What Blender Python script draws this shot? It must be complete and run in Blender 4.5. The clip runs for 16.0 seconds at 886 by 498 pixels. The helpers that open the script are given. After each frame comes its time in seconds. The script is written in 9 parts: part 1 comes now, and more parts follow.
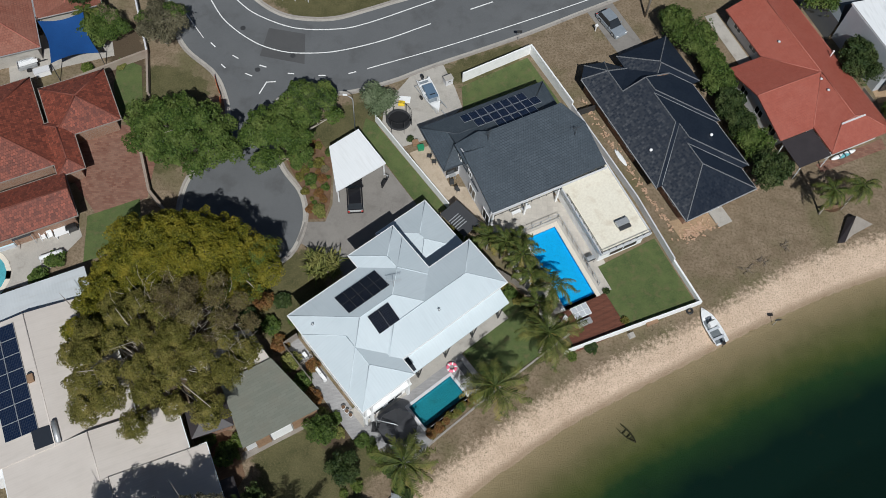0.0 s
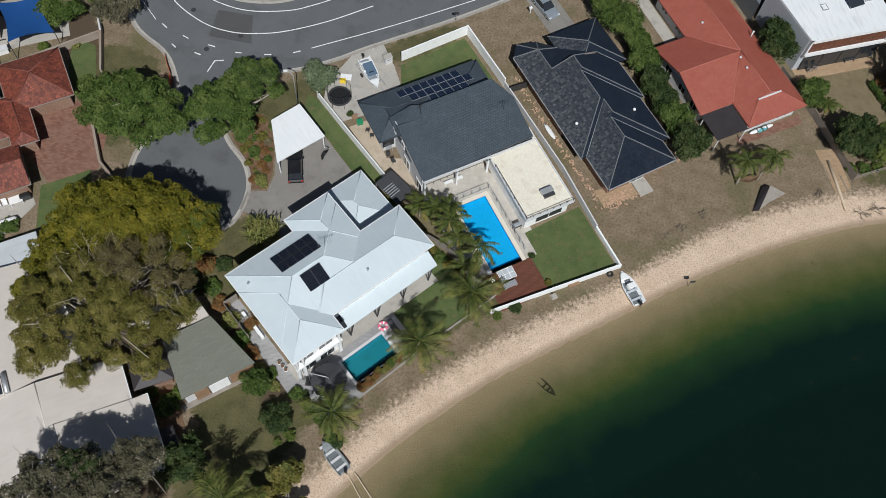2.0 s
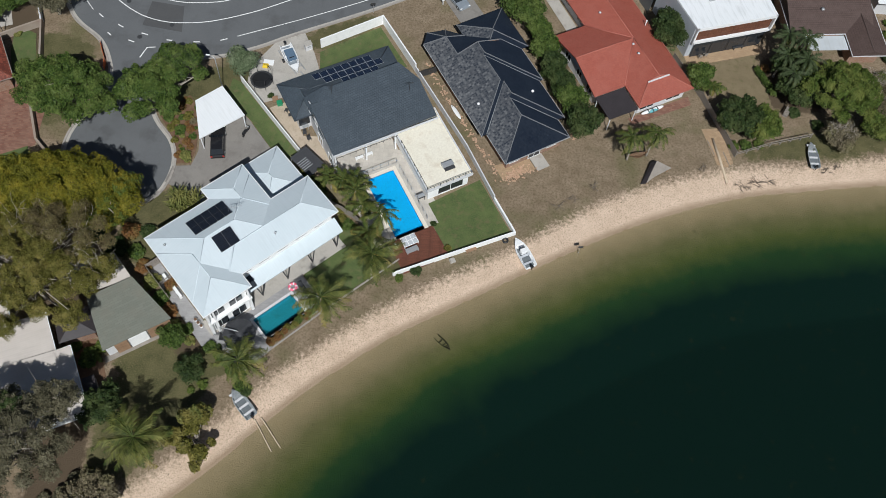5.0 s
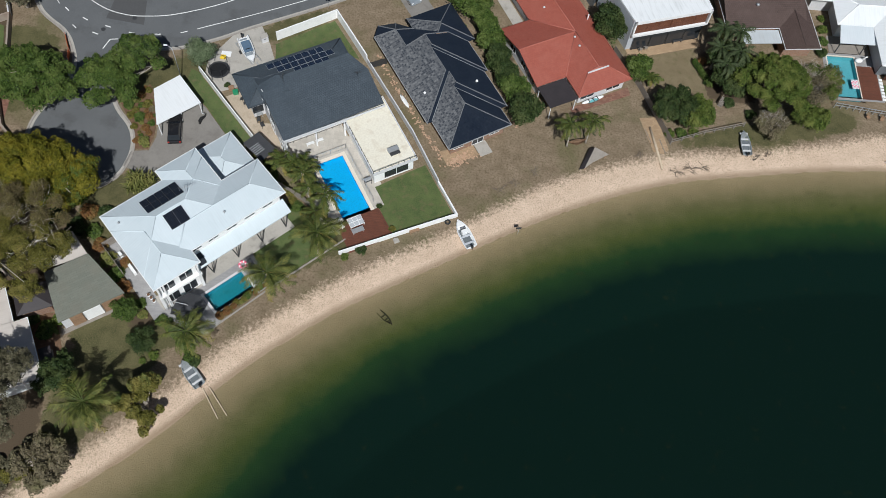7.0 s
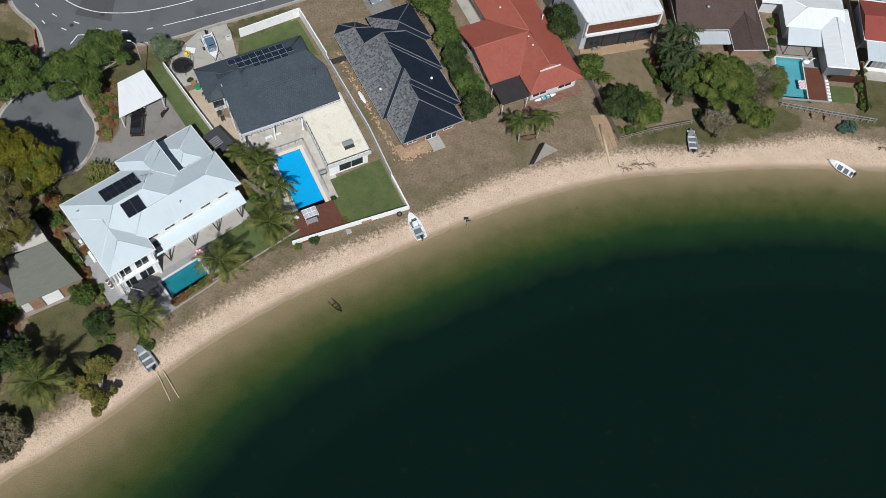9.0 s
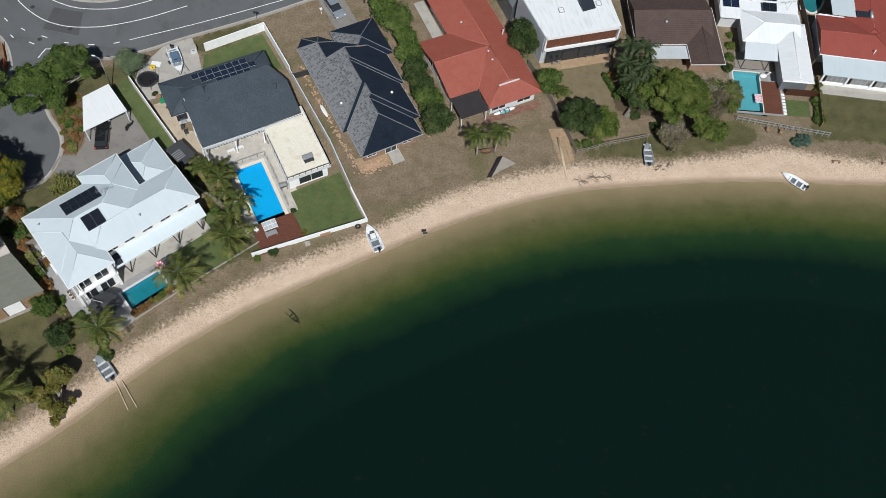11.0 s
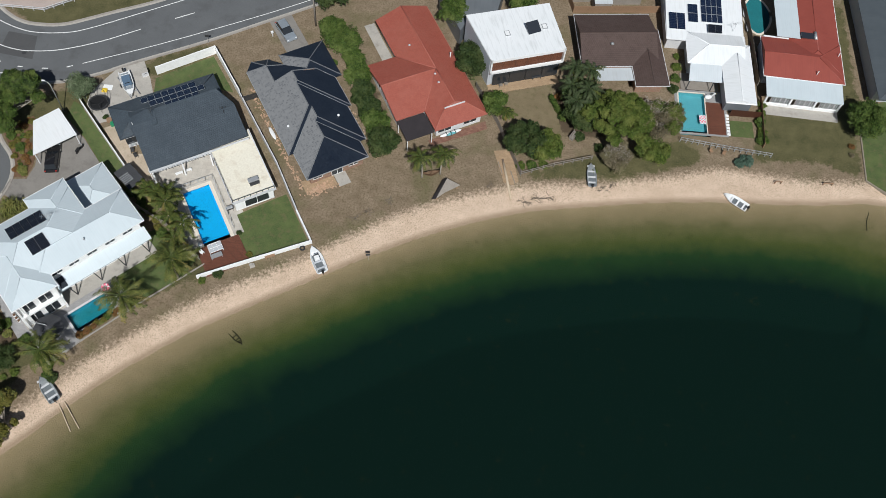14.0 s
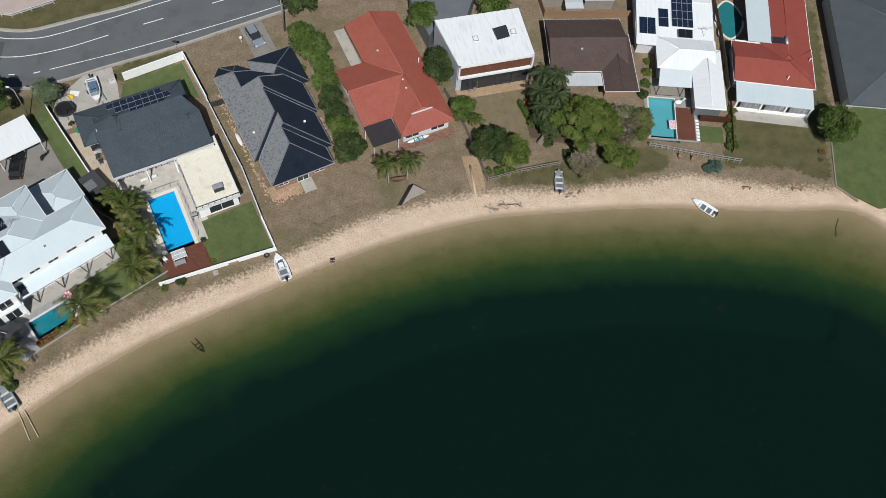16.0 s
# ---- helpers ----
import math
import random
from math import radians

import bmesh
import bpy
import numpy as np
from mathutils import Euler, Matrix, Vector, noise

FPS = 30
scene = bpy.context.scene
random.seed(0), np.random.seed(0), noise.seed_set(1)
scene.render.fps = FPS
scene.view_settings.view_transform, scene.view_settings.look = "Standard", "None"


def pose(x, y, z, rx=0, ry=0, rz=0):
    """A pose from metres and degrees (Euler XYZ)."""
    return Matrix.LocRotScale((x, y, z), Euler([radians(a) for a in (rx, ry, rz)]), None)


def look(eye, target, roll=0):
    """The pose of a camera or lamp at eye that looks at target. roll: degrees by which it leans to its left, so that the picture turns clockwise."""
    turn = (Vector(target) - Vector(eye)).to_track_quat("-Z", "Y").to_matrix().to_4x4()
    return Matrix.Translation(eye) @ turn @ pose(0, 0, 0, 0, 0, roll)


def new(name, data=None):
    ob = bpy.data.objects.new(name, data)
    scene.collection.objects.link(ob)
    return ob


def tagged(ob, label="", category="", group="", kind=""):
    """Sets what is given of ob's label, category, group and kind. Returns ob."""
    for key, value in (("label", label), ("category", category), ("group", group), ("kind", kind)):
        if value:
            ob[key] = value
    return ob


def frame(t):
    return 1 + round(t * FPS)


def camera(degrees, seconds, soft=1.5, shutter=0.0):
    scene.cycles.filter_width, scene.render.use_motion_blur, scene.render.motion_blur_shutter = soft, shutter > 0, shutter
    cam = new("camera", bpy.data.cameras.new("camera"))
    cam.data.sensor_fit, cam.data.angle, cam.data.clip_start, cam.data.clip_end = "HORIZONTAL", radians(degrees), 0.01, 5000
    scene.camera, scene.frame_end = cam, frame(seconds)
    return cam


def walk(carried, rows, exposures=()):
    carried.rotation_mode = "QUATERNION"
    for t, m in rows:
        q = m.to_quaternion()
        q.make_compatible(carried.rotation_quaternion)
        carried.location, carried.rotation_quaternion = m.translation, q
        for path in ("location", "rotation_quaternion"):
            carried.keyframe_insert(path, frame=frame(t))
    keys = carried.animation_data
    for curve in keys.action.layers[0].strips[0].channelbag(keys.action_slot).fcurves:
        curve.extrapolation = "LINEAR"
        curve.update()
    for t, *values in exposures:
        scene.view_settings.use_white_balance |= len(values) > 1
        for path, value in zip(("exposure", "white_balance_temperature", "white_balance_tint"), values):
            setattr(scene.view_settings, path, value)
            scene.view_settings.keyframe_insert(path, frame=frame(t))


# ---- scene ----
cam = camera(52.21, 16.0, 0.55)
# seconds, metres, then yaw, pitch and lean in degrees
ROWS = [
    (0.0, 0.00, -0.00, 90.00, -0.000, -63.795, 5.416),
    (0.5, 1.67, -1.39, 90.92, -0.148, -63.744, 5.584),
    (1.0, 3.57, -2.83, 91.86, -0.347, -63.712, 5.746),
    (1.5, 5.36, -4.18, 92.75, -0.529, -63.666, 5.874),
    (2.0, 7.31, -5.56, 93.67, -0.734, -63.642, 5.991),
    (2.5, 9.07, -6.90, 94.62, -0.888, -63.618, 6.087),
    (3.0, 11.04, -8.28, 95.63, -1.064, -63.595, 6.193),
    (3.5, 12.80, -9.54, 96.71, -1.165, -63.468, 6.302),
    (4.0, 14.72, -10.82, 97.81, -1.311, -63.310, 6.390),
    (6.5, 23.77, -17.75, 102.10, -1.406, -62.105, 6.497),
    (7.0, 25.67, -18.95, 103.02, -1.398, -62.093, 6.577),
    (7.5, 27.40, -20.01, 103.84, -1.333, -62.128, 6.651),
    (8.0, 29.22, -20.82, 104.64, -1.284, -62.100, 6.739),
    (8.5, 30.83, -21.30, 105.36, -1.188, -62.024, 6.799),
    (9.0, 32.49, -21.59, 106.07, -1.140, -61.921, 6.834),
    (11.5, 39.45, -20.48, 109.88, -1.116, -61.880, 6.893),
    (12.0, 40.78, -20.16, 110.51, -1.086, -61.840, 6.868),
    (12.5, 42.07, -19.82, 111.10, -1.061, -61.807, 6.815),
    (13.0, 43.38, -19.50, 111.66, -1.037, -61.763, 6.757),
    (13.5, 44.65, -19.19, 112.14, -0.984, -61.715, 6.699),
    (14.0, 45.91, -18.87, 112.52, -0.942, -61.672, 6.617),
    (14.5, 47.19, -18.52, 112.74, -0.885, -61.647, 6.557),
    (15.0, 48.42, -18.16, 112.80, -0.832, -61.648, 6.479),
    (15.5, 49.67, -17.77, 112.76, -0.780, -61.658, 6.408),
    (16.0, 50.92, -17.39, 112.71, -0.718, -61.656, 6.341),
]
walk(cam, [(t, pose(x, y, z, 90 + pitch, 0, yaw) @ pose(0, 0, 0, 0, 0, lean)) for t, x, y, z, yaw, pitch, lean in ROWS],
     [(0.0, -0.11, 6150, 8.0), (7.0, -0.01, 6100, 8.0), (16.0, 0.0, 6200, 8.0)])

# ---- light ----
SUN_TO = Vector((0.16, -0.80, 1.0)).normalized()
sky = bpy.data.worlds.new("sky")
scene.world = sky
sky.use_nodes = True
nt = sky.node_tree
tex = nt.nodes.new("ShaderNodeTexSky")
tex.sky_type, tex.sun_disc = "NISHITA", False
tex.sun_elevation = math.asin(SUN_TO.z)
tex.sun_rotation = math.atan2(SUN_TO.x, SUN_TO.y)
nt.links.new(tex.outputs[0], nt.nodes["Background"].inputs[0])
nt.nodes["Background"].inputs[1].default_value = 0.031
sun_data = bpy.data.lights.new("sun", "SUN")
sun_data.energy, sun_data.angle, sun_data.color = 4.05, radians(0.53), (1.0, 0.975, 0.93)
sun = new("sun", sun_data)
sun.matrix_world = look(SUN_TO * 150 + Vector((20, 40, 0)), (20, 40, 0))
scene.view_settings.exposure = 0.0


# ---- materials ----
def nodes_of(name):
    m = bpy.data.materials.new(name)
    m.use_nodes = True
    return m, m.node_tree, m.node_tree.nodes["Principled BSDF"]


def mix(t, fac, a, b, mode="MIX"):
    n = t.nodes.new("ShaderNodeMix")
    n.data_type, n.blend_type = "RGBA", mode
    for sock, val in ((n.inputs[0], fac), (n.inputs[6], a), (n.inputs[7], b)):
        if isinstance(val, bpy.types.NodeSocket):
            t.links.new(val, sock)
        elif isinstance(val, (int, float)):
            sock.default_value = val
        else:
            sock.default_value = (*val, 1)
    return n.outputs[2]


def ramp(t, val, lo, hi):
    n = t.nodes.new("ShaderNodeMapRange")
    t.links.new(val, n.inputs[0])
    n.inputs[1].default_value, n.inputs[2].default_value = lo, hi
    return n.outputs[0]


def noise_tex(t, scale, detail=4.0, coord="Object", rough=0.6):
    c = t.nodes.new("ShaderNodeTexCoord")
    n = t.nodes.new("ShaderNodeTexNoise")
    n.inputs["Scale"].default_value, n.inputs["Detail"].default_value, n.inputs["Roughness"].default_value = scale, detail, rough
    t.links.new(c.outputs[coord], n.inputs["Vector"])
    return n.outputs[0]


def bump(t, bs, height, strength, dist=0.02):
    n = t.nodes.new("ShaderNodeBump")
    n.inputs["Strength"].default_value, n.inputs["Distance"].default_value = strength, dist
    t.links.new(height, n.inputs["Height"])
    t.links.new(n.outputs[0], bs.inputs["Normal"])


def surf(name, c1, c2, rough=0.8, coarse=0.35, fine=6.0, bmp=0.3, metal=0.0, stain=None, stain_amount=0.5, rand=0.0):
    """Two colours mixed at two scales, with a fine relief and, if given, stains."""
    m, t, bs = nodes_of(name)
    a, b = noise_tex(t, coarse, 5), noise_tex(t, fine, 5)
    base = mix(t, ramp(t, a, 0.3, 0.7), c1, c2)
    base = mix(t, mix(t, 1.0, ramp(t, b, 0.25, 0.75), (0.5, 0.5, 0.5), "MULTIPLY"), base, [min(1, x * 1.35) for x in c2])
    if stain:
        base = mix(t, mix(t, 1.0, ramp(t, noise_tex(t, coarse * 2.3, 8), 0.52, 0.7), (stain_amount,) * 3, "MULTIPLY"), base, stain)
    if rand:
        oi = t.nodes.new("ShaderNodeObjectInfo")
        base = mix(t, ramp(t, oi.outputs["Random"], -0.2, 1.2), base, [x * (1 - rand) for x in c1])
    t.links.new(base, bs.inputs["Base Color"])
    bs.inputs["Roughness"].default_value, bs.inputs["Metallic"].default_value = rough, metal
    if bmp:
        bump(t, bs, b, bmp)
    return m


def coursed(name, c1, c2, joint, w, h, gap=0.02, rough=0.7, bmp=0.6, coord="UV", offset=0.5, spec=0.5, wear=None, bias=0.0):
    """Tiles, pavers, boards or bricks too small to tell apart singly."""
    m, t, bs = nodes_of(name)
    c = t.nodes.new("ShaderNodeTexCoord")
    n = t.nodes.new("ShaderNodeTexBrick")
    t.links.new(c.outputs[coord], n.inputs["Vector"])
    n.offset = offset
    n.inputs["Color1"].default_value, n.inputs["Color2"].default_value, n.inputs["Mortar"].default_value = (*c1, 1), (*c2, 1), (*joint, 1)
    n.inputs["Scale"].default_value, n.inputs["Mortar Size"].default_value = 1.0, gap
    n.inputs["Mortar Smooth"].default_value, n.inputs["Bias"].default_value = 0.3, bias
    n.inputs["Brick Width"].default_value, n.inputs["Row Height"].default_value = w, h
    big = noise_tex(t, 0.5, 6)
    col = mix(t, mix(t, 1.0, ramp(t, big, 0.4, 0.75), (0.5,) * 3, "MULTIPLY"), n.outputs[0], wear or [x * 0.6 for x in c1])
    col = mix(t, mix(t, 1.0, ramp(t, noise_tex(t, 9.0, 4), 0.3, 0.8), (0.3,) * 3, "MULTIPLY"), col, [x * 0.55 for x in c2])
    t.links.new(col, bs.inputs["Base Color"])
    bs.inputs["Roughness"].default_value = rough
    bs.inputs["Specular IOR Level"].default_value = spec
    inv = t.nodes.new("ShaderNodeMath")
    inv.operation = "SUBTRACT"
    inv.inputs[0].default_value = 1.0
    t.links.new(n.outputs[1], inv.inputs[1])
    bump(t, bs, inv.outputs[0], bmp, 0.03)
    return m


def ribbed(name, c1, c2, pitch=0.25, rough=0.4, metal=0.0, depth=0.25, dirt=(0.3, 0.28, 0.25), dirt_amount=0.3):
    """Folded or corrugated sheet: ribs run up the slope."""
    m, t, bs = nodes_of(name)
    c = t.nodes.new("ShaderNodeTexCoord")
    n = t.nodes.new("ShaderNodeTexWave")
    n.wave_type, n.bands_direction = "BANDS", "X"
    n.inputs["Scale"].default_value = 0.314 / pitch
    t.links.new(c.outputs["UV"], n.inputs["Vector"])
    base = mix(t, ramp(t, noise_tex(t, 0.4, 5), 0.3, 0.7), c1, c2)
    base = mix(t, mix(t, 1.0, ramp(t, n.outputs[1], 0.85, 1.0), (0.07,) * 3, "MULTIPLY"), base, [x * 0.6 for x in c1])
    mp = t.nodes.new("ShaderNodeMapping")
    mp.inputs["Scale"].default_value = (2.5, 0.35, 1)
    t.links.new(c.outputs["UV"], mp.inputs[0])
    st = t.nodes.new("ShaderNodeTexNoise")
    st.inputs["Scale"].default_value, st.inputs["Detail"].default_value = 1.0, 7
    t.links.new(mp.outputs[0], st.inputs["Vector"])
    base = mix(t, mix(t, 1.0, ramp(t, st.outputs[0], 0.5, 0.72), (dirt_amount,) * 3, "MULTIPLY"), base, dirt)
    t.links.new(base, bs.inputs["Base Color"])
    bs.inputs["Roughness"].default_value, bs.inputs["Metallic"].default_value = rough, metal
    bump(t, bs, n.outputs[1], depth, 0.02)
    return m


def barrel(name, c1, c2, pitch=0.30, row=0.33):
    """Glazed pan tiles: the rolls spread a glint along the eaves, and each lapped tile lies a little flatter than the roof."""
    m, t, bs = nodes_of(name)
    c = t.nodes.new("ShaderNodeTexCoord")
    n = t.nodes.new("ShaderNodeTexBrick")
    n.offset = 0.0
    t.links.new(c.outputs["UV"], n.inputs["Vector"])
    n.inputs["Color1"].default_value, n.inputs["Color2"].default_value, n.inputs["Mortar"].default_value = (0.47, 0.525, 1, 1), (0.53, 0.595, 1, 1), (0.5, 0.55, 1, 1)
    n.inputs["Scale"].default_value, n.inputs["Mortar Size"].default_value = 1.0, 0.035
    n.inputs["Brick Width"].default_value, n.inputs["Row Height"].default_value = pitch, row
    nm = t.nodes.new("ShaderNodeNormalMap")
    nm.uv_map = "uv"
    t.links.new(n.outputs[0], nm.inputs["Color"])
    t.links.new(nm.outputs[0], bs.inputs["Normal"])
    tg = t.nodes.new("ShaderNodeTangent")
    tg.direction_type, tg.uv_map = "UV_MAP", "uv"
    t.links.new(tg.outputs[0], bs.inputs["Tangent"])
    base = mix(t, ramp(t, noise_tex(t, 0.5, 5), 0.3, 0.7), c1, c2)
    base = mix(t, mix(t, 1.0, ramp(t, noise_tex(t, 7.0, 4), 0.5, 0.8), (0.25,) * 3, "MULTIPLY"), base, [x * 1.8 for x in c2])
    t.links.new(base, bs.inputs["Base Color"])
    bs.inputs["Specular IOR Level"].default_value = 1.0
    bs.inputs["Anisotropic"].default_value = 0.96
    ro = t.nodes.new("ShaderNodeMapRange")
    t.links.new(noise_tex(t, 2.6, 4), ro.inputs[0])
    ro.inputs[1].default_value, ro.inputs[2].default_value, ro.inputs[3].default_value, ro.inputs[4].default_value = 0.40, 0.60, 0.44, 0.56
    t.links.new(ro.outputs[0], bs.inputs["Roughness"])
    return m


def leafy(name, dark, mid, light, rough=0.55):
    m, t, bs = nodes_of(name)
    g = t.nodes.new("ShaderNodeNewGeometry")
    base = mix(t, g.outputs["Random Per Island"], dark, mid)
    base = mix(t, ramp(t, noise_tex(t, 0.55, 3), 0.45, 0.7), base, light)
    t.links.new(base, bs.inputs["Base Color"])
    bs.inputs["Roughness"].default_value = rough
    bs.inputs["Specular IOR Level"].default_value = 0.16
    tr = t.nodes.new("ShaderNodeBsdfTranslucent")
    t.links.new(base, tr.inputs[0])
    ms = t.nodes.new("ShaderNodeMixShader")
    ms.inputs[0].default_value = 0.12
    t.links.new(bs.outputs[0], ms.inputs[1])
    t.links.new(tr.outputs[0], ms.inputs[2])
    t.links.new(ms.outputs[0], t.nodes["Material Output"].inputs[0])
    return m


def ground_material():
    m, t, bs = nodes_of("ground")

    def attr(n):
        a = t.nodes.new("ShaderNodeAttribute")
        a.attribute_name = n
        return a.outputs["Fac"]

    def soft(fac, amp, scale, lo=0.4, hi=0.6):
        s = t.nodes.new("ShaderNodeMath")
        s.operation = "MULTIPLY_ADD"
        t.links.new(ramp(t, noise_tex(t, scale, 8, rough=0.7), 0.25, 0.75), s.inputs[0])
        s.inputs[1].default_value = amp
        t.links.new(fac, s.inputs[2])
        return ramp(t, s.outputs[0], lo + amp / 2, hi + amp / 2)

    dry = mix(t, ramp(t, noise_tex(t, 0.6, 6), 0.3, 0.7), (0.208, 0.156, 0.103), (0.316, 0.245, 0.172))
    dry = mix(t, ramp(t, noise_tex(t, 0.13, 5), 0.50, 0.68), dry, (0.165, 0.148, 0.078))
    dry = mix(t, ramp(t, noise_tex(t, 3.5, 6), 0.45, 0.75), dry, (0.130, 0.100, 0.058))
    green = mix(t, ramp(t, noise_tex(t, 0.5, 5), 0.3, 0.7), (0.068, 0.072, 0.031), (0.140, 0.128, 0.062))
    green = mix(t, ramp(t, noise_tex(t, 5.0, 6), 0.45, 0.8), green, (0.170, 0.140, 0.075))
    sand = mix(t, ramp(t, noise_tex(t, 0.5, 6), 0.3, 0.7), (0.590, 0.445, 0.328), (0.725, 0.562, 0.430))
    sand = mix(t, ramp(t, noise_tex(t, 5.5, 8, rough=0.75), 0.49, 0.66), sand, (0.345, 0.255, 0.178))
    col = mix(t, soft(attr("green"), 0.7, 0.9), dry, green)
    # dark soil colour; over one yard it also paints the tree shade
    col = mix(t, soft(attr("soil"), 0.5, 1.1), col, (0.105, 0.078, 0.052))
    col = mix(t, soft(attr("sand"), 0.8, 2.4, 0.28, 0.72), col, sand)
    col = mix(t, soft(attr("wet"), 0.12, 1.5, 0.15, 0.9), col, (0.340, 0.248, 0.168))
    # Light the water swallows with depth is put into the bed's colour.
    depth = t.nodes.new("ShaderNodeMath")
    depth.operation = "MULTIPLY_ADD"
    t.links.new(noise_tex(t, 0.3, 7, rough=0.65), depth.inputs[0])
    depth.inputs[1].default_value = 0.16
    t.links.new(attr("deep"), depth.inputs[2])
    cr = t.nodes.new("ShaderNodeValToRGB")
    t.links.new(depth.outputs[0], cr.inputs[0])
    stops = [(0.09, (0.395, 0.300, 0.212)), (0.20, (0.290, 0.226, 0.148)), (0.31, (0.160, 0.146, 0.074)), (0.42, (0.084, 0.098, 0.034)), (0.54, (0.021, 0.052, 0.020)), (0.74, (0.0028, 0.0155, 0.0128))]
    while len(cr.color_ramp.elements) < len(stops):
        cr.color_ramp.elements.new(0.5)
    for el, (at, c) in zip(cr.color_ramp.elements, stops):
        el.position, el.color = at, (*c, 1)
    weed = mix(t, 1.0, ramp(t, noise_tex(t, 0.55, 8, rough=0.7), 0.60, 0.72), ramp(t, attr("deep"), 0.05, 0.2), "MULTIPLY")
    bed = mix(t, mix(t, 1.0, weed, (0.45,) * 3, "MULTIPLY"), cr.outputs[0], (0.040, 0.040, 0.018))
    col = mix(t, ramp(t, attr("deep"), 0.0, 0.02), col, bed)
    t.links.new(col, bs.inputs["Base Color"])
    bs.inputs["Roughness"].default_value = 0.95
    bs.inputs["Specular IOR Level"].default_value = 0.1
    bump(t, bs, noise_tex(t, 6.0, 8, rough=0.75), 1.0, 0.12)
    return m


def water_material(name, tint, rough=0.03, wave=1.2, strength=0.12, spec=0.5):
    m, t, bs = nodes_of(name)
    out = t.nodes["Material Output"]
    tr = t.nodes.new("ShaderNodeBsdfTransparent")
    tr.inputs[0].default_value = (*tint, 1)
    gl = t.nodes.new("ShaderNodeBsdfGlossy")
    gl.inputs["Roughness"].default_value = rough
    fr = t.nodes.new("ShaderNodeFresnel")
    fr.inputs[0].default_value = 1.33
    b = t.nodes.new("ShaderNodeBump")
    b.inputs["Strength"].default_value, b.inputs["Distance"].default_value = strength, 0.1
    t.links.new(noise_tex(t, wave, 5), b.inputs["Height"])
    t.links.new(b.outputs[0], gl.inputs["Normal"])
    t.links.new(b.outputs[0], fr.inputs["Normal"])
    ms = t.nodes.new("ShaderNodeMixShader")
    t.links.new(fr.outputs[0], ms.inputs[0])
    t.links.new(tr.outputs[0], ms.inputs[1])
    t.links.new(gl.outputs[0], ms.inputs[2])
    t.links.new(ms.outputs[0], out.inputs[0])
    return m


def solar_material(name, base, line, nx, ny):
    m, t, bs = nodes_of(name)
    c = t.nodes.new("ShaderNodeTexCoord")
    n = t.nodes.new("ShaderNodeTexBrick")
    n.offset = 0.0
    t.links.new(c.outputs["UV"], n.inputs["Vector"])
    n.inputs["Color1"].default_value = (*base, 1)
    n.inputs["Color2"].default_value = (*[x * 1.3 for x in base], 1)
    n.inputs["Mortar"].default_value = (*line, 1)
    n.inputs["Scale"].default_value, n.inputs["Mortar Size"].default_value = 1.0, 0.008
    n.inputs["Brick Width"].default_value, n.inputs["Row Height"].default_value = 1.0 / nx, 1.0 / ny
    t.links.new(n.outputs[0], bs.inputs["Base Color"])
    bs.inputs["Roughness"].default_value = 0.12
    return m


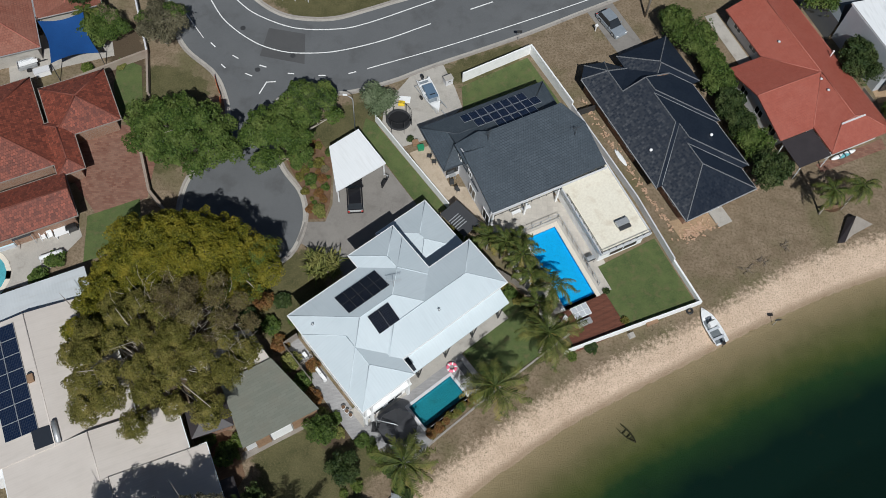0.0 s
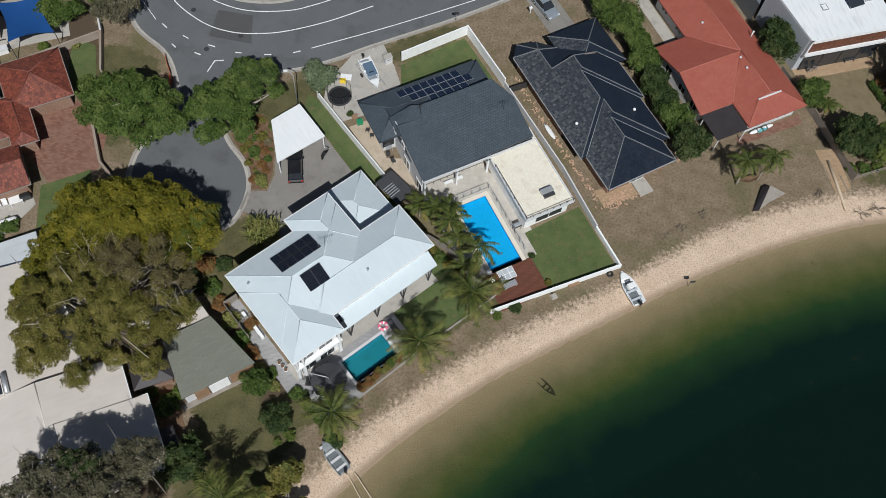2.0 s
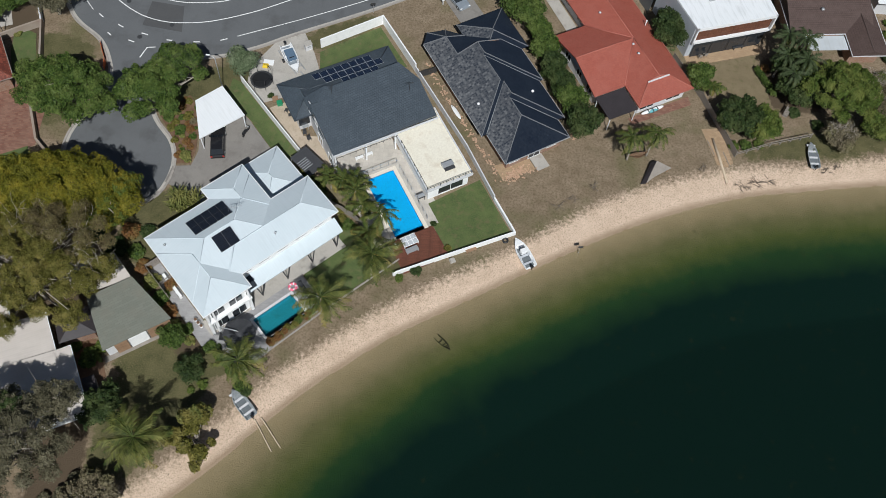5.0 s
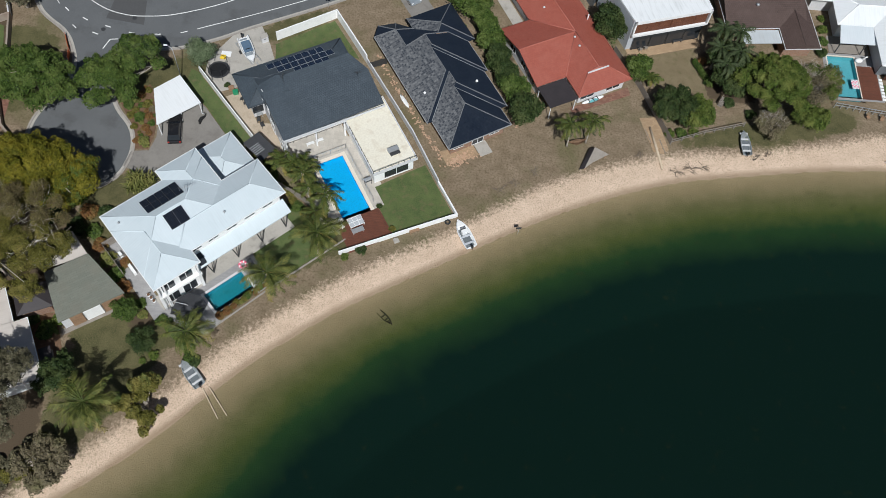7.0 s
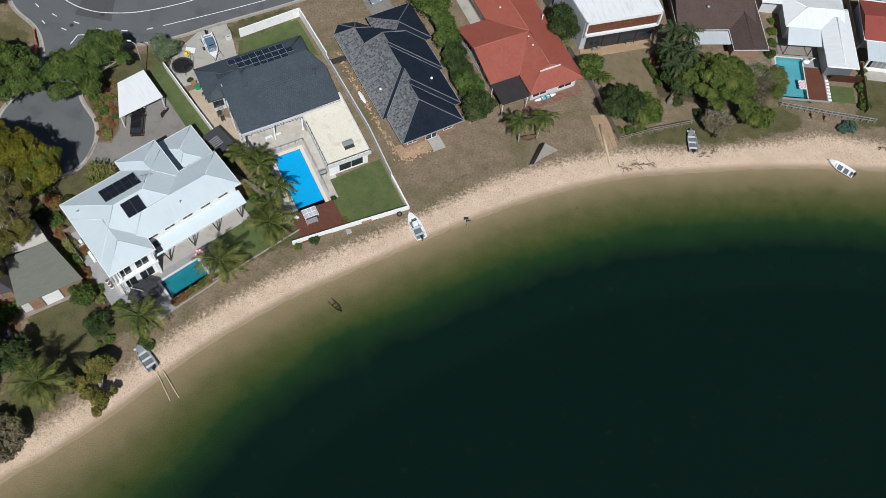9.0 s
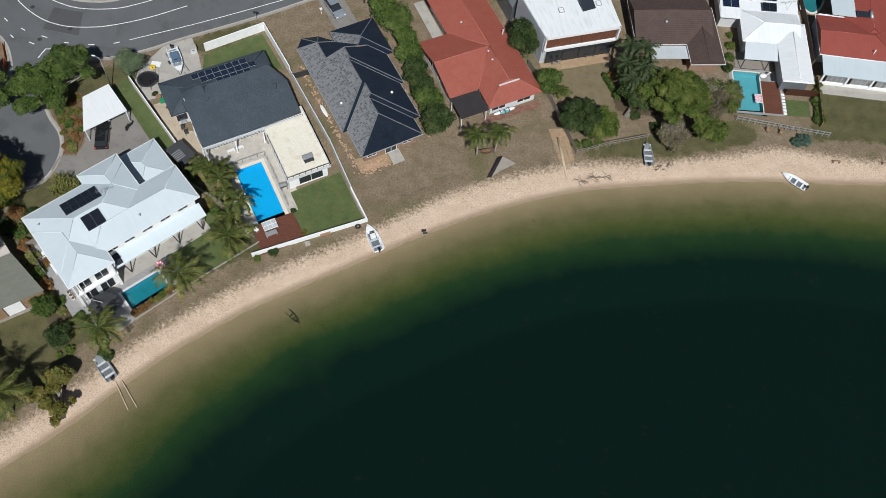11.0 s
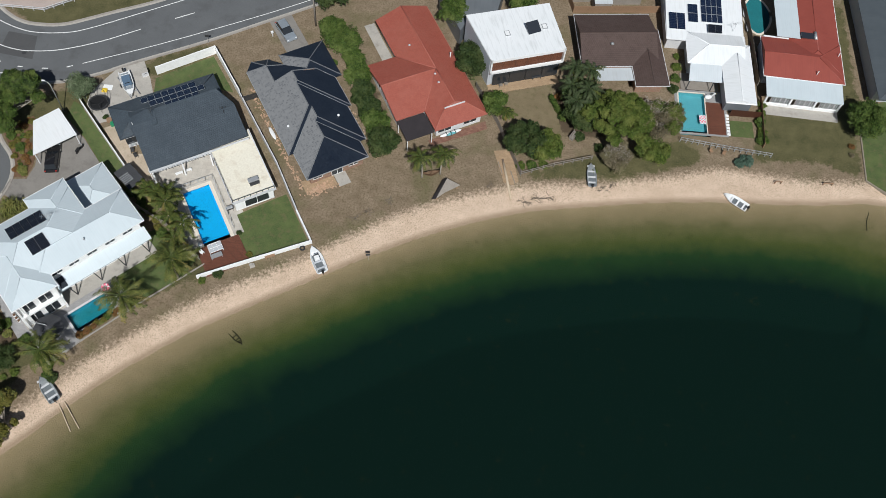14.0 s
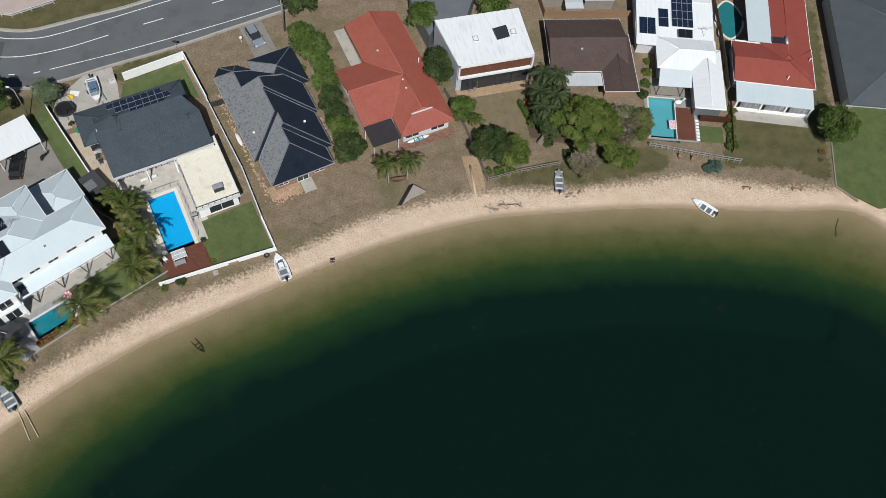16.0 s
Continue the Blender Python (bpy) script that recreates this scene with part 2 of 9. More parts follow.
M = {
    "ground": ground_material(),
    "sand_pave": surf("sand_pave", (0.36, 0.29, 0.21), (0.47, 0.39, 0.30), 0.9, 0.6, 10, 0.3, stain=(0.28, 0.21, 0.15), stain_amount=0.4),
    "asphalt": surf("asphalt", (0.095, 0.099, 0.104), (0.124, 0.128, 0.132), 0.9, 0.15, 12, 0.5, stain=(0.078, 0.078, 0.079), stain_amount=0.6),
    "asphalt_patch": surf("asphalt_patch", (0.066, 0.066, 0.068), (0.082, 0.082, 0.083), 0.9, 0.4, 12, 0.5),
    "concrete": surf("concrete", (0.33, 0.31, 0.28), (0.42, 0.39, 0.35), 0.9, 0.4, 9, 0.3, stain=(0.24, 0.22, 0.19)),
    "kerb": surf("kerb", (0.26, 0.235, 0.21), (0.34, 0.31, 0.28), 0.9, 0.5, 9, 0.3, stain=(0.16, 0.14, 0.12)),
    "drive": surf("drive", (0.185, 0.170, 0.155), (0.235, 0.218, 0.198), 0.9, 0.3, 10, 0.4, stain=(0.14, 0.125, 0.11)),
    "paint_line": surf("paint_line", (0.72, 0.72, 0.70), (0.80, 0.80, 0.78), 0.7, 1.5, 12, 0.2, stain=(0.35, 0.35, 0.34), stain_amount=0.5),
    "lawn": surf("lawn", (0.042, 0.070, 0.020), (0.098, 0.125, 0.040), 0.95, 0.5, 8, 0.8, stain=(0.135, 0.120, 0.055), stain_amount=0.85),
    "lawn_dry": surf("lawn_dry", (0.085, 0.090, 0.035), (0.135, 0.125, 0.052), 0.95, 0.5, 8, 0.8, stain=(0.22, 0.170, 0.090), stain_amount=0.8),
    "lawn_brown": surf("lawn_brown", (0.135, 0.105, 0.058), (0.19, 0.150, 0.088), 0.95, 0.5, 8, 0.8, stain=(0.105, 0.100, 0.040), stain_amount=0.7),
    "mulch": surf("mulch", (0.10, 0.055, 0.032), (0.155, 0.090, 0.052), 0.95, 0.8, 7, 1.0, stain=(0.24, 0.17, 0.10)),
    "render_white": surf("render_white", (0.80, 0.80, 0.79), (0.85, 0.85, 0.84), 0.7, 0.6, 8, 0.1, stain=(0.58, 0.57, 0.53), stain_amount=0.25),
    "render_grey": surf("render_grey", (0.42, 0.44, 0.47), (0.48, 0.50, 0.53), 0.75, 0.6, 8, 0.1),
    "render_pale": surf("render_pale", (0.52, 0.52, 0.53), (0.60, 0.60, 0.61), 0.75, 0.6, 8, 0.1),
    "cream_membrane": surf("cream_membrane", (0.70, 0.64, 0.52), (0.76, 0.71, 0.60), 0.85, 0.3, 4, 0.2, stain=(0.52, 0.42, 0.30), stain_amount=0.45),
    "stone_pave": coursed("stone_pave", (0.52, 0.475, 0.42), (0.60, 0.555, 0.49), (0.42, 0.385, 0.34), 0.6, 0.6, 0.008, 0.7, 0.2, "Object", 0.0),
    "coping": surf("coping", (0.62, 0.56, 0.47), (0.70, 0.64, 0.55), 0.8, 0.8, 8, 0.2),
    "grey_pave": coursed("grey_pave", (0.34, 0.33, 0.33), (0.40, 0.39, 0.385), (0.27, 0.26, 0.26), 1.4, 0.14, 0.012, 0.75, 0.4, "Object", 0.35),
    "deck": coursed("deck", (0.150, 0.052, 0.030), (0.185, 0.068, 0.040), (0.05, 0.02, 0.012), 3.2, 0.14, 0.012, 0.6, 0.6, "Object", 0.4),
    "brick_pave": coursed("brick_pave", (0.17, 0.070, 0.047), (0.28, 0.145, 0.100), (0.14, 0.09, 0.07), 0.46, 0.23, 0.012, 0.85, 0.4, "Object", 0.5, wear=(0.27, 0.17, 0.125)),
    "sandstone_pave": coursed("sandstone_pave", (0.40, 0.27, 0.16), (0.48, 0.34, 0.21), (0.30, 0.20, 0.13), 0.4, 0.2, 0.012, 0.85, 0.3, "Object", 0.5),
    "brick_wall": coursed("brick_wall", (0.30, 0.155, 0.095), (0.38, 0.215, 0.140), (0.35, 0.30, 0.25), 0.24, 0.086, 0.012, 0.9, 0.5),
    "white_metal": ribbed("white_metal", (0.550, 0.620, 0.655), (0.595, 0.660, 0.695), 0.3, 0.5, depth=0.1, dirt=(0.48, 0.52, 0.55), dirt_amount=0.25),
    "pure_white_metal": ribbed("pure_white_metal", (0.78, 0.80, 0.81), (0.83, 0.84, 0.85), 0.3, 0.45, depth=0.1, dirt=(0.50, 0.50, 0.48), dirt_amount=0.2),
    "streaked_white_metal": ribbed("streaked_white_metal", (0.80, 0.82, 0.83), (0.84, 0.85, 0.86), 0.3, 0.45, depth=0.1, dirt=(0.42, 0.43, 0.42), dirt_amount=0.35),
    # duller roof white: the flatter pitch's weaker light is put into the colour
    "shaded_white_metal": ribbed("shaded_white_metal", (0.62, 0.67, 0.70), (0.67, 0.71, 0.74), 0.3, 0.5, depth=0.1, dirt=(0.50, 0.52, 0.53), dirt_amount=0.2),
    "cream_metal": ribbed("cream_metal", (0.575, 0.518, 0.470), (0.63, 0.572, 0.522), 0.25, 0.55, depth=0.1, dirt=(0.47, 0.43, 0.38), dirt_amount=0.3),
    "grey_metal": ribbed("grey_metal", (0.135, 0.148, 0.160), (0.16, 0.173, 0.186), 0.3, 0.45, dirt=(0.11, 0.12, 0.13)),
    "pale_metal": ribbed("pale_metal", (0.50, 0.53, 0.55), (0.58, 0.61, 0.63), 0.12, 0.5, dirt=(0.40, 0.39, 0.37)),
    "tile_black": barrel("tile_black", (0.011, 0.016, 0.027), (0.018, 0.024, 0.036)),
    "tile_grey": coursed("tile_grey", (0.063, 0.081, 0.100), (0.083, 0.103, 0.124), (0.044, 0.056, 0.070), 0.30, 0.32, 0.02, 0.5, 0.8),
    "tile_red": coursed("tile_red", (0.335, 0.084, 0.056), (0.385, 0.103, 0.070), (0.25, 0.063, 0.044), 0.30, 0.32, 0.012, 0.55, 0.5, wear=(0.40, 0.135, 0.098)),
    "tile_terracotta": coursed("tile_terracotta", (0.110, 0.028, 0.018), (0.330, 0.088, 0.050), (0.085, 0.025, 0.017), 0.26, 0.34, 0.016, 0.6, 0.9, wear=(0.13, 0.036, 0.023)),
    "tile_orange": coursed("tile_orange", (0.25, 0.085, 0.055), (0.32, 0.125, 0.085), (0.17, 0.06, 0.04), 0.30, 0.32, 0.02, 0.75, 0.8, wear=(0.38, 0.19, 0.14)),
    "tile_brown": coursed("tile_brown", (0.083, 0.052, 0.044), (0.105, 0.068, 0.058), (0.045, 0.028, 0.024), 0.30, 0.32, 0.02, 0.7, 0.8, wear=(0.125, 0.088, 0.076)),
    "roof_red": ribbed("roof_red", (0.27, 0.062, 0.045), (0.31, 0.075, 0.055), 0.3, 0.5, dirt=(0.20, 0.05, 0.04)),
    "shingle_green": coursed("shingle_green", (0.172, 0.182, 0.150), (0.200, 0.208, 0.172), (0.14, 0.146, 0.120), 0.9, 0.30, 0.012, 0.85, 0.3, wear=(0.21, 0.19, 0.15)),
    "dark_sheet": surf("dark_sheet", (0.030, 0.026, 0.028), (0.045, 0.038, 0.040), 0.5, 0.8, 6, 0.2),
    "timber_screen": coursed("timber_screen", (0.16, 0.055, 0.028), (0.24, 0.092, 0.048), (0.06, 0.022, 0.012), 1.7, 0.09, 0.01, 0.6, 0.5),
    "timber": surf("timber", (0.22, 0.13, 0.075), (0.30, 0.19, 0.115), 0.75, 1.2, 14, 0.4, stain=(0.16, 0.10, 0.06)),
    "driftwood": surf("driftwood", (0.42, 0.33, 0.23), (0.52, 0.42, 0.31), 0.9, 1.2, 14, 0.4),
    "timber_grey": surf("timber_grey", (0.20, 0.175, 0.15), (0.27, 0.24, 0.21), 0.85, 1.2, 14, 0.4),
    "glass_dark": surf("glass_dark", (0.020, 0.024, 0.028), (0.03, 0.034, 0.04), 0.06, 1, 3, 0.0),
    "dark_metal": surf("dark_metal", (0.035, 0.036, 0.038), (0.05, 0.05, 0.052), 0.5, 2, 9, 0.1),
    "galv": surf("galv", (0.42, 0.43, 0.44), (0.52, 0.53, 0.54), 0.45, 2, 9, 0.1, metal=0.5),
    "white_plastic": surf("white_plastic", (0.76, 0.77, 0.77), (0.82, 0.82, 0.82), 0.4, 2, 9, 0.05),
    "black_plastic": surf("black_plastic", (0.012, 0.012, 0.013), (0.02, 0.02, 0.021), 0.45, 2, 9, 0.05),
    "pool_blue": surf("pool_blue", (0.012, 0.36, 0.66), (0.015, 0.40, 0.70), 0.6, 0.4, 3, 0.1),
    "pool_teal": surf("pool_teal", (0.018, 0.23, 0.33), (0.028, 0.28, 0.38), 0.6, 0.5, 5, 0.1, stain=(0.015, 0.15, 0.19)),
    "pool_aqua": surf("pool_aqua", (0.105, 0.335, 0.375), (0.135, 0.385, 0.42), 0.6, 0.5, 5, 0.1),
    "pool_green": surf("pool_green", (0.020, 0.150, 0.165), (0.030, 0.185, 0.195), 0.6, 0.5, 5, 0.1, stain=(0.02, 0.10, 0.10)),
    "pool_water": water_material("pool_water", (0.86, 0.96, 0.98), 0.03, 3.0, 0.08),
    "lake_water": water_material("lake_water", (0.84, 0.87, 0.80), 0.06, 1.6, 0.10),
    "sail_blue": surf("sail_blue", (0.002, 0.042, 0.165), (0.003, 0.056, 0.21), 0.8, 0.6, 9, 0.2),
    "umbrella_grey": surf("umbrella_grey", (0.036, 0.037, 0.041), (0.05, 0.051, 0.056), 0.85, 0.8, 9, 0.2),
    "pool_cover": surf("pool_cover", (0.42, 0.60, 0.68), (0.50, 0.67, 0.74), 0.6, 1, 6, 0.1),
    "pink": surf("pink", (0.75, 0.14, 0.22), (0.80, 0.18, 0.26), 0.4, 3, 9, 0.0),
    "yellow": surf("yellow", (0.75, 0.50, 0.03), (0.80, 0.55, 0.04), 0.5, 3, 9, 0.0),
    "purple": surf("purple", (0.13, 0.07, 0.38), (0.16, 0.09, 0.42), 0.4, 3, 9, 0.0),
    "green_plastic": surf("green_plastic", (0.02, 0.20, 0.09), (0.03, 0.25, 0.12), 0.5, 3, 9, 0.0),
    "orange_net": surf("orange_net", (0.60, 0.11, 0.025), (0.68, 0.15, 0.04), 0.8, 3, 9, 0.2),
    "car_silver": surf("car_silver", (0.32, 0.36, 0.40), (0.35, 0.39, 0.43), 0.28, 1, 3, 0.0, metal=0.4),
    "car_black": surf("car_black", (0.012, 0.012, 0.014), (0.016, 0.016, 0.018), 0.15, 1, 3, 0.0),
    "boat_ali": surf("boat_ali", (0.30, 0.325, 0.34), (0.38, 0.40, 0.41), 0.45, 2, 8, 0.1, metal=0.4, stain=(0.22, 0.22, 0.22)),
    "boat_inside": surf("boat_inside", (0.10, 0.115, 0.125), (0.15, 0.165, 0.175), 0.7, 2, 8, 0.1),
    "charcoal_metal": ribbed("charcoal_metal", (0.078, 0.092, 0.103), (0.095, 0.110, 0.121), 0.3, 0.5, depth=0.12, dirt=(0.07, 0.08, 0.09)),
    "cap_red": surf("cap_red", (0.30, 0.085, 0.060), (0.38, 0.135, 0.10), 0.7, 2.0, 9, 0.3),
    "cap_terracotta": surf("cap_terracotta", (0.10, 0.029, 0.020), (0.18, 0.056, 0.037), 0.8, 1.5, 9, 0.3),
    "gravel_pink": surf("gravel_pink", (0.36, 0.29, 0.26), (0.45, 0.37, 0.33), 0.95, 0.5, 12, 0.6),
    "tile_cap": surf("tile_cap", (0.05, 0.053, 0.06), (0.16, 0.165, 0.175), 0.6, 3.0, 9, 0.3),
    "weed": surf("weed", (0.030, 0.028, 0.014), (0.055, 0.048, 0.024), 0.9, 1.5, 9, 0.6),
    "boat_cover": surf("boat_cover", (0.075, 0.125, 0.190), (0.10, 0.155, 0.225), 0.8, 1.5, 9, 0.2),
    "tail_red": surf("tail_red", (0.35, 0.02, 0.015), (0.42, 0.03, 0.02), 0.3, 3, 9, 0.0),
    "rubble": surf("rubble", (0.36, 0.20, 0.12), (0.52, 0.36, 0.25), 0.9, 2.5, 9, 0.5),
    "valley": surf("valley", (0.16, 0.17, 0.18), (0.22, 0.23, 0.24), 0.5, 2.0, 9, 0.1),
    "bark": surf("bark", (0.11, 0.085, 0.062), (0.19, 0.155, 0.12), 0.95, 1.5, 12, 1.0),
    "bark_pale": surf("bark_pale", (0.24, 0.21, 0.175), (0.36, 0.32, 0.27), 0.95, 1.5, 12, 0.8),
    "rock": surf("rock", (0.20, 0.17, 0.13), (0.27, 0.23, 0.18), 0.95, 1.5, 9, 0.8),
    "solar_blue": solar_material("solar_blue", (0.005, 0.012, 0.034), (0.045, 0.055, 0.08), 6, 10),
    "solar_black": solar_material("solar_black", (0.008, 0.010, 0.016), (0.03, 0.035, 0.045), 6, 10),
    "leaf_fig": leafy("leaf_fig", (0.052, 0.062, 0.007), (0.178, 0.162, 0.016), (0.240, 0.202, 0.024)),
    "leaf_olive": leafy("leaf_olive", (0.05, 0.052, 0.01), (0.168, 0.155, 0.034), (0.258, 0.219, 0.065)),
    "leaf_green": leafy("leaf_green", (0.022, 0.046, 0.009), (0.092, 0.138, 0.029), (0.145, 0.185, 0.050)),
    "leaf_dark": leafy("leaf_dark", (0.014, 0.030, 0.009), (0.054, 0.080, 0.024), (0.088, 0.110, 0.038)),
    "leaf_lime": leafy("leaf_lime", (0.038, 0.066, 0.012), (0.112, 0.150, 0.030), (0.172, 0.192, 0.050)),
    "leaf_sage": leafy("leaf_sage", (0.070, 0.100, 0.048), (0.150, 0.190, 0.105), (0.195, 0.230, 0.140)),
    "leaf_blue": leafy("leaf_blue", (0.045, 0.085, 0.060), (0.092, 0.145, 0.105), (0.120, 0.170, 0.125)),
    "leaf_yellow": leafy("leaf_yellow", (0.080, 0.100, 0.026), (0.200, 0.205, 0.060), (0.300, 0.270, 0.090)),
    "leaf_red": leafy("leaf_red", (0.115, 0.054, 0.022), (0.230, 0.115, 0.041), (0.135, 0.128, 0.041)),
    "leaf_dry": leafy("leaf_dry", (0.100, 0.085, 0.052), (0.215, 0.180, 0.112), (0.185, 0.170, 0.085)),
    "leaf_brown": leafy("leaf_brown", (0.070, 0.056, 0.026), (0.165, 0.132, 0.060), (0.205, 0.175, 0.075)),
    "leaf_grey": leafy("leaf_grey", (0.054, 0.052, 0.030), (0.142, 0.128, 0.078), (0.190, 0.172, 0.108)),
    "leaf_palm": leafy("leaf_palm", (0.024, 0.044, 0.010), (0.098, 0.122, 0.028), (0.185, 0.185, 0.050)),
    "leaf_palm_gold": leafy("leaf_palm_gold", (0.120, 0.105, 0.026), (0.260, 0.215, 0.060), (0.300, 0.255, 0.090)),
    "leaf_palm_dark": leafy("leaf_palm_dark", (0.026, 0.044, 0.017), (0.070, 0.094, 0.040), (0.102, 0.118, 0.058)),
}


# ---- building blocks ----
def thing(name, x, y, z=0.0, turn=0.0, label="", category="", group="", kind=""):
    ob = new(name)
    ob.matrix_world = pose(x, y, z, 0, 0, turn)
    return tagged(ob, label, category, group, kind)


def mesh_of(name, bm, mat, smooth=False):
    me = bpy.data.meshes.new(name)
    bm.to_mesh(me)
    bm.free()
    me.materials.append(M[mat])
    if smooth:
        me.polygons.foreach_set("use_smooth", [True] * len(me.polygons))
    return me


def part(name, bm, mat, parent, label="", smooth=False):
    ob = new(name, mesh_of(name, bm, mat, smooth))
    ob.parent = parent
    return tagged(ob, label)


def again(name, me, parent, m, label=""):
    ob = new(name, me)
    ob.parent = parent
    ob.matrix_local = m
    return tagged(ob, label)


def solid(name, bm, mat, label="", category="", group="", kind="", smooth=False):
    return tagged(new(name, mesh_of(name, bm, mat, smooth)), label, category, group, kind)


def box(bm, x0, x1, y0, y1, z0, z1, bev=0.0):
    n = len(bm.verts)
    vs = [bm.verts.new(p) for p in ((x0, y0, z0), (x1, y0, z0), (x1, y1, z0), (x0, y1, z0), (x0, y0, z1), (x1, y0, z1), (x1, y1, z1), (x0, y1, z1))]
    fs = [bm.faces.new([vs[i] for i in q]) for q in ((3, 2, 1, 0), (4, 5, 6, 7), (0, 1, 5, 4), (1, 2, 6, 5), (2, 3, 7, 6), (3, 0, 4, 7))]
    if bev:
        bmesh.ops.bevel(bm, geom=list({e for f in fs for e in f.edges}), offset=bev, segments=2, affect="EDGES", profile=0.6)
    return bm


def boxes(*rows):
    bm = bmesh.new()
    for r in rows:
        box(bm, *r)
    return bm


def slab(poly, z0, z1, bm=None):
    bm = bm or bmesh.new()
    area = sum(a[0] * b[1] - b[0] * a[1] for a, b in zip(poly, poly[1:] + poly[:1]))
    pts = poly if area > 0 else poly[::-1]
    lo, hi = [bm.verts.new((*p, z0)) for p in pts], [bm.verts.new((*p, z1)) for p in pts]
    bm.faces.new(hi)
    bm.faces.new(lo[::-1])
    for i in range(len(pts)):
        j = (i + 1) % len(pts)
        bm.faces.new((lo[i], lo[j], hi[j], hi[i]))
    bm.normal_update()
    return bm


def smooth_line(pts, step=0.7):
    """A Catmull-Rom line through the points."""
    p = [np.array(q, float) for q in pts]
    p = [2 * p[0] - p[1]] + p + [2 * p[-1] - p[-2]]
    out = []
    for i in range(1, len(p) - 2):
        n = max(1, int(np.linalg.norm(p[i + 1] - p[i]) / step))
        for k in range(n):
            t = k / n
            a, b, c, d = p[i - 1:i + 3]
            out.append(0.5 * (2 * b + (c - a) * t + (2 * a - 5 * b + 4 * c - d) * t * t + (3 * b - a - 3 * c + d) * t ** 3))
    return [tuple(q) for q in out + [p[-2]]]


def ribbon(pts, left, right, z0, z1, bm=None):
    """A wall or kerb along a line, from `left` to `right` of it."""
    bm = bm or bmesh.new()
    rings = []
    for i, p in enumerate(pts):
        a, b = np.array(pts[max(0, i - 1)][:2]), np.array(pts[min(len(pts) - 1, i + 1)][:2])
        d1 = np.array(p[:2]) - a if i else b - np.array(p[:2])
        d2 = b - np.array(p[:2]) if i < len(pts) - 1 else d1
        d1, d2 = d1 / np.linalg.norm(d1), d2 / np.linalg.norm(d2)
        n = np.array((-(d1 + d2)[1], (d1 + d2)[0]))
        n = n / max(0.3, n @ np.array((-d1[1], d1[0])))
        rings.append([bm.verts.new((p[0] + n[0] * o, p[1] + n[1] * o, z)) for o, z in ((left, z0), (left, z1), (-right, z1), (-right, z0))])
    for a, b in zip(rings, rings[1:]):
        for k in range(4):
            bm.faces.new((a[k], a[(k + 1) % 4], b[(k + 1) % 4], b[k]))
    bm.faces.new(rings[0][::-1])
    bm.faces.new(rings[-1])
    bmesh.ops.recalc_face_normals(bm, faces=bm.faces)
    return bm


def tube(bm, path, radii, seg=7, cap=True):
    rings = []
    for i, p in enumerate(path):
        d = (Vector(path[min(i + 1, len(path) - 1)]) - Vector(path[max(i - 1, 0)])).normalized()
        q = d.to_track_quat("Z", "Y")
        r = radii[i] if hasattr(radii, "__len__") else radii
        rings.append([bm.verts.new(Vector(p) + q @ Vector((r * math.cos(a), r * math.sin(a), 0))) for a in (2 * math.pi * k / seg for k in range(seg))])
    for a, b in zip(rings, rings[1:]):
        for k in range(seg):
            bm.faces.new((a[k], a[(k + 1) % seg], b[(k + 1) % seg], b[k]))
    if cap:
        bm.faces.new(rings[0][::-1])
        bm.faces.new(rings[-1])
    return bm


def disc(bm, x, y, z0, z1, r0, r1=None, seg=20):
    return tube(bm, [(x, y, z0), (x, y, z1)], [r0, r0 if r1 is None else r1], seg)


def slope_uv(bm):
    """Metres along the eaves and up the slope."""
    uv = bm.loops.layers.uv.new("uv")
    for f in bm.faces:
        n = f.normal
        t = Vector((0, 0, 1)).cross(n)
        t = t.normalized() if t.length > 1e-3 else Vector((1, 0, 0))
        s = n.cross(t)
        for l in f.loops:
            l[uv].uv = (l.vert.co.dot(t), l.vert.co.dot(s))
    return bm


def with_uv(bm):
    bm.normal_update()
    return slope_uv(bm)


def roof_block(bm, u0, u1, v0, v1, ze, slope, ends="hh", fascia=0.16):
    """A hipped (h) or gabled (g) roof with its ridge along the longer side. Returns the ridge's two ends."""
    along = (u1 - u0) >= (v1 - v0) if len(ends) < 3 else ends[2] == "u"
    L, W = (u1 - u0, v1 - v0) if along else (v1 - v0, u1 - u0)
    h = W / 2
    zr = ze + fascia + h * slope
    a, b = (h if ends[0] == "h" else 0.0), L - (h if ends[1] == "h" else 0.0)
    if b < a + 0.02:
        a = b = (a + b) / 2
        b += 0.02

    def pt(l, w, z):
        return (u0 + l, v0 + w, z) if along else (u1 - w, v0 + l, z)

    lo = [bm.verts.new(pt(l, w, ze)) for l, w in ((0, 0), (L, 0), (L, W), (0, W))]
    hi = [bm.verts.new(pt(l, w, ze + fascia)) for l, w in ((0, 0), (L, 0), (L, W), (0, W))]
    r0, r1 = bm.verts.new(pt(a, h, zr)), bm.verts.new(pt(b, h, zr))
    bm.faces.new(lo[::-1])
    for i in range(4):
        j = (i + 1) % 4
        bm.faces.new((lo[i], lo[j], hi[j], hi[i]))
    bm.faces.new((hi[0], hi[1], r1, r0))
    bm.faces.new((hi[2], hi[3], r0, r1))
    bm.faces.new((hi[1], hi[2], r1))
    bm.faces.new((hi[3], hi[0], r0))
    corners = [v.co.copy() for v in hi]
    return [r0.co.copy(), r1.co.copy(), corners, ends]


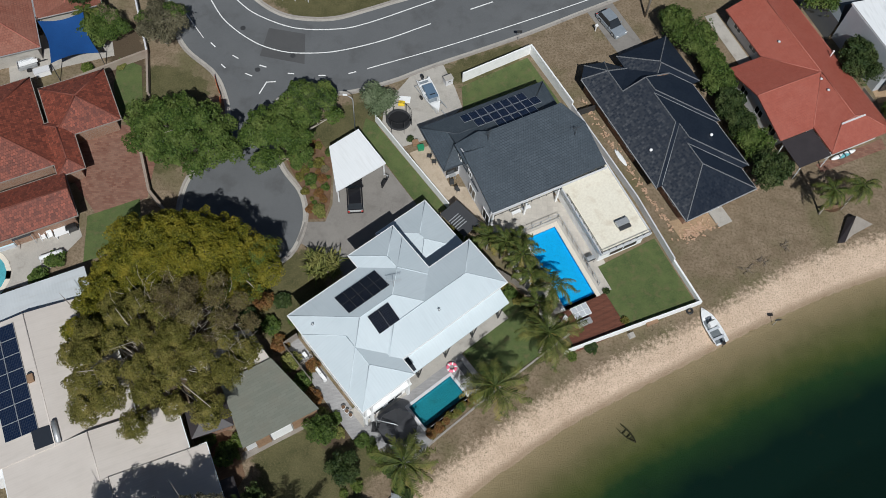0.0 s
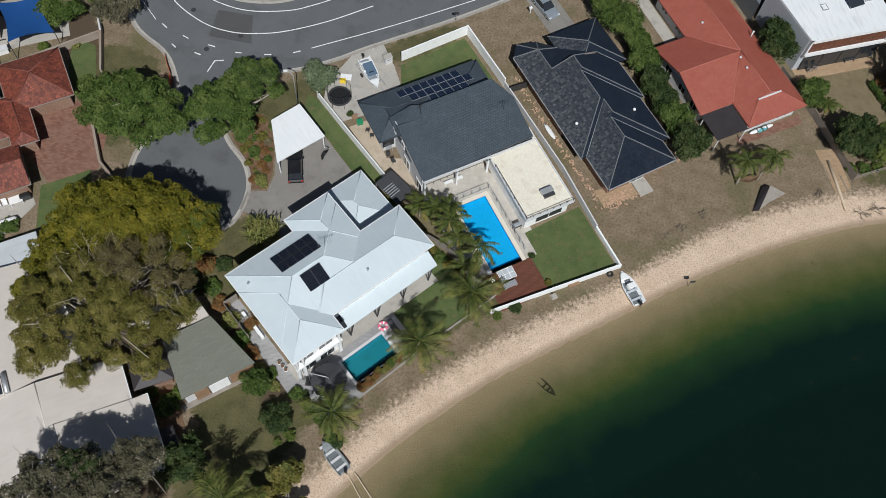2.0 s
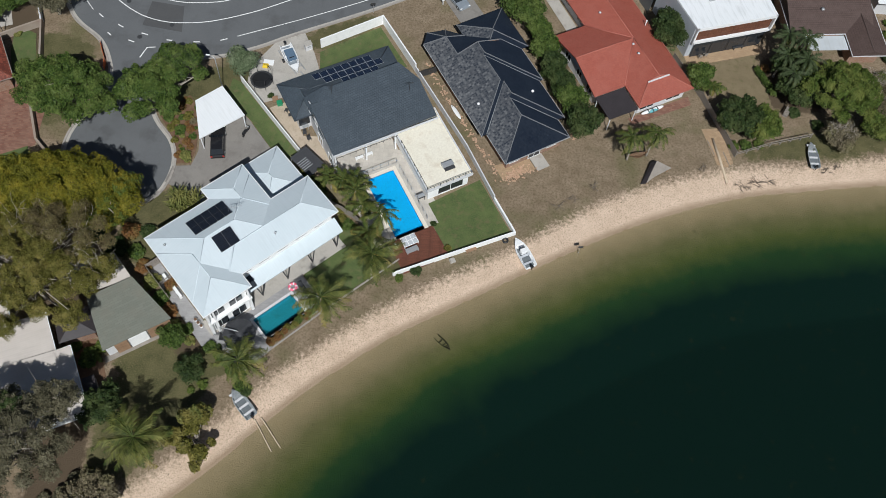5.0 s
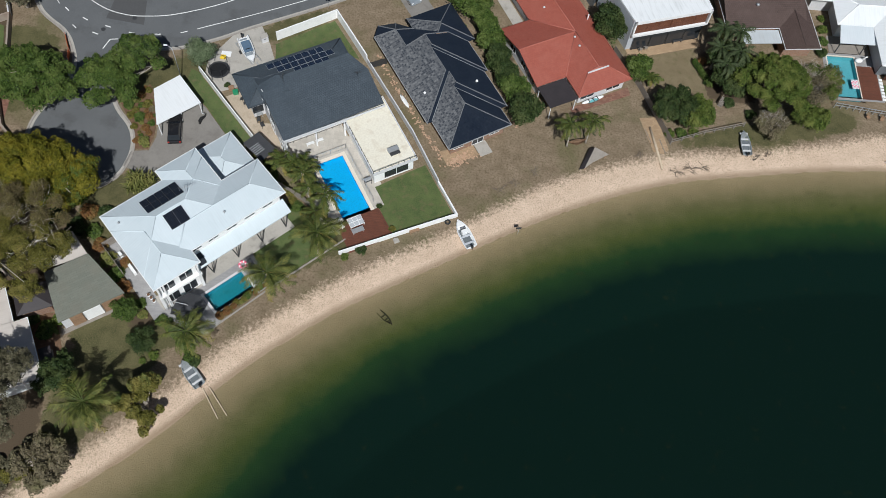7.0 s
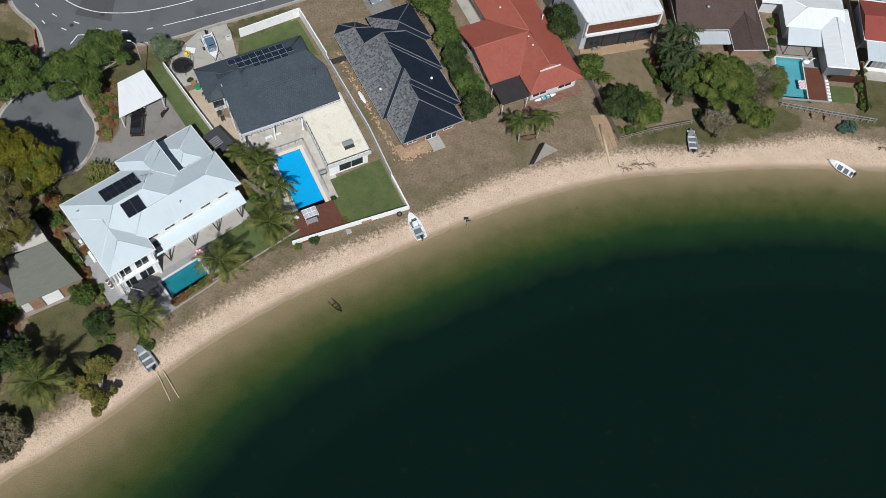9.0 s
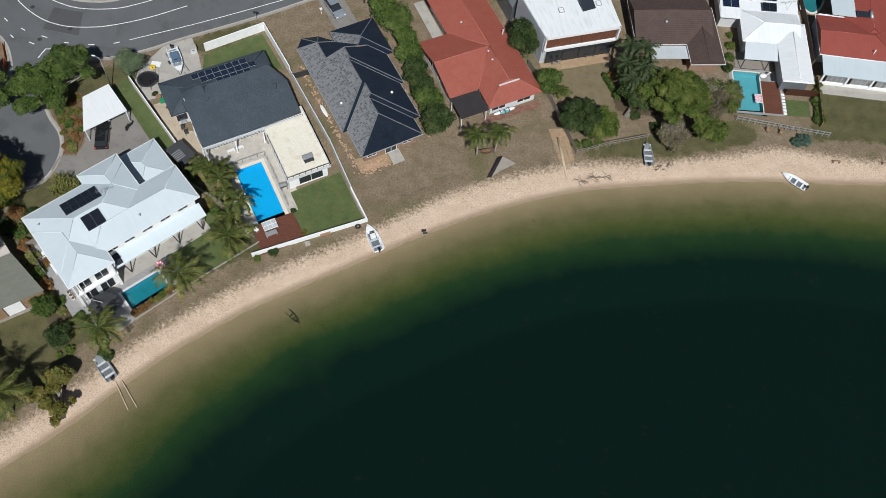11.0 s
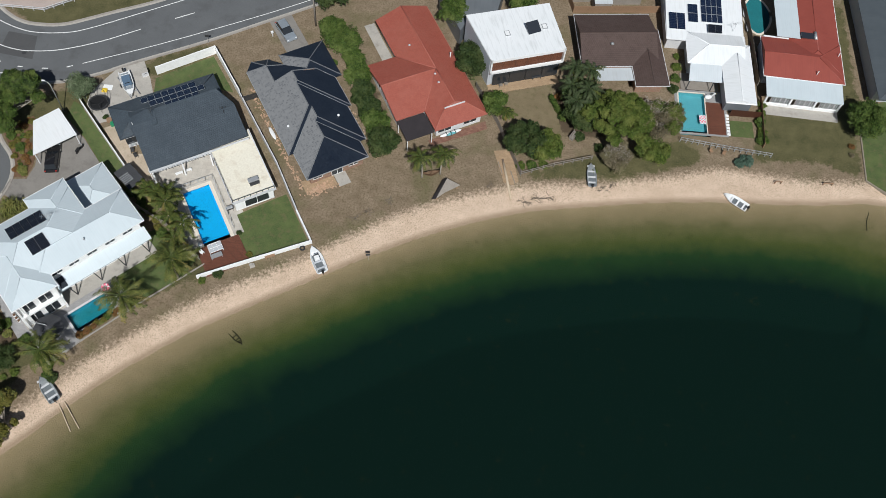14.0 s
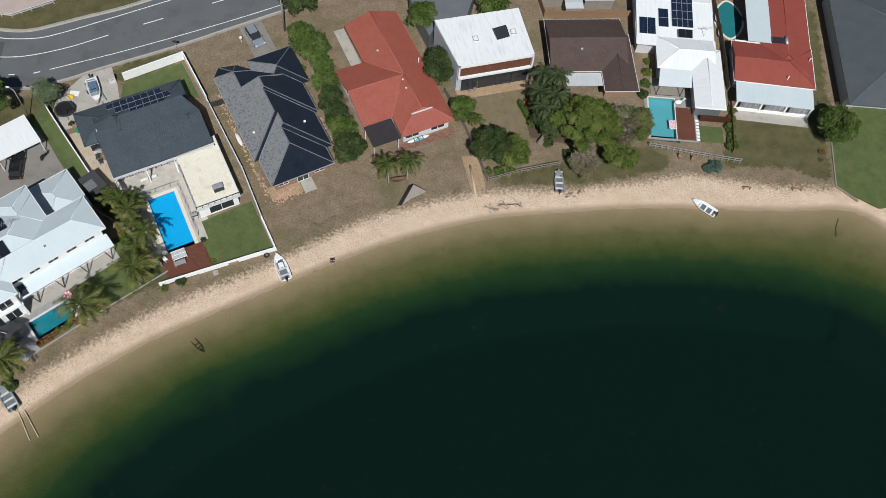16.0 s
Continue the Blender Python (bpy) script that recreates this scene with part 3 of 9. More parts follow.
def cap_lines(block, r=0.07, bumps=False):
    """Ridge and hip cappings of a roof block, one mesh a line; with bumps, overlapping cap tiles."""
    r0, r1, c, ends = block
    lines = [(r0, r1)] if (r1 - r0).length > 0.1 else []
    lines += [(r1, c[1]), (r1, c[2])] if ends[1] == "h" else []
    lines += [(r0, c[0]), (r0, c[3])] if ends[0] == "h" else []
    for a, b in lines:
        bm = bmesh.new()
        n = max(1, int((b - a).length / 0.42)) if bumps else 1
        for k in range(n):
            tube(bm, [a.lerp(b, k / n), a.lerp(b, (k + 1) / n)], [r, r * (1.45 if bumps else 1)], 6)
        yield bm


class House:
    """A house in its own axes: u along, v across, turned by `turn` degrees about the world's origin."""

    def __init__(self, turn, uc, vc, label, name="house", category="house"):
        self.turn, self.uc, self.vc = turn, uc, vc
        c, s = math.cos(radians(turn)), math.sin(radians(turn))
        self.top = thing(name, uc * c - vc * s, uc * s + vc * c, 0, turn, label, category)
        self.blocks = []

    def loc(self, u0, u1, v0, v1):
        return u0 - self.uc, u1 - self.uc, v0 - self.vc, v1 - self.vc

    def world(self, u, v):
        c, s = math.cos(radians(self.turn)), math.sin(radians(self.turn))
        return u * c - v * s, u * s + v * c

    def walls(self, rects, mat, label=""):
        for k, (u0, u1, v0, v1, z0, z1) in enumerate(rects):
            bm = bmesh.new()
            box(bm, *self.loc(u0, u1, v0, v1), z0, z1 - 0.004 * k)
            part("wall", with_uv(bm), mat, self.top, label)

    def roof(self, rects, mat, label="", cap_mat=None, bumps=False, r=0.07, gutter="white_plastic"):
        for k, (u0, u1, v0, v1, ze, sl, ends) in enumerate(rects):
            bm = bmesh.new()
            block = roof_block(bm, *self.loc(u0, u1, v0, v1), ze - 0.005 * k, sl, ends)
            ob = part("roof", with_uv(bm), mat, self.top, label)
            if cap_mat:
                for line in cap_lines(block, r, bumps):
                    part("ridge_cap", line, cap_mat, ob, smooth=not bumps)
            if gutter:
                a, b, c, d = self.loc(u0, u1, v0, v1)
                z, g = ze - 0.005 * k, 0.09
                bm = boxes((a - g, b + g, c - g, c - 0.003, z + 0.05, z + 0.15), (a - g, b + g, d + 0.003, d + g, z + 0.05, z + 0.15),
                           (a - g, a - 0.003, c - 0.002, d + 0.002, z + 0.05, z + 0.15), (b + 0.003, b + g, c - 0.002, d + 0.002, z + 0.05, z + 0.15))
                part("gutter", bm, gutter, ob)
        return ob

    def facets(self, faces, ze, mat, label="", caps=(), cap_mat="tile_cap", bumps=False, r=0.07, valleys=(), thick=0.2):
        """A roof given face by face in plan. A face: the side it falls to, its eave's place, its slope and its outline; side 'z': points with their own heights."""
        high, low, count, zs = {}, {}, {}, {}
        bm = bmesh.new()

        def vert(store, p, dz):
            k = (round(p[0], 3), round(p[1], 3), round(p[2], 2))
            if k not in store:
                store[k] = bm.verts.new((p[0] - self.uc, p[1] - self.vc, p[2] + dz))
            return store[k]

        for side, eave, slope, outline in faces:
            pts = []
            for p in outline:
                z = p[2] if side == "z" else ze + slope * ((p[0] if side[1] == "u" else p[1]) - eave) * (1 if side[0] == "-" else -1)
                pts.append((p[0], p[1], z))
                zs[(p[0], p[1])] = z
            area = sum(a[0] * b[1] - b[0] * a[1] for a, b in zip(pts, pts[1:] + pts[:1]))
            pts = pts if area > 0 else pts[::-1]
            tops, lows = [vert(high, p, 0) for p in pts], [vert(low, p, -thick) for p in pts]
            bm.faces.new(tops)
            bm.faces.new(lows[::-1])
            for i in range(len(pts)):
                j = (i + 1) % len(pts)
                count.setdefault(frozenset((tops[i], tops[j])), []).append((tops[i], tops[j], lows[j], lows[i]))
        for quads in count.values():
            if len(quads) == 1:
                a, b, c, d = quads[0]
                bm.faces.new((d, c, b, a))
        ob = part("roof", with_uv(bm), mat, self.top, label)

        def ends(pair, lift):
            return [Vector((w[0] - self.uc, w[1] - self.vc, zs[w] + lift)) for w in pair]

        def strip(pair, rad, lift):
            out = bmesh.new()
            tube(out, ends(pair, lift), [rad, rad], 6)
            return out

        if bumps:
            bm = bmesh.new()
            tube(bm, [(0, 0, 0), (1, 0, 0)], [r, r * 1.5], 6)
            tile = mesh_of("ridge_tile", bm, cap_mat)
        for pair in caps:
            if not bumps:
                part("ridge_cap", strip(pair, r, 0.01), cap_mat, ob, smooth=True)
                continue
            a, b = ends(pair, 0.01)
            n = max(1, round((b - a).length / 0.4))
            turn = (b - a).to_track_quat("X", "Z").to_matrix().to_4x4() @ Matrix.Diagonal(((b - a).length / n, 1, 1, 1))
            for k in range(n):
                again("ridge_tile", tile, ob, Matrix.Translation(a.lerp(b, k / n)) @ turn)
        for pair in valleys:
            part("valley_flashing", strip(pair, 0.05, 0.0), "valley", ob, "grey metal valley flashing", smooth=True)
        return ob

    def gable(self, pts, mat, thick=0.12):
        """An upright triangle of wall closing a roof's open end, from points (u, v, z)."""
        a, b = Vector(pts[0]), Vector(pts[1])
        n = Vector((b.y - a.y, a.x - b.x, 0)).normalized() * thick
        off = Vector((self.uc, self.vc, 0))
        bm = bmesh.new()
        fr, bk = [bm.verts.new(Vector(p) - off) for p in pts], [bm.verts.new(Vector(p) - off - n) for p in pts]
        bm.faces.new(fr)
        bm.faces.new(bk[::-1])
        for i in range(len(pts)):
            j = (i + 1) % len(pts)
            bm.faces.new((fr[j], fr[i], bk[i], bk[j]))
        bmesh.ops.recalc_face_normals(bm, faces=bm.faces)
        part("gable_wall", with_uv(bm), mat, self.top)

    def window(self, side, at, wall, z0, w, h, mat="glass_dark", frame_mat="white_plastic", name="window"):
        """side: which way it faces, -v +v -u +u; at: its middle along the wall; wall: the wall's own place."""
        t = 0.05
        rot = {"-v": 0, "+u": 90, "+v": 180, "-u": 270}[side]
        x, y = (at, wall) if side[1] == "v" else (wall, at)
        m = pose(x - self.uc, y - self.vc, z0, 0, 0, rot)
        f = 0.07
        fr = boxes((-w / 2, w / 2, -t, 0.02, 0, f), (-w / 2, w / 2, -t, 0.02, h - f, h), (-w / 2, -w / 2 + f, -t, 0.02, f, h - f), (w / 2 - f, w / 2, -t, 0.02, f, h - f),
                   (-f / 2, f / 2, -t + 0.005, 0.02, f, h - f))
        me = mesh_of("window_frame", fr, frame_mat)
        ob = again(name, me, self.top, m)
        pane = mesh_of("pane", boxes((-w / 2 + f, w / 2 - f, -0.02, 0.015, f, h - f)), mat)
        again("pane", pane, ob, Matrix.Identity(4))


# ---- ground and water ----
SHORE = [(-60, -51), (-40, -28.8), (-24.9, -11.9), (-15.3, -1.6), (-8.5, 4.1), (-3.2, 9.2), (2.2, 15.1), (5.0, 18.0), (8.0, 20.6), (14.3, 25.7), (20.6, 29.8), (28.2, 34.6), (35.1, 38.95),
         (42.6, 43.2), (50.3, 46.8), (58.3, 49.7), (66.4, 51.5), (77.4, 53.6), (86.5, 54.75), (94.4, 55.35), (102.8, 56.2), (109.8, 57.3), (112.4, 57.2), (114.8, 56.3), (117, 54.9),
         (126, 49.5), (140, 40), (160, 28)]
GRASS_BEGINS = [(-60, 3.0), (-7, 3.2), (-2, 3.3), (8, 3.3), (21, 3.4), (30, 3.2), (42, 4.3), (58, 4.0), (70, 3.1), (80, 3.8), (88, 5.4), (95, 4.5), (101, 3.6), (112, 2.9), (160, 3.4)]
SHELF = [(-60, 24.0), (-10, 17.0), (5, 13.0), (21, 11.8), (42, 11.8), (60, 12.4), (78, 12.2), (92, 12.6), (104, 14.0), (112, 15.0), (130, 16.0)]
WATER_Z = -0.70


def shore_distance(x, y):
    """Metres inland (minus: out in the water) and the shore's x beside each place."""
    best, sign, sx = np.full(x.shape, 1e9), np.zeros(x.shape), np.zeros(x.shape)
    line = smooth_line(SHORE, 2.0)
    for (ax, ay), (bx, by) in zip(line, line[1:]):
        dx, dy = bx - ax, by - ay
        t = np.clip(((x - ax) * dx + (y - ay) * dy) / (dx * dx + dy * dy), 0, 1)
        px, py = ax + t * dx, ay + t * dy
        d = np.hypot(x - px, y - py)
        near = d < best
        best = np.where(near, d, best)
        sign = np.where(near, np.sign(dx * (y - ay) - dy * (x - ax)), sign)
        sx = np.where(near, px, sx)
    return best * sign, sx


def inside(x, y, poly):
    hit = np.zeros(x.shape, bool)
    for (ax, ay), (bx, by) in zip(poly, poly[1:] + poly[:1]):
        if ay != by:
            hit ^= ((ay > y) != (by > y)) & (x < (bx - ax) * (y - ay) / (by - ay) + ax)
    return hit


def ground_z(x, y):
    d, sx = shore_distance(np.array([float(x)]), np.array([float(y)]))
    return float(ground_height(d, sx)[0])


def ground_height(d, sx):
    wide = np.interp(sx, *zip(*GRASS_BEGINS))
    shelf = np.interp(sx, *zip(*SHELF))
    up = np.where(d > 0, WATER_Z + (-WATER_Z) * np.clip(d / (wide + 0.6), 0, 1) ** 0.85, 0)
    out = np.clip(-d / shelf, 0, 3)
    down = WATER_Z - 0.7 * np.clip(out, 0, 0.45) - 4.5 * np.clip(out - 0.35, 0, 1.0) ** 1.3
    return np.where(d > 0, up, down)


GREEN = [[(-17, 6), (-17.4, 17), (-12, 17), (-5.6, 18.0), (-7.2, 13.2), (-10.5, 8.6), (-13.5, 5.6)],
         [(-3.3, 68.6), (7.1, 74.5), (8.0, 73.0), (0.2, 67.5)],
         [(-12, 16), (-5, 18.2), (7.5, 29.5), (14, 33.4), (20, 37), (28.5, 40.5), (20, 41), (12, 36), (-10.7, 24), (-18, 19.5)],
         [(-19.5, 40), (-16, 43), (-13, 41.5), (-11.5, 36), (-15, 31), (-21, 33), (-20, 38)],
         [(94.6, 72), (107, 72), (109.5, 70), (109.3, 61), (103, 63.5), (92, 62), (93.5, 66)],
         [(57, 56), (68, 60), (82, 65), (86, 61.5), (76, 57.8), (66, 56), (58, 54.7)],
         [(108, 97), (111, 97), (110.5, 70), (107.3, 72)],
         [(-37, 66), (-30, 64), (-28.5, 57), (-32, 50), (-36, 52), (-40, 60)],
         [(-20, 57), (-13, 63), (-11, 60), (-14, 54), (-18.5, 53)],
         [(-10, 64.2), (-7, 62), (-11.5, 56), (-14, 60)],
         [(-20, 74), (-14, 74), (20, 96), (0, 110), (-30, 80)],
         [(-3, 68), (6, 73.5), (9, 72), (0, 66)]]
# Dark ground: bare soil, and in one yard tree shade put into the colour.
SOIL_AND_SHADE = [[(-24, 31), (-13, 29), (-6, 22), (-11, 20), (-10, 24), (-18, 29.5), (-26, 23), (-31, 40), (-24, 40)],
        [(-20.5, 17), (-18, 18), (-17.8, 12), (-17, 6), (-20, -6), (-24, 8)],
        # this yard's patch paints deep tree shade, mixed with earth
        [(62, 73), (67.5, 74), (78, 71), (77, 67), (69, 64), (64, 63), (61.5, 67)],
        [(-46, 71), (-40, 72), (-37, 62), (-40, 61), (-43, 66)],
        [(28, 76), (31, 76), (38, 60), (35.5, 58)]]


def turned(deg, pts):
    c, s = math.cos(radians(deg)), math.sin(radians(deg))
    return [(u * c - v * s, u * s + v * c) for u, v in pts]


GP = turned(30.6, ((31.4, 26.35), (35.25, 26.35), (35.25, 35.4), (31.4, 35.4)))
WP = turned(43.5, ((16.5, 17.55), (21.9, 17.55), (21.9, 20.2), (16.5, 20.2)))
AP = turned(1.5, ((83.55, 64.5), (87.6, 64.5), (87.6, 72.0), (83.55, 72.0)))
POOLS = [GP, WP, AP]


def build_ground():
    xs = np.concatenate([[-1500, -400, -150, -90], np.arange(-66, 140.01, 0.6), [165, 220, 450, 1500]])
    ys = np.concatenate([[-1500, -400, -120, -50], np.arange(-24, 104.01, 0.6), [125, 180, 450, 1500]])
    X, Y = np.meshgrid(xs, ys)
    d, sx = shore_distance(X, Y)
    Z = ground_height(d, sx)
    wide = np.interp(sx, *zip(*GRASS_BEGINS))
    shelf = np.interp(sx, *zip(*SHELF))
    # deep sets how much of the water's dimming the bed colour takes on
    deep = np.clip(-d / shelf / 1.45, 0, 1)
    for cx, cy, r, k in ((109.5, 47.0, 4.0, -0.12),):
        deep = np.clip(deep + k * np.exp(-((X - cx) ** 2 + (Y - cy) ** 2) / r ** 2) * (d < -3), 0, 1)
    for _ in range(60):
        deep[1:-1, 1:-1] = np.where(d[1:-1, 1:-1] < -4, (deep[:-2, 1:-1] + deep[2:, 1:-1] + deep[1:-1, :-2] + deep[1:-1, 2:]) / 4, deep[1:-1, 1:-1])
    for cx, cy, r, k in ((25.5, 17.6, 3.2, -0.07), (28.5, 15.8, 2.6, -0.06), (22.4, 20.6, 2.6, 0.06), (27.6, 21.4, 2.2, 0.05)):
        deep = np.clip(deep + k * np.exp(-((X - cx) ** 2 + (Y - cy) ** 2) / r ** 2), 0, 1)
    near = (np.abs(X) < 160) & (np.abs(Y) < 130)
    ripple = np.array([noise.noise((a * 0.8, b * 0.8, 0)) for a, b in zip(X.ravel(), Y.ravel())]).reshape(X.shape)
    Z = Z + np.where((d > 0.6) & near, 0.05 * ripple * np.clip((d - 0.6) / 2, 0, 1) * np.clip((9 - d) / 4, 0, 1), 0)
    h, w = X.shape
    i = np.arange(h * w).reshape(h, w)
    faces = np.stack([i[:-1, :-1], i[:-1, 1:], i[1:, 1:], i[1:, :-1]], -1).reshape(-1, 4)
    cut = np.zeros(X.shape, bool)
    for p in POOLS:
        cx, cy = sum(q[0] for q in p) / 4, sum(q[1] for q in p) / 4
        for ox in (-0.2, 0, 0.2):
            for oy in (-0.2, 0, 0.2):
                cut |= inside(X + ox, Y + oy, p)
    faces = faces[~cut.ravel()[faces].any(1)]
    me = bpy.data.meshes.new("ground")
    me.from_pydata(np.stack([X, Y, Z], -1).reshape(-1, 3).tolist(), [], faces.tolist())
    green, soil = np.zeros(X.shape), np.zeros(X.shape)
    for p in GREEN:
        green[inside(X, Y, p)] = 1
    for p in SOIL_AND_SHADE:
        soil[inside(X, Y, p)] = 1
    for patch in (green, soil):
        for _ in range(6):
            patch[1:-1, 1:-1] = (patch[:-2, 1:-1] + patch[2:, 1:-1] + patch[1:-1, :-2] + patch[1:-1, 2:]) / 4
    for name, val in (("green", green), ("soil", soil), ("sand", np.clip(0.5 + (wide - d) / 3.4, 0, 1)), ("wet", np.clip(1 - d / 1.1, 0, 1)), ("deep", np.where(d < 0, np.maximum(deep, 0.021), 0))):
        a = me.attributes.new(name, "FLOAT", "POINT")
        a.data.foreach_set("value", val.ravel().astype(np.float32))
    me.polygons.foreach_set("use_smooth", [True] * len(me.polygons))
    me.materials.append(M["ground"])
    tagged(new("ground", me), "sandy lots with dry grass, pale beach and lake bed", "ground", kind="structure")
    far = 1500
    bm = bmesh.new()
    bm.faces.new([bm.verts.new(p) for p in ((-far, -far, WATER_Z), (far, -far, WATER_Z), (far, 59, WATER_Z), (-far, 59, WATER_Z))])
    solid("water", bm, "lake_water", "calm dark green lake water, shallow and brown at the beach", "water", kind="structure")


build_ground()

# ---- roads, kerbs and paving ----
INNER = [(-40, 100), (-34, 88), (-29.7, 80.3), (-26.4, 76.9), (-23.1, 75.0), (-20.0, 74.6), (-16.3, 75.1), (-12.7, 76.8), (-9.3, 78.6), (-3.2, 81.7), (6, 87.4), (20, 96), (45, 111)]
OUTER_LEFT = [(-47, 100), (-41, 86), (-37.5, 75), (-34.2, 68.7), (-29.8, 65.1), (-27.8, 62.0), (-26.8, 58.8), (-27.4, 55.5), (-28.3, 53.3)]
BULB = [(-28.3, 53.3), (-29.8, 49.5), (-29.6, 45), (-27.2, 41.2), (-23, 39.2), (-19.2, 39.8), (-17.3, 41.0), (-16.2, 42.6), (-15.6, 45.3), (-15.8, 47.7), (-16.8, 50.0), (-19.2, 52.8), (-21.3, 56.9),
        (-22.0, 59.8), (-20.6, 62.6), (-17.0, 63.2), (-12.5, 64.2), (-7.8, 66.4), (-3.7, 68.9), (6.7, 74.7), (16.5, 80.8), (30, 89), (60, 106)]


def build_road():
    a, b, c = smooth_line(INNER), smooth_line(OUTER_LEFT), smooth_line(BULB)
    bm = slab(b + c[1:] + a[::-1], -0.05, 0.03)
    bmesh.ops.triangulate(bm, faces=[f for f in bm.faces if len(f.verts) > 4])
    solid("road", bm, "asphalt", "grey asphalt street bending past a short cul-de-sac", "road", kind="structure")
    for line, l, r in ((a, 0.28, 0.0), (b, 0.0, 0.28), (c, 0.0, 0.28)):
        solid("kerb", ribbon(line, l, r, -0.05, 0.13), "kerb", "worn pale concrete kerb along the street", "kerb", kind="structure")
        solid("gutter_strip", ribbon(line, 0.0 if l else 0.35, 0.35 if l else 0.0, -0.05, 0.036), "concrete", "concrete channel beside the kerb", "gutter", kind="structure")
    bm = slab([(-24.2, 72.6), (-19.6, 72.2), (-19.0, 67.6), (-24.6, 68.2)], 0.0, 0.034)
    solid("road_patch", bm, "asphalt_patch", "darker square of newer asphalt in the street", "road patch", kind="structure")
    marks = [(smooth_line([(-34, 81), (-29.0, 76.6), (-26.0, 74.5), (-21.1, 73.0), (-16.0, 73.4), (-12.2, 74.8), (-4.5, 79.3), (10, 88)]), 0.07),
             (smooth_line([(-36, 82), (-32.2, 76.2), (-29.6, 72.9), (-25.6, 70.2), (-22.0, 69.2), (-18.8, 69.3), (-15.1, 70.1), (-9.8, 72.4), (-4.2, 75.7)]), 0.07),
             (smooth_line([(-11.3, 67.8), (0, 73.4), (15.6, 82.0), (30, 90.8)]), 0.06),
             (smooth_line([(-34.8, 73.6), (-33.4, 71.9), (-31.9, 70.1)]), 0.05),
             ([(-23.7, 62.6), (-23.1, 64.4), (-22.0, 64.6)], 0.07)]
    for x0, y0, x1, y1 in ((-30.9, 69.5, -30.2, 68.9), (-27.9, 67.9, -27.1, 67.5), (-29.0, 66.4, -28.4, 65.9), (-25.9, 65.4, -25.0, 65.1), (-24.4, 66.8, -23.5, 66.6), (-20.8, 66.0, -20.0, 66.0),
                           (-17.1, 66.1, -16.2, 66.2), (-13.5, 66.8, -12.6, 67.2), (0.6, 78.6, 3.4, 80.2), (10.4, 84.4, 13.2, 86.0)):
        marks.append(([(x0, y0), (x1, y1)], 0.075))
    for line, w in marks:
        solid("road_marking", ribbon(line, w, w, 0.02, 0.037), "paint_line", "white painted line on the asphalt", "road marking", "road markings", kind="structure")
    for x, y in ((-27.4, 72.2), (-20.6, 68.7), (-24.5, 66.1)):
        bm = bmesh.new()
        disc(bm, x, y, 0.0, 0.041, 0.33)
        solid("manhole_cover", bm, "dark_metal", "round dark iron manhole cover in the road", "manhole cover", "manhole covers")


build_road()


def paving(name, poly, mat, label, z=0.04, category="paving"):
    return solid(name, slab(poly, -0.08, z), mat, label, category, kind="structure")


def garden_wall(name, line, mat, label, h=1.0, t=0.12, z0=-0.3, category="wall"):
    return solid(name, ribbon(line, t / 2, t / 2, z0, h), mat, label, category, kind="structure")


def paved_round(house, rects, mat, label, z=0.05):
    """Paving round a pool, laid in rectangles in the house's axes."""
    bm = bmesh.new()
    for k, (a, b, c, d) in enumerate(rects):
        slab([house.world(*p) for p in ((a, c), (b, c), (b, d), (a, d))], -0.08, z, bm)
    return solid("pool_paving", bm, mat, label, "paving", kind="structure")

# ---- houses ----
SHEET_PANEL = {}


def solar_array(house, face, corner, nx, ny, ze, slope, eave, pw=1.0, ph=1.65, mat="solar_black", label="", gap=0.03, skip=()):
    """Panels in rows on a roof face. face: the way the slope falls; corner: lowest corner (u, v); eave: the face's own eave line."""
    du, dv = {"-v": ((1, 0), (0, 1)), "-u": ((0, 1), (1, 0)), "+v": ((1, 0), (0, -1)), "+u": ((0, 1), (-1, 0))}[face]
    cs = 1 / math.sqrt(1 + slope * slope)
    if not (mat, pw, ph) in SHEET_PANEL:
        bm = boxes((-pw / 2, pw / 2, -ph / 2, ph / 2, -0.02, 0.02))
        frame_me = mesh_of("panel_frame", bm, "galv" if mat == "solar_blue" else "dark_metal")
        bm = boxes((-pw / 2 + 0.03, pw / 2 - 0.03, -ph / 2 + 0.03, ph / 2 - 0.03, 0.0, 0.026))
        uv = bm.loops.layers.uv.new("uv")
        for f in bm.faces:
            for l in f.loops:
                l[uv].uv = (l.vert.co.x / pw + 0.5, l.vert.co.y / ph + 0.5)
        SHEET_PANEL[(mat, pw, ph)] = (frame_me, mesh_of("panel_glass", bm, mat))
    frame_me, glass_me = SHEET_PANEL[(mat, pw, ph)]
    run = abs((corner[1] if face[1] == "v" else corner[0]) - eave)
    x, y = house.world(*corner)
    top = thing("solar_array", x, y, ze + 0.16 + run * slope + 0.12, house.turn, label, "solar panels")
    ang = math.degrees(math.atan(slope))
    turn = {"-v": 0, "+u": 90, "+v": 180, "-u": 270}[face]
    for i in range(nx):
        for j in range(ny):
            if (i, j) in skip:
                continue
            a, b = (i + 0.5) * (pw + gap), (j + 0.5) * (ph + gap)
            px, py = du[0] * a + dv[0] * b * cs, du[1] * a + dv[1] * b * cs
            ob = again("panel", frame_me, top, pose(px, py, b * slope * cs, 0, 0, turn) @ pose(0, 0, 0, ang, 0, 0))
            again("panel_glass", glass_me, ob, Matrix.Identity(4))
    return top


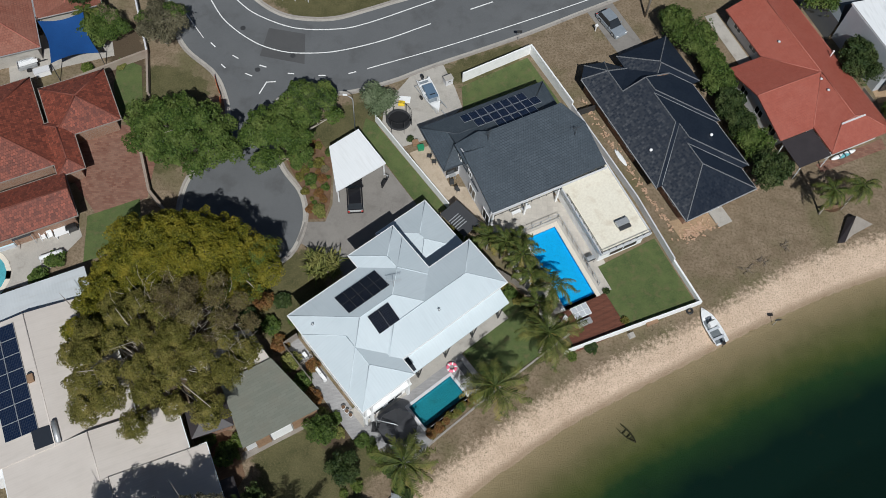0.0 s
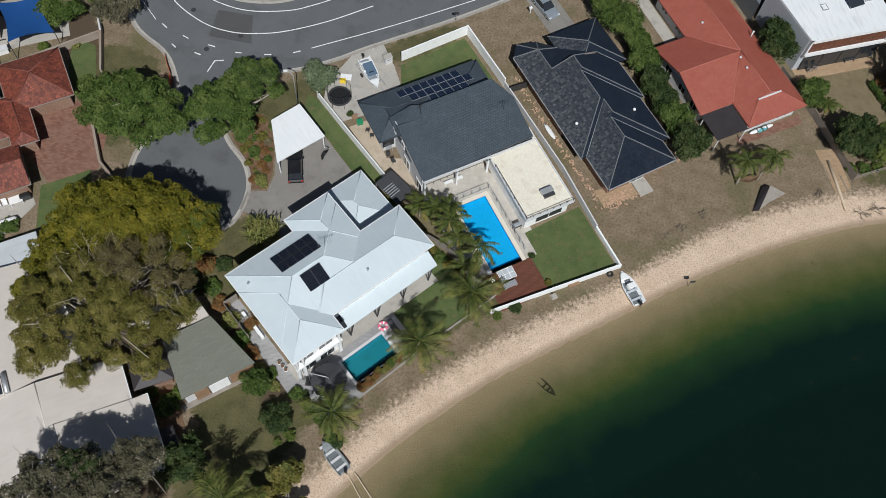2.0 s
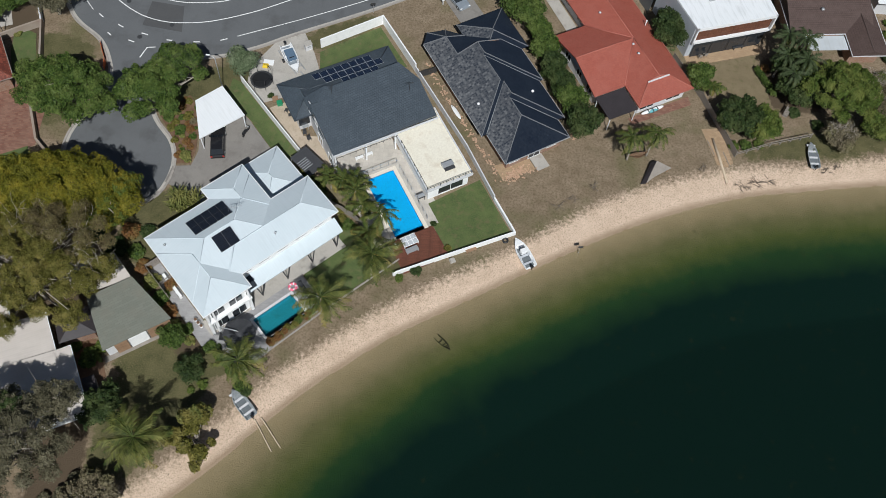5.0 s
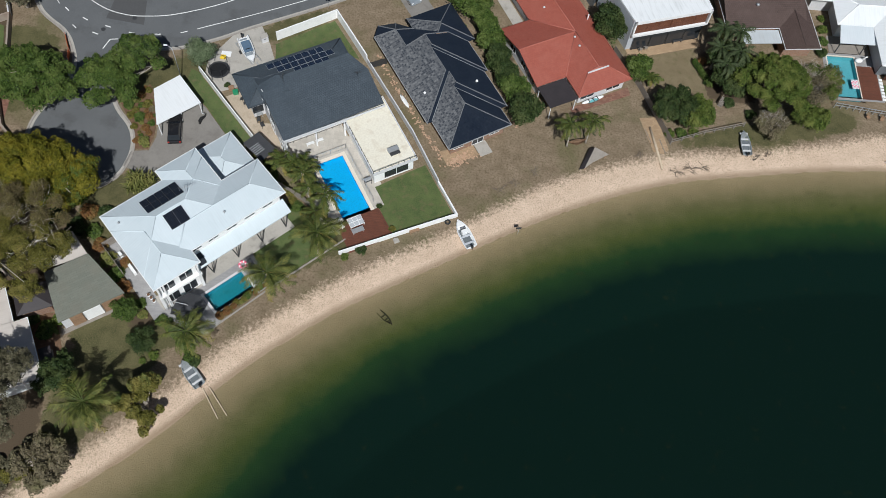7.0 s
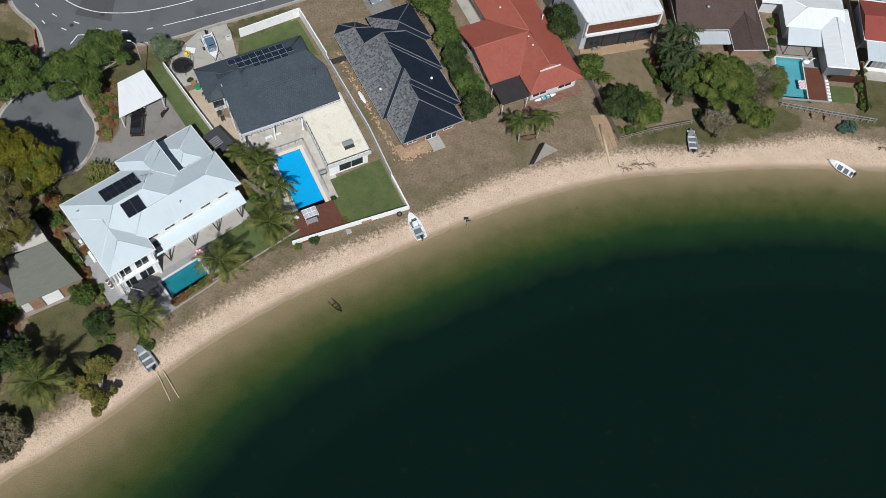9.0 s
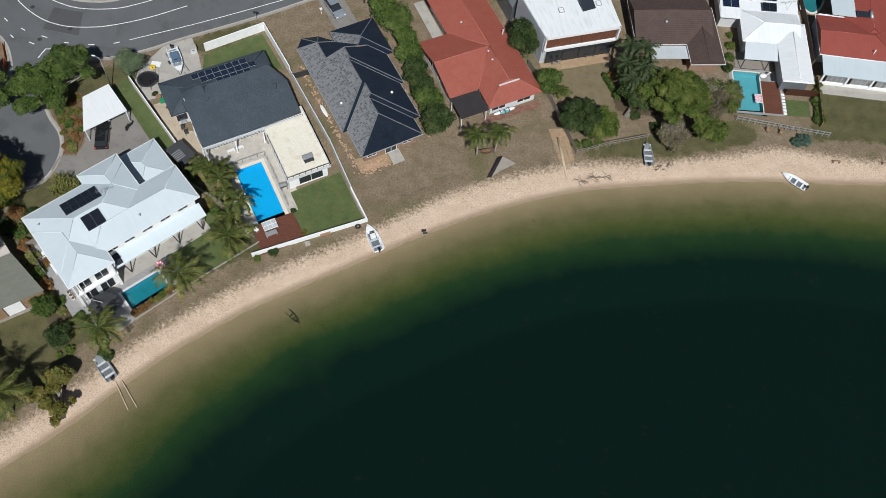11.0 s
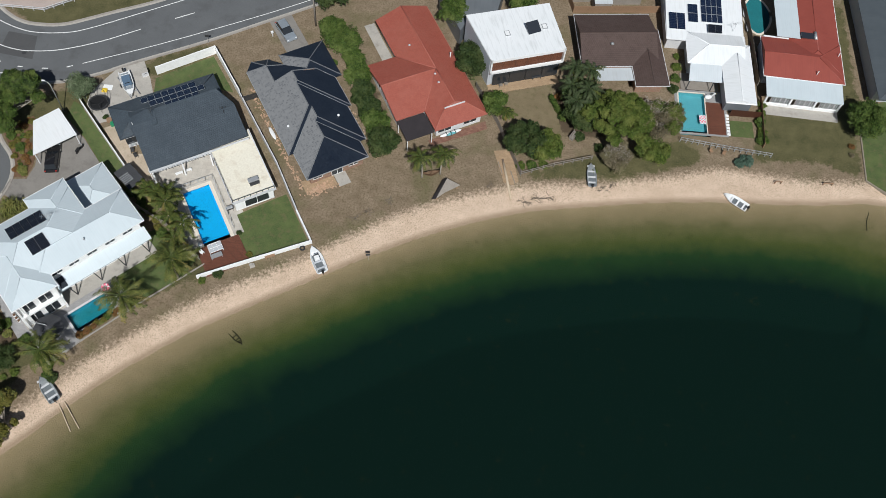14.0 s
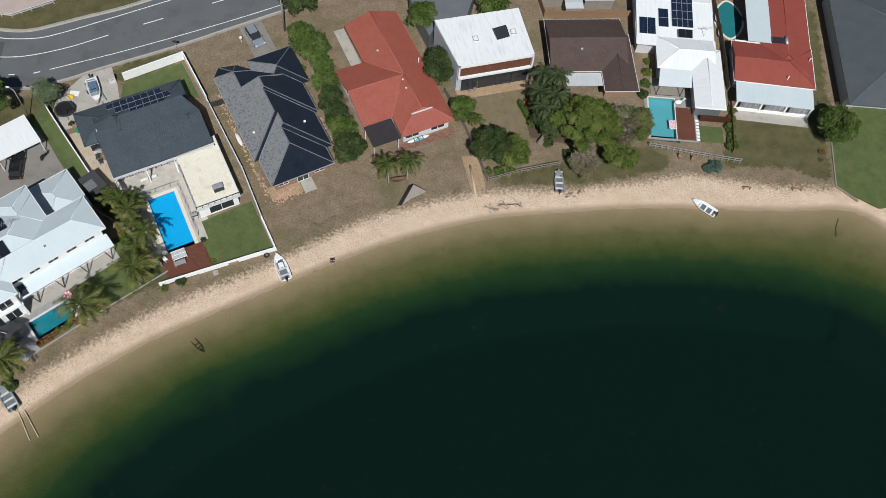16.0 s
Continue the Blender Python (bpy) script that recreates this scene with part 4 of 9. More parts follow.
def vent(x, y, z, label="small pale vent pipe standing on the roof", h=0.5, r=0.07, mat="galv"):
    t = thing("roof_vent", x, y, z, 0, label, "roof vent", "roof vents")
    bm = bmesh.new()
    disc(bm, 0, 0, -0.3, h, r, seg=10)
    part("pipe", bm, mat, t, smooth=True)
    bm = bmesh.new()
    disc(bm, 0, 0, h, h + 0.12, r * 2.0, r * 0.6, 12)
    part("cowl", bm, mat, t, smooth=True)


def antenna(x, y, z, turn, label="thin metal television aerial on the roof", h=1.9, mat="galv", size=1.0):
    t = thing("aerial", x, y, z, turn, label, "aerial", "roof aerials")
    bm = bmesh.new()
    tube(bm, [(0, 0, -0.4), (0, 0, h)], 0.03, 6)
    part("mast", bm, mat, t)
    bm = bmesh.new()
    tube(bm, [(-0.7 * size, 0, h - 0.1), (0.9 * size, 0, h - 0.05)], 0.02, 6)
    for k in range(8):
        a, b = (-0.65 + 0.2 * k) * size, (0.42 - 0.03 * k) * size
        tube(bm, [(a, -b, h - 0.08), (a, b, h - 0.08)], 0.013, 5)
    part("elements", bm, mat, t)


# white two-storey house with the teal pool
wh = House(43.5, 21.5, 28.0, "large white two-storey house with pale blue-white hipped metal roof")
wh.walls([(12.2, 17.2, 21.7, 33.0, 0, 6.2), (13, 30.6, 23.6, 28.5, 0, 6.2), (14, 25.3, 27, 33.0, 0, 6.2), (20.8, 25.3, 30, 34.6, 0, 6.2), (27.6, 31.1, 31.9, 36.5, 0, 2.6), (25, 27.2, 28.4, 33, 0, 2.9)], "render_white")
WS = 0.36
wh.roof([(11.6, 17.8, 21.1, 31, 6.1, WS, "hh"), (11.6, 25.8, 23.3, 33.5, 6.1, WS, "hh"), (16, 31.2, 23.0, 29.1, 6.1, WS, "hh"), (20.2, 25.9, 28, 35.2, 6.1, WS, "hh"), (25.0, 31.7, 29.6, 37.05, 2.55, WS, "hh")],
        "white_metal", "pale hipped metal roof with valleys", "white_metal", r=0.04)
bm = bmesh.new()
lean = [bm.verts.new((u - wh.uc, v - wh.vc, z)) for u, v, z in ((17.6, 21.9, 3.2), (31.0, 21.9, 3.2), (31.0, 23.62, 4.05), (17.6, 23.62, 4.05))]
low = [bm.verts.new(p.co - Vector((0, 0, 0.14))) for p in lean]
bm.faces.new(lean)
bm.faces.new(low[::-1])
for i in range(4):
    bm.faces.new((low[i], low[(i + 1) % 4], lean[(i + 1) % 4], lean[i]))
part("verandah_roof", with_uv(bm), "white_metal", wh.top, "lower lean-to roof over the verandah")
for k in range(4):
    u = 19.2 + 3.6 * k
    bm = bmesh.new()
    tube(bm, [(u - wh.uc, 22.1 - wh.vc, 0.02), (u - 0.55 - wh.uc, 22.1 - wh.vc, 3.12)], 0.07, 8)
    tube(bm, [(u - wh.uc, 22.1 - wh.vc, 0.02), (u + 0.55 - wh.uc, 22.1 - wh.vc, 3.12)], 0.07, 8)
    part("verandah_strut", bm, "dark_metal", wh.top, "dark V-shaped steel strut")
for u in (18.6, 21.0, 23.6, 26.2, 28.8):
    wh.window("-v", u, 23.6, 4.6, 1.5, 1.0)
    wh.window("-v", u, 23.6, 0.25, 2.1, 2.3)
for u in (13.4, 15.8):
    wh.window("-v", u, 21.7, 0.25, 1.9, 2.3)
    wh.window("-v", u, 21.7, 3.4, 1.8, 2.0)
for v in (23.5, 26.5, 29.5, 31.8):
    wh.window("-u", v, 12.2, 3.9, 1.2, 1.2)
    wh.window("-u", v, 12.2, 0.9, 1.2, 1.2)
for v in (24.6, 26.8):
    wh.window("+u", v, 30.6, 3.9, 1.0, 1.2)
# corner piers and balcony slab at the pool end
part("balcony", boxes((11.9 - 21.5, 17.6 - 21.5, 21.2 - 28, 21.75 - 28, 3.0, 3.3)), "render_white", wh.top, "white balcony slab")
for u in (12.0, 12.75, 17.3):
    part("pier", boxes((u - 0.16 - 21.5, u + 0.16 - 21.5, 21.25 - 28, 21.6 - 28, 0, 3.0), (u - 0.10 - 21.5, u + 0.10 - 21.5, 21.25 - 28, 21.5 - 28, 3.3, 6.1)), "render_white", wh.top)
solar_array(wh, "+v", (16.2, 32.0), 5, 2, 6.1, WS, 33.5, 0.96, 1.32, "solar_black", "black solar panels in two rows on pale metal roof")
solar_array(wh, "-v", (17.35, 26.05), 2, 1, 6.1, WS, 23.3, 1.22, 2.05, "solar_black", "pair of black water-heating collectors on pale roof")
for u, v in ((17.9, 29.05), (19.9, 28.75)):
    t = thing("skylight_dome", *wh.world(u, v), 7.72, 0, "round whitish tubular skylight dome on the roof", "skylight", "dome skylights")
    bm = bmesh.new()
    bmesh.ops.create_uvsphere(bm, u_segments=14, v_segments=8, radius=0.2, matrix=Matrix.Diagonal((1, 1, 0.6, 1)))
    part("dome", bm, "white_plastic", t, smooth=True)
    bm = bmesh.new()
    disc(bm, 0, 0, -0.3, 0.02, 0.25, seg=14)
    part("flashing", bm, "galv", t)
antenna(*wh.world(21.3, 29.0), 7.6, 20)
vent(*wh.world(23.6, 24.6), 6.9, h=0.3)
vent(*wh.world(12.9, 31.0), 6.7, h=0.3)
bm = with_uv(boxes((-0.45, 0.45, -0.75, 0.75, 0, 0.06)))
sk = solid("skylight", bm, "glass_dark", "dark flat skylight panel on the roof edge", "skylight")
sk.matrix_world = pose(*wh.world(18.4, 22.75), 3.66, 0, 0, 43.5) @ pose(0, 0, 0, 26, 0, 0)

# slate-grey tiled house with the blue pool
gh = House(30.6, 35.0, 44.0, "white rendered two-storey house with slate-grey tiled roof")
gh.walls([(28.5, 41.9, 40.3, 45.3, 0, 3.75), (28.9, 41.0, 44.9, 46.2, 3.7, 5.3), (26.8, 41.2, 46.1, 51.0, 0, 3.3)], "render_pale", "pale blue-grey rendered wall")
GS = 0.36
bm = bmesh.new()
hi = [bm.verts.new((u - gh.uc, v - gh.vc, z)) for u, v, z in ((28.3, 38.1, 4.0), (42.8, 38.4, 4.07), (42.8, 43.6, 5.32), (41.2, 46.6, 6.1), (32.0, 46.6, 6.1), (31.5, 45.0, 5.723), (28.2, 45.3, 5.794))]
lo = [bm.verts.new(p.co - Vector((0, 0, 0.22))) for p in hi]
bm.faces.new(hi)
bm.faces.new(lo[::-1])
for i in range(7):
    bm.faces.new((lo[i], lo[(i + 1) % 7], hi[(i + 1) % 7], hi[i]))
part("roof", with_uv(bm), "tile_grey", gh.top, "grey concrete tile main roof slope")
part("barge_board", boxes((*gh.loc(28.16, 28.29, 38.1, 38.3), 3.7, 4.05), (*gh.loc(28.29, 42.8, 37.96, 38.09), 3.72, 4.0)), "render_pale", gh.top, "pale roof edge board")
side = bmesh.new()
pts = [side.verts.new((u - gh.uc, v - gh.vc, z)) for u, v, z in ((28.4, 38.6, 0), (28.4, 46.9, 0), (28.4, 46.9, 5.0), (28.4, 45.2, 5.5), (28.4, 38.6, 3.9))]
pts2 = [side.verts.new(p.co + Vector((0.12, 0, 0))) for p in pts]
side.faces.new(pts)
side.faces.new(pts2[::-1])
for i in range(5):
    side.faces.new((pts[i], pts2[i], pts2[(i + 1) % 5], pts[(i + 1) % 5]))
part("gable_wall", with_uv(side), "render_pale", gh.top, "pale rendered gable wall")
gh.roof([(28.4, 42.0, 41.6, 51.7, 3.1, GS, "gh"), (26.1, 32.6, 45.5, 51.7, 3.1, GS, "hg")], "tile_grey", "grey concrete tile lower roof", "tile_grey", gutter="tile_grey")
solar_array(gh, "+v", (30.7, 51.1), 8, 1, 3.1, GS, 51.7, 1.0, 1.35, "solar_blue", "row of blue-black solar panels on grey tiles")
solar_array(gh, "+v", (31.7, 49.72), 8, 1, 3.1, GS, 51.7, 1.0, 1.35, "solar_blue", "row of blue-black solar panels on grey tiles")
solar_array(gh, "+v", (33.7, 48.34), 5, 1, 3.1, GS, 51.7, 1.0, 1.35, "solar_blue", "short row of blue-black solar panels on grey tiles")
# hipped return over the upper windows
bm = bmesh.new()
hp = [bm.verts.new((u - gh.uc, v - gh.vc, z)) for u, v, z in ((28.05, 47.1, 5.05), (28.05, 44.3, 5.05), (31.7, 44.3, 5.75), (32.0, 46.4, 6.16), (30.9, 47.1, 5.95))]
lp = [bm.verts.new(p.co - Vector((0, 0, 0.2))) for p in hp]
bm.faces.new(hp)
bm.faces.new(lp[::-1])
for i in range(5):
    bm.faces.new((lp[i], lp[(i + 1) % 5], hp[(i + 1) % 5], hp[i]))
bmesh.ops.triangulate(bm, faces=bm.faces)
part("roof", with_uv(bm), "tile_grey", gh.top, "grey concrete tile return roof")
antenna(*gh.world(31.4, 45.6), 5.8, 70, "dark thin television aerial on grey tiles", 1.6, "dark_metal", 0.6)
antenna(*gh.world(40.9, 42.6), 5.1, 20, "dark thin television aerial on grey tiles", 1.6, "dark_metal", 0.6)
for v in (39.2, 42.6):
    gh.window("-u", v, 28.29, 0.5, 1.5, 1.9)
part("window_frame", boxes((*gh.loc(26.72, 28.2, 46.02, 46.09), 0.9, 2.2)), "glass_dark", gh.top, "dark window beside the court")
for v in (43.6, 46.0):
    gh.window("-u", v, 28.29, 3.4, 0.8, 1.1)
for u in (31, 34.0, 37.0):
    gh.window("-v", u, 40.3, 0.2, 2.4, 2.2)
# flat cream roof terrace over the pool room
pr = House(30.6, 40.2, 34.0, "low white pool room with flat cream roof", "pool_house", "pool house")
pr.walls([(37.4, 43.1, 29.6, 40.28, 0, 2.7)], "render_white")
bm = boxes((37.15 - 40.2, 43.35 - 40.2, 29.25 - 34, 40.25 - 34, 2.7, 2.95))
part("flat_roof", bm, "cream_membrane", pr.top, "flat cream coated roof with rust stains")
for r in ((37.05, 43.45, 29.1, 29.25), (37.05, 37.2, 29.25, 40.2), (43.3, 43.45, 29.25, 40.2)):
    part("parapet", boxes((*pr.loc(*r), 2.6, 3.08)), "render_pale", pr.top)
for k in range(8):
    part("railing_post", boxes((*pr.loc(37.1 + 0.88 * k, 37.15 + 0.88 * k, 29.14, 29.19), 3.08, 3.55)), "dark_metal", pr.top)
part("railing", boxes((*pr.loc(37.1, 43.4, 29.14, 29.19), 3.55, 3.60)), "dark_metal", pr.top, "thin dark rail")
pr.window("-v", 40.6, 29.6, 0.3, 3.6, 1.9)
part("verandah_beam", boxes((*gh.loc(28.4, 37.2, 38.15, 38.4), 3.35, 3.65)), "render_pale", gh.top, "pale beam along the verandah's edge")
for u in (28.6, 32.8, 36.9):
    part("verandah_post", boxes((*gh.loc(u - 0.1, u + 0.1, 38.18, 38.38), 0.05, 3.35)), "render_white", gh.top)
ac = thing("rooftop_unit", *pr.world(41.0, 31.5), 2.95, 30.6, "grey folded lounge frame on the cream flat roof", "rooftop unit")
part("body", boxes((-0.75, 0.75, -0.35, 0.35, 0.15, 0.55, 0.03)), "galv", ac)
part("cover", boxes((-0.7, 0.7, -0.85, -0.38, 0.25, 0.42, 0.03)), "dark_metal", ac)
for sx in (-0.6, 0.6):
    for sy in (-0.7, 0.25):
        part("leg", boxes((sx - 0.04, sx + 0.04, sy - 0.04, sy + 0.04, 0, 0.26)), "dark_metal", ac)

# black tiled brick bungalow
bh = House(32.0, 54.0, 40.0, "low brick bungalow with black glazed tile roof")
bh.walls([(49.4, 57.7, 28.4, 45.1, 0, 2.4), (48.7, 59.2, 37.9, 44.9, 0, 2.4), (54.3, 60.3, 43.7, 49.9, 0, 2.4), (48.7, 53.3, 44.5, 49.2, 0, 2.4)], "brick_wall", "orange-brown brick wall")
BE, BS = 2.52, 0.36
bh.facets([
    ("-u", 48.05, BS, [(48.05, 49.4), (48.05, 32.8), (53.675, 38.425), (53.675, 42.925), (53.95, 43.2), (53.95, 45.2), (51.0, 45.2), (51.0, 48.5)]),
    ("-v", 32.8, BS, [(48.05, 32.8), (48.75, 32.8), (54.025, 38.075), (53.675, 38.425)]),
    ("-u", 48.75, BS, [(48.75, 32.8), (48.75, 27.75), (53.525, 32.525), (53.525, 35.525), (54.025, 36.025), (54.025, 38.075)]),
    ("-v", 27.75, BS, [(48.75, 27.75), (58.3, 27.75), (53.525, 32.525)]),
    ("+u", 58.3, BS, [(58.3, 27.75), (58.3, 30.75), (53.525, 35.525), (53.525, 32.525)]),
    ("-v", 30.75, BS, [(58.3, 30.75), (59.3, 30.75), (54.025, 36.025), (53.525, 35.525)]),
    ("+u", 59.3, BS, [(59.3, 30.75), (59.3, 37.3), (53.675, 42.925), (53.675, 38.425), (54.025, 38.075), (54.025, 36.025)]),
    ("-v", 37.3, BS, [(59.3, 37.3), (59.85, 37.3), (53.95, 43.2), (53.675, 42.925)]),
    ("+u", 59.85, BS, [(59.85, 37.3), (59.85, 43.05), (57.7, 45.2), (53.95, 45.2), (53.95, 43.2)]),
    ("z", 0, 0, [(48.05, 49.4, BE), (51.0, 48.5, BE + BS * 2.95), (49.4, 51.0, BE)]),
    ("z", 0, 0, [(49.4, 51.0, BE), (51.0, 48.5, BE + BS * 2.95), (51.9, 50.4, BE)]),
    ("z", 0, 0, [(51.9, 50.4, BE), (51.0, 48.5, BE + BS * 2.95), (53.9, 48.4, BE)]),
    ("z", 0, 0, [(51.0, 48.5, BE + BS * 2.95), (51.0, 45.2, BE + BS * 2.95), (53.9, 48.4, BE)]),
    ], BE, "tile_black", "black glazed tile roof with stepped hips",
    [((48.05, 32.8), (53.675, 38.425)), ((53.675, 38.425), (53.675, 42.925)), ((53.95, 43.2), (53.95, 45.2)), ((53.95, 45.2), (51.0, 45.2)), ((51.0, 45.2), (51.0, 48.5)), ((51.0, 48.5), (48.05, 49.4)),
     ((51.0, 48.5), (49.4, 51.0)), ((51.0, 48.5), (51.9, 50.4)), ((51.0, 48.5), (53.9, 48.4)), ((48.75, 27.75), (53.525, 32.525)), ((58.3, 27.75), (53.525, 32.525)), ((53.525, 32.525), (53.525, 35.525)),
     ((59.3, 30.75), (54.025, 36.025)), ((54.025, 36.025), (54.025, 38.075)), ((59.85, 37.3), (53.95, 43.2)), ((53.95, 45.2), (57.7, 45.2))],
    "tile_cap", True, 0.062,
    [((48.75, 32.8), (54.025, 38.075)), ((58.3, 30.75), (53.525, 35.525)), ((59.3, 37.3), (53.675, 42.925)), ((59.85, 43.05), (57.7, 45.2))])
bh.facets([("+v", 48.4, BS, [(50.9, 45.25), (57.2, 45.25), (53.9, 48.4)])], BE, "tile_black", "black glazed tile slope")
bh.gable([(57.4, 45.15, BE + 0.9), (50.9, 45.15, BE + 1.0), (53.95, 45.15, BE + BS * 5.85)], "brick_wall")
bh.roof([(53.7, 60.95, 43.05, 50.5, BE - 0.16, BS, "hhv")], "tile_black", "black glazed tile pyramid roof", "tile_cap", bumps=True, r=0.062, gutter=None)
for a, b, c, d in ((47.96, 48.05, 32.7, 49.4), (48.66, 48.75, 27.66, 32.7), (48.66, 58.39, 27.66, 27.75), (58.3, 58.39, 27.75, 30.75), (59.3, 59.39, 30.66, 37.3), (59.85, 59.94, 37.2, 43.05)):
    part("gutter", boxes((*bh.loc(a, b, c, d), BE - 0.16, BE - 0.04)), "galv", bh.top)
for u in (50.6, 56.2):
    bh.window("-v", u, 28.4, 0.8, 1.5, 1.2)
bh.window("-v", 53.6, 28.4, 0.1, 1.8, 2.1, name="door")
for v in (31, 35, 39, 43):
    bh.window("-u", v, 49.4 if v < 37 else 48.7, 0.9, 1.3, 1.1)
for u, v, dz in ((49.75, 37.0, 0.55), (57.15, 35.6, 0.75)):
    t = thing("whirlybird_vent", *bh.world(u, v), 2.5 + dz, 0, "round white spinning roof ventilator on black tiles", "roof vent", "roof ventilators")
    bm = bmesh.new()
    disc(bm, 0, 0, -0.2, 0.15, 0.12, seg=12)
    part("neck", bm, "galv", t)
    bm = bmesh.new()
    bmesh.ops.create_uvsphere(bm, u_segments=14, v_segments=8, radius=0.2, matrix=Matrix.Translation((0, 0, 0.25)))
    part("head", bm, "white_plastic", t, smooth=True)
paving("porch_slab", [bh.world(*p) for p in ((53.0, 26.2), (54.8, 26.2), (54.8, 28.4), (53.0, 28.4))], "concrete", "pale concrete doorstep slab", 0.12)
paving("brick_apron", [bh.world(*p) for p in ((48.2, 27.0), (52.9, 26.6), (52.9, 28.5), (48.2, 29.4))], "sandstone_pave", "orange brick apron beside the bungalow", 0.05)

rng = random.Random(71)
bm = bmesh.new()
for k in range(330):
    if k < 120:
        u, v = rng.gauss(50.2, 1.2), rng.gauss(27.0, 0.45)
    else:
        u, v = rng.gauss(47.9 if k < 270 else 60.0, 0.22), rng.uniform(28, 48)
    x, y = bh.world(u, v)
    a, w = rng.uniform(0, 180), rng.uniform(0.08, 0.17)
    n = len(bm.verts)
    box(bm, -w, w, -w * 0.5, w * 0.5, 0.0, rng.uniform(0.06, 0.11))
    bm.verts.ensure_lookup_table()
    bmesh.ops.transform(bm, matrix=pose(x, y, 0.04, rng.uniform(-8, 8), rng.uniform(-8, 8), a), verts=bm.verts[n:])
solid("brick_rubble", bm, "rubble", "broken orange bricks and rubble beside bungalow walls", "rubble", kind="stuff")

# red tiled bungalow
rh = House(29.0, 69.5, 42.0, "low bungalow with coated red tile roof")
rh.walls([(68.2, 75.6, 31.9, 53.9, 0, 2.4), (63.5, 75.4, 35.8, 45.9, 0, 2.4)], "render_pale", "grey rendered wall")
RE, RT = 2.5, 4.03
rh.facets([
    ("z", 0, 0, [(67.5, 54.4, RE), (67.6, 46.4, RE), (72.0, 40.9, RT), (71.9, 54.5, RT)]),
    ("z", 0, 0, [(67.7, 35.2, RE), (67.7, 31.3, RE), (70.4, 34.0, 3.46), (72.0, 34.02, RT), (72.0, 40.9, RT)]),
    ("z", 0, 0, [(67.7, 31.3, RE), (76.2, 31.3, RE), (73.6, 34.0, 3.46), (70.4, 34.0, 3.46)]),
    ("z", 0, 0, [(76.2, 31.3, RE), (76.3, 54.3, RE), (71.9, 54.5, RT), (72.0, 40.9, RT), (72.0, 34.02, RT), (73.6, 34.0, 3.46)]),
    ("z", 0, 0, [(62.8, 46.4, RE), (62.9, 40.9, RT), (72.0, 40.9, RT), (67.6, 46.4, RE)]),
    ("z", 0, 0, [(63.0, 35.2, RE), (67.7, 35.2, RE), (72.0, 40.9, RT), (62.9, 40.9, RT)]),
    ], RE, "tile_red", "coated red tile roof with crossing gables",
    [((71.9, 54.5), (72.0, 40.9)), ((72.0, 40.9), (72.0, 34.02)), ((62.9, 40.9), (72.0, 40.9)), ((67.7, 31.3), (70.4, 34.0)), ((76.2, 31.3), (73.6, 34.0)), ((70.4, 34.0), (72.0, 34.02)), ((72.0, 34.02), (73.6, 34.0)),
     ((67.7, 35.2), (72.0, 40.9)), ((67.6, 46.4), (72.0, 40.9))], "cap_red", False, 0.06)
rh.gable([(70.4, 33.99, 3.46), (73.6, 33.99, 3.46), (72.0, 33.99, RT)], "cap_red")
rh.gable([(75.9, 54.1, 2.35), (67.9, 54.1, 2.35), (71.95, 54.1, RT - 0.1)], "render_pale")
rh.gable([(63.3, 45.9, 2.35), (63.3, 35.6, 2.35), (63.3, 40.9, RT - 0.1)], "render_pale")
part("gutter", boxes((*rh.loc(67.6, 76.3, 31.2, 31.29), RE - 0.16, RE - 0.04), (*rh.loc(76.31, 76.4, 31.3, 54.2), RE - 0.16, RE - 0.04), (*rh.loc(63.0, 67.6, 35.1, 35.19), RE - 0.16, RE - 0.04)), "cap_red", rh.top)
part("patio_roof", boxes((*rh.loc(63.1, 67.55, 31.2, 35.05), 2.22, 2.32)), "dark_sheet", rh.top, "flat dark translucent patio roof")
for u, v in ((63.15, 31.15), (67.1, 31.15), (63.15, 34.6)):
    part("patio_post", boxes((*rh.loc(u - 0.05, u + 0.05, v - 0.05, v + 0.05), 0, 2.22)), "white_plastic", rh.top)
for v in (37.2, 40.0, 43.2):
    rh.window("-u", v, 63.5, 0.9, 1.4, 1.2)
for v in (48.5, 52.0):
    rh.window("-u", v, 68.2, 0.9, 1.4, 1.2)
for u in (69.6, 73.8):
    rh.window("-v", u, 31.9, 0.6, 2.3, 1.5)
part("skylight_strip", with_uv(boxes((*rh.loc(70.3, 73.7, 33.78, 33.97), 3.44, 3.56))), "render_pale", rh.top, "pale weathered ridge flashing")
for u, v, z in ((71.5, 40.1, 3.75), (71.35, 38.4, 3.75), (70.2, 47.0, 3.35)):
    vent(*rh.world(u, v), z, "pale round vent on the red roof", 0.15, 0.11, "render_pale")
vent(*rh.world(75.4, 43.0), 2.7, "white flue pipe at the red roof's edge", 1.1, 0.08, "white_plastic")
paving("red_house_path", [rh.world(*p) for p in ((66.8, 30.5), (76.0, 30.2), (76.4, 31.6), (66.8, 31.6))], "brick_pave", "worn brick path along the bungalow", 0.04)
paving("log_path", [(53.1, 59.4), (55.6, 59.8), (57.1, 54.4), (56.2, 53.6), (54.9, 53.9)], "sandstone_pave", "worn pinkish paving sunk in dry earth", 0.015)
paving("red_house_side_path", [rh.world(*p) for p in ((66.2, 46.0), (67.9, 46.0), (67.9, 56), (66.2, 56))], "concrete", "pale concrete side path", 0.05)

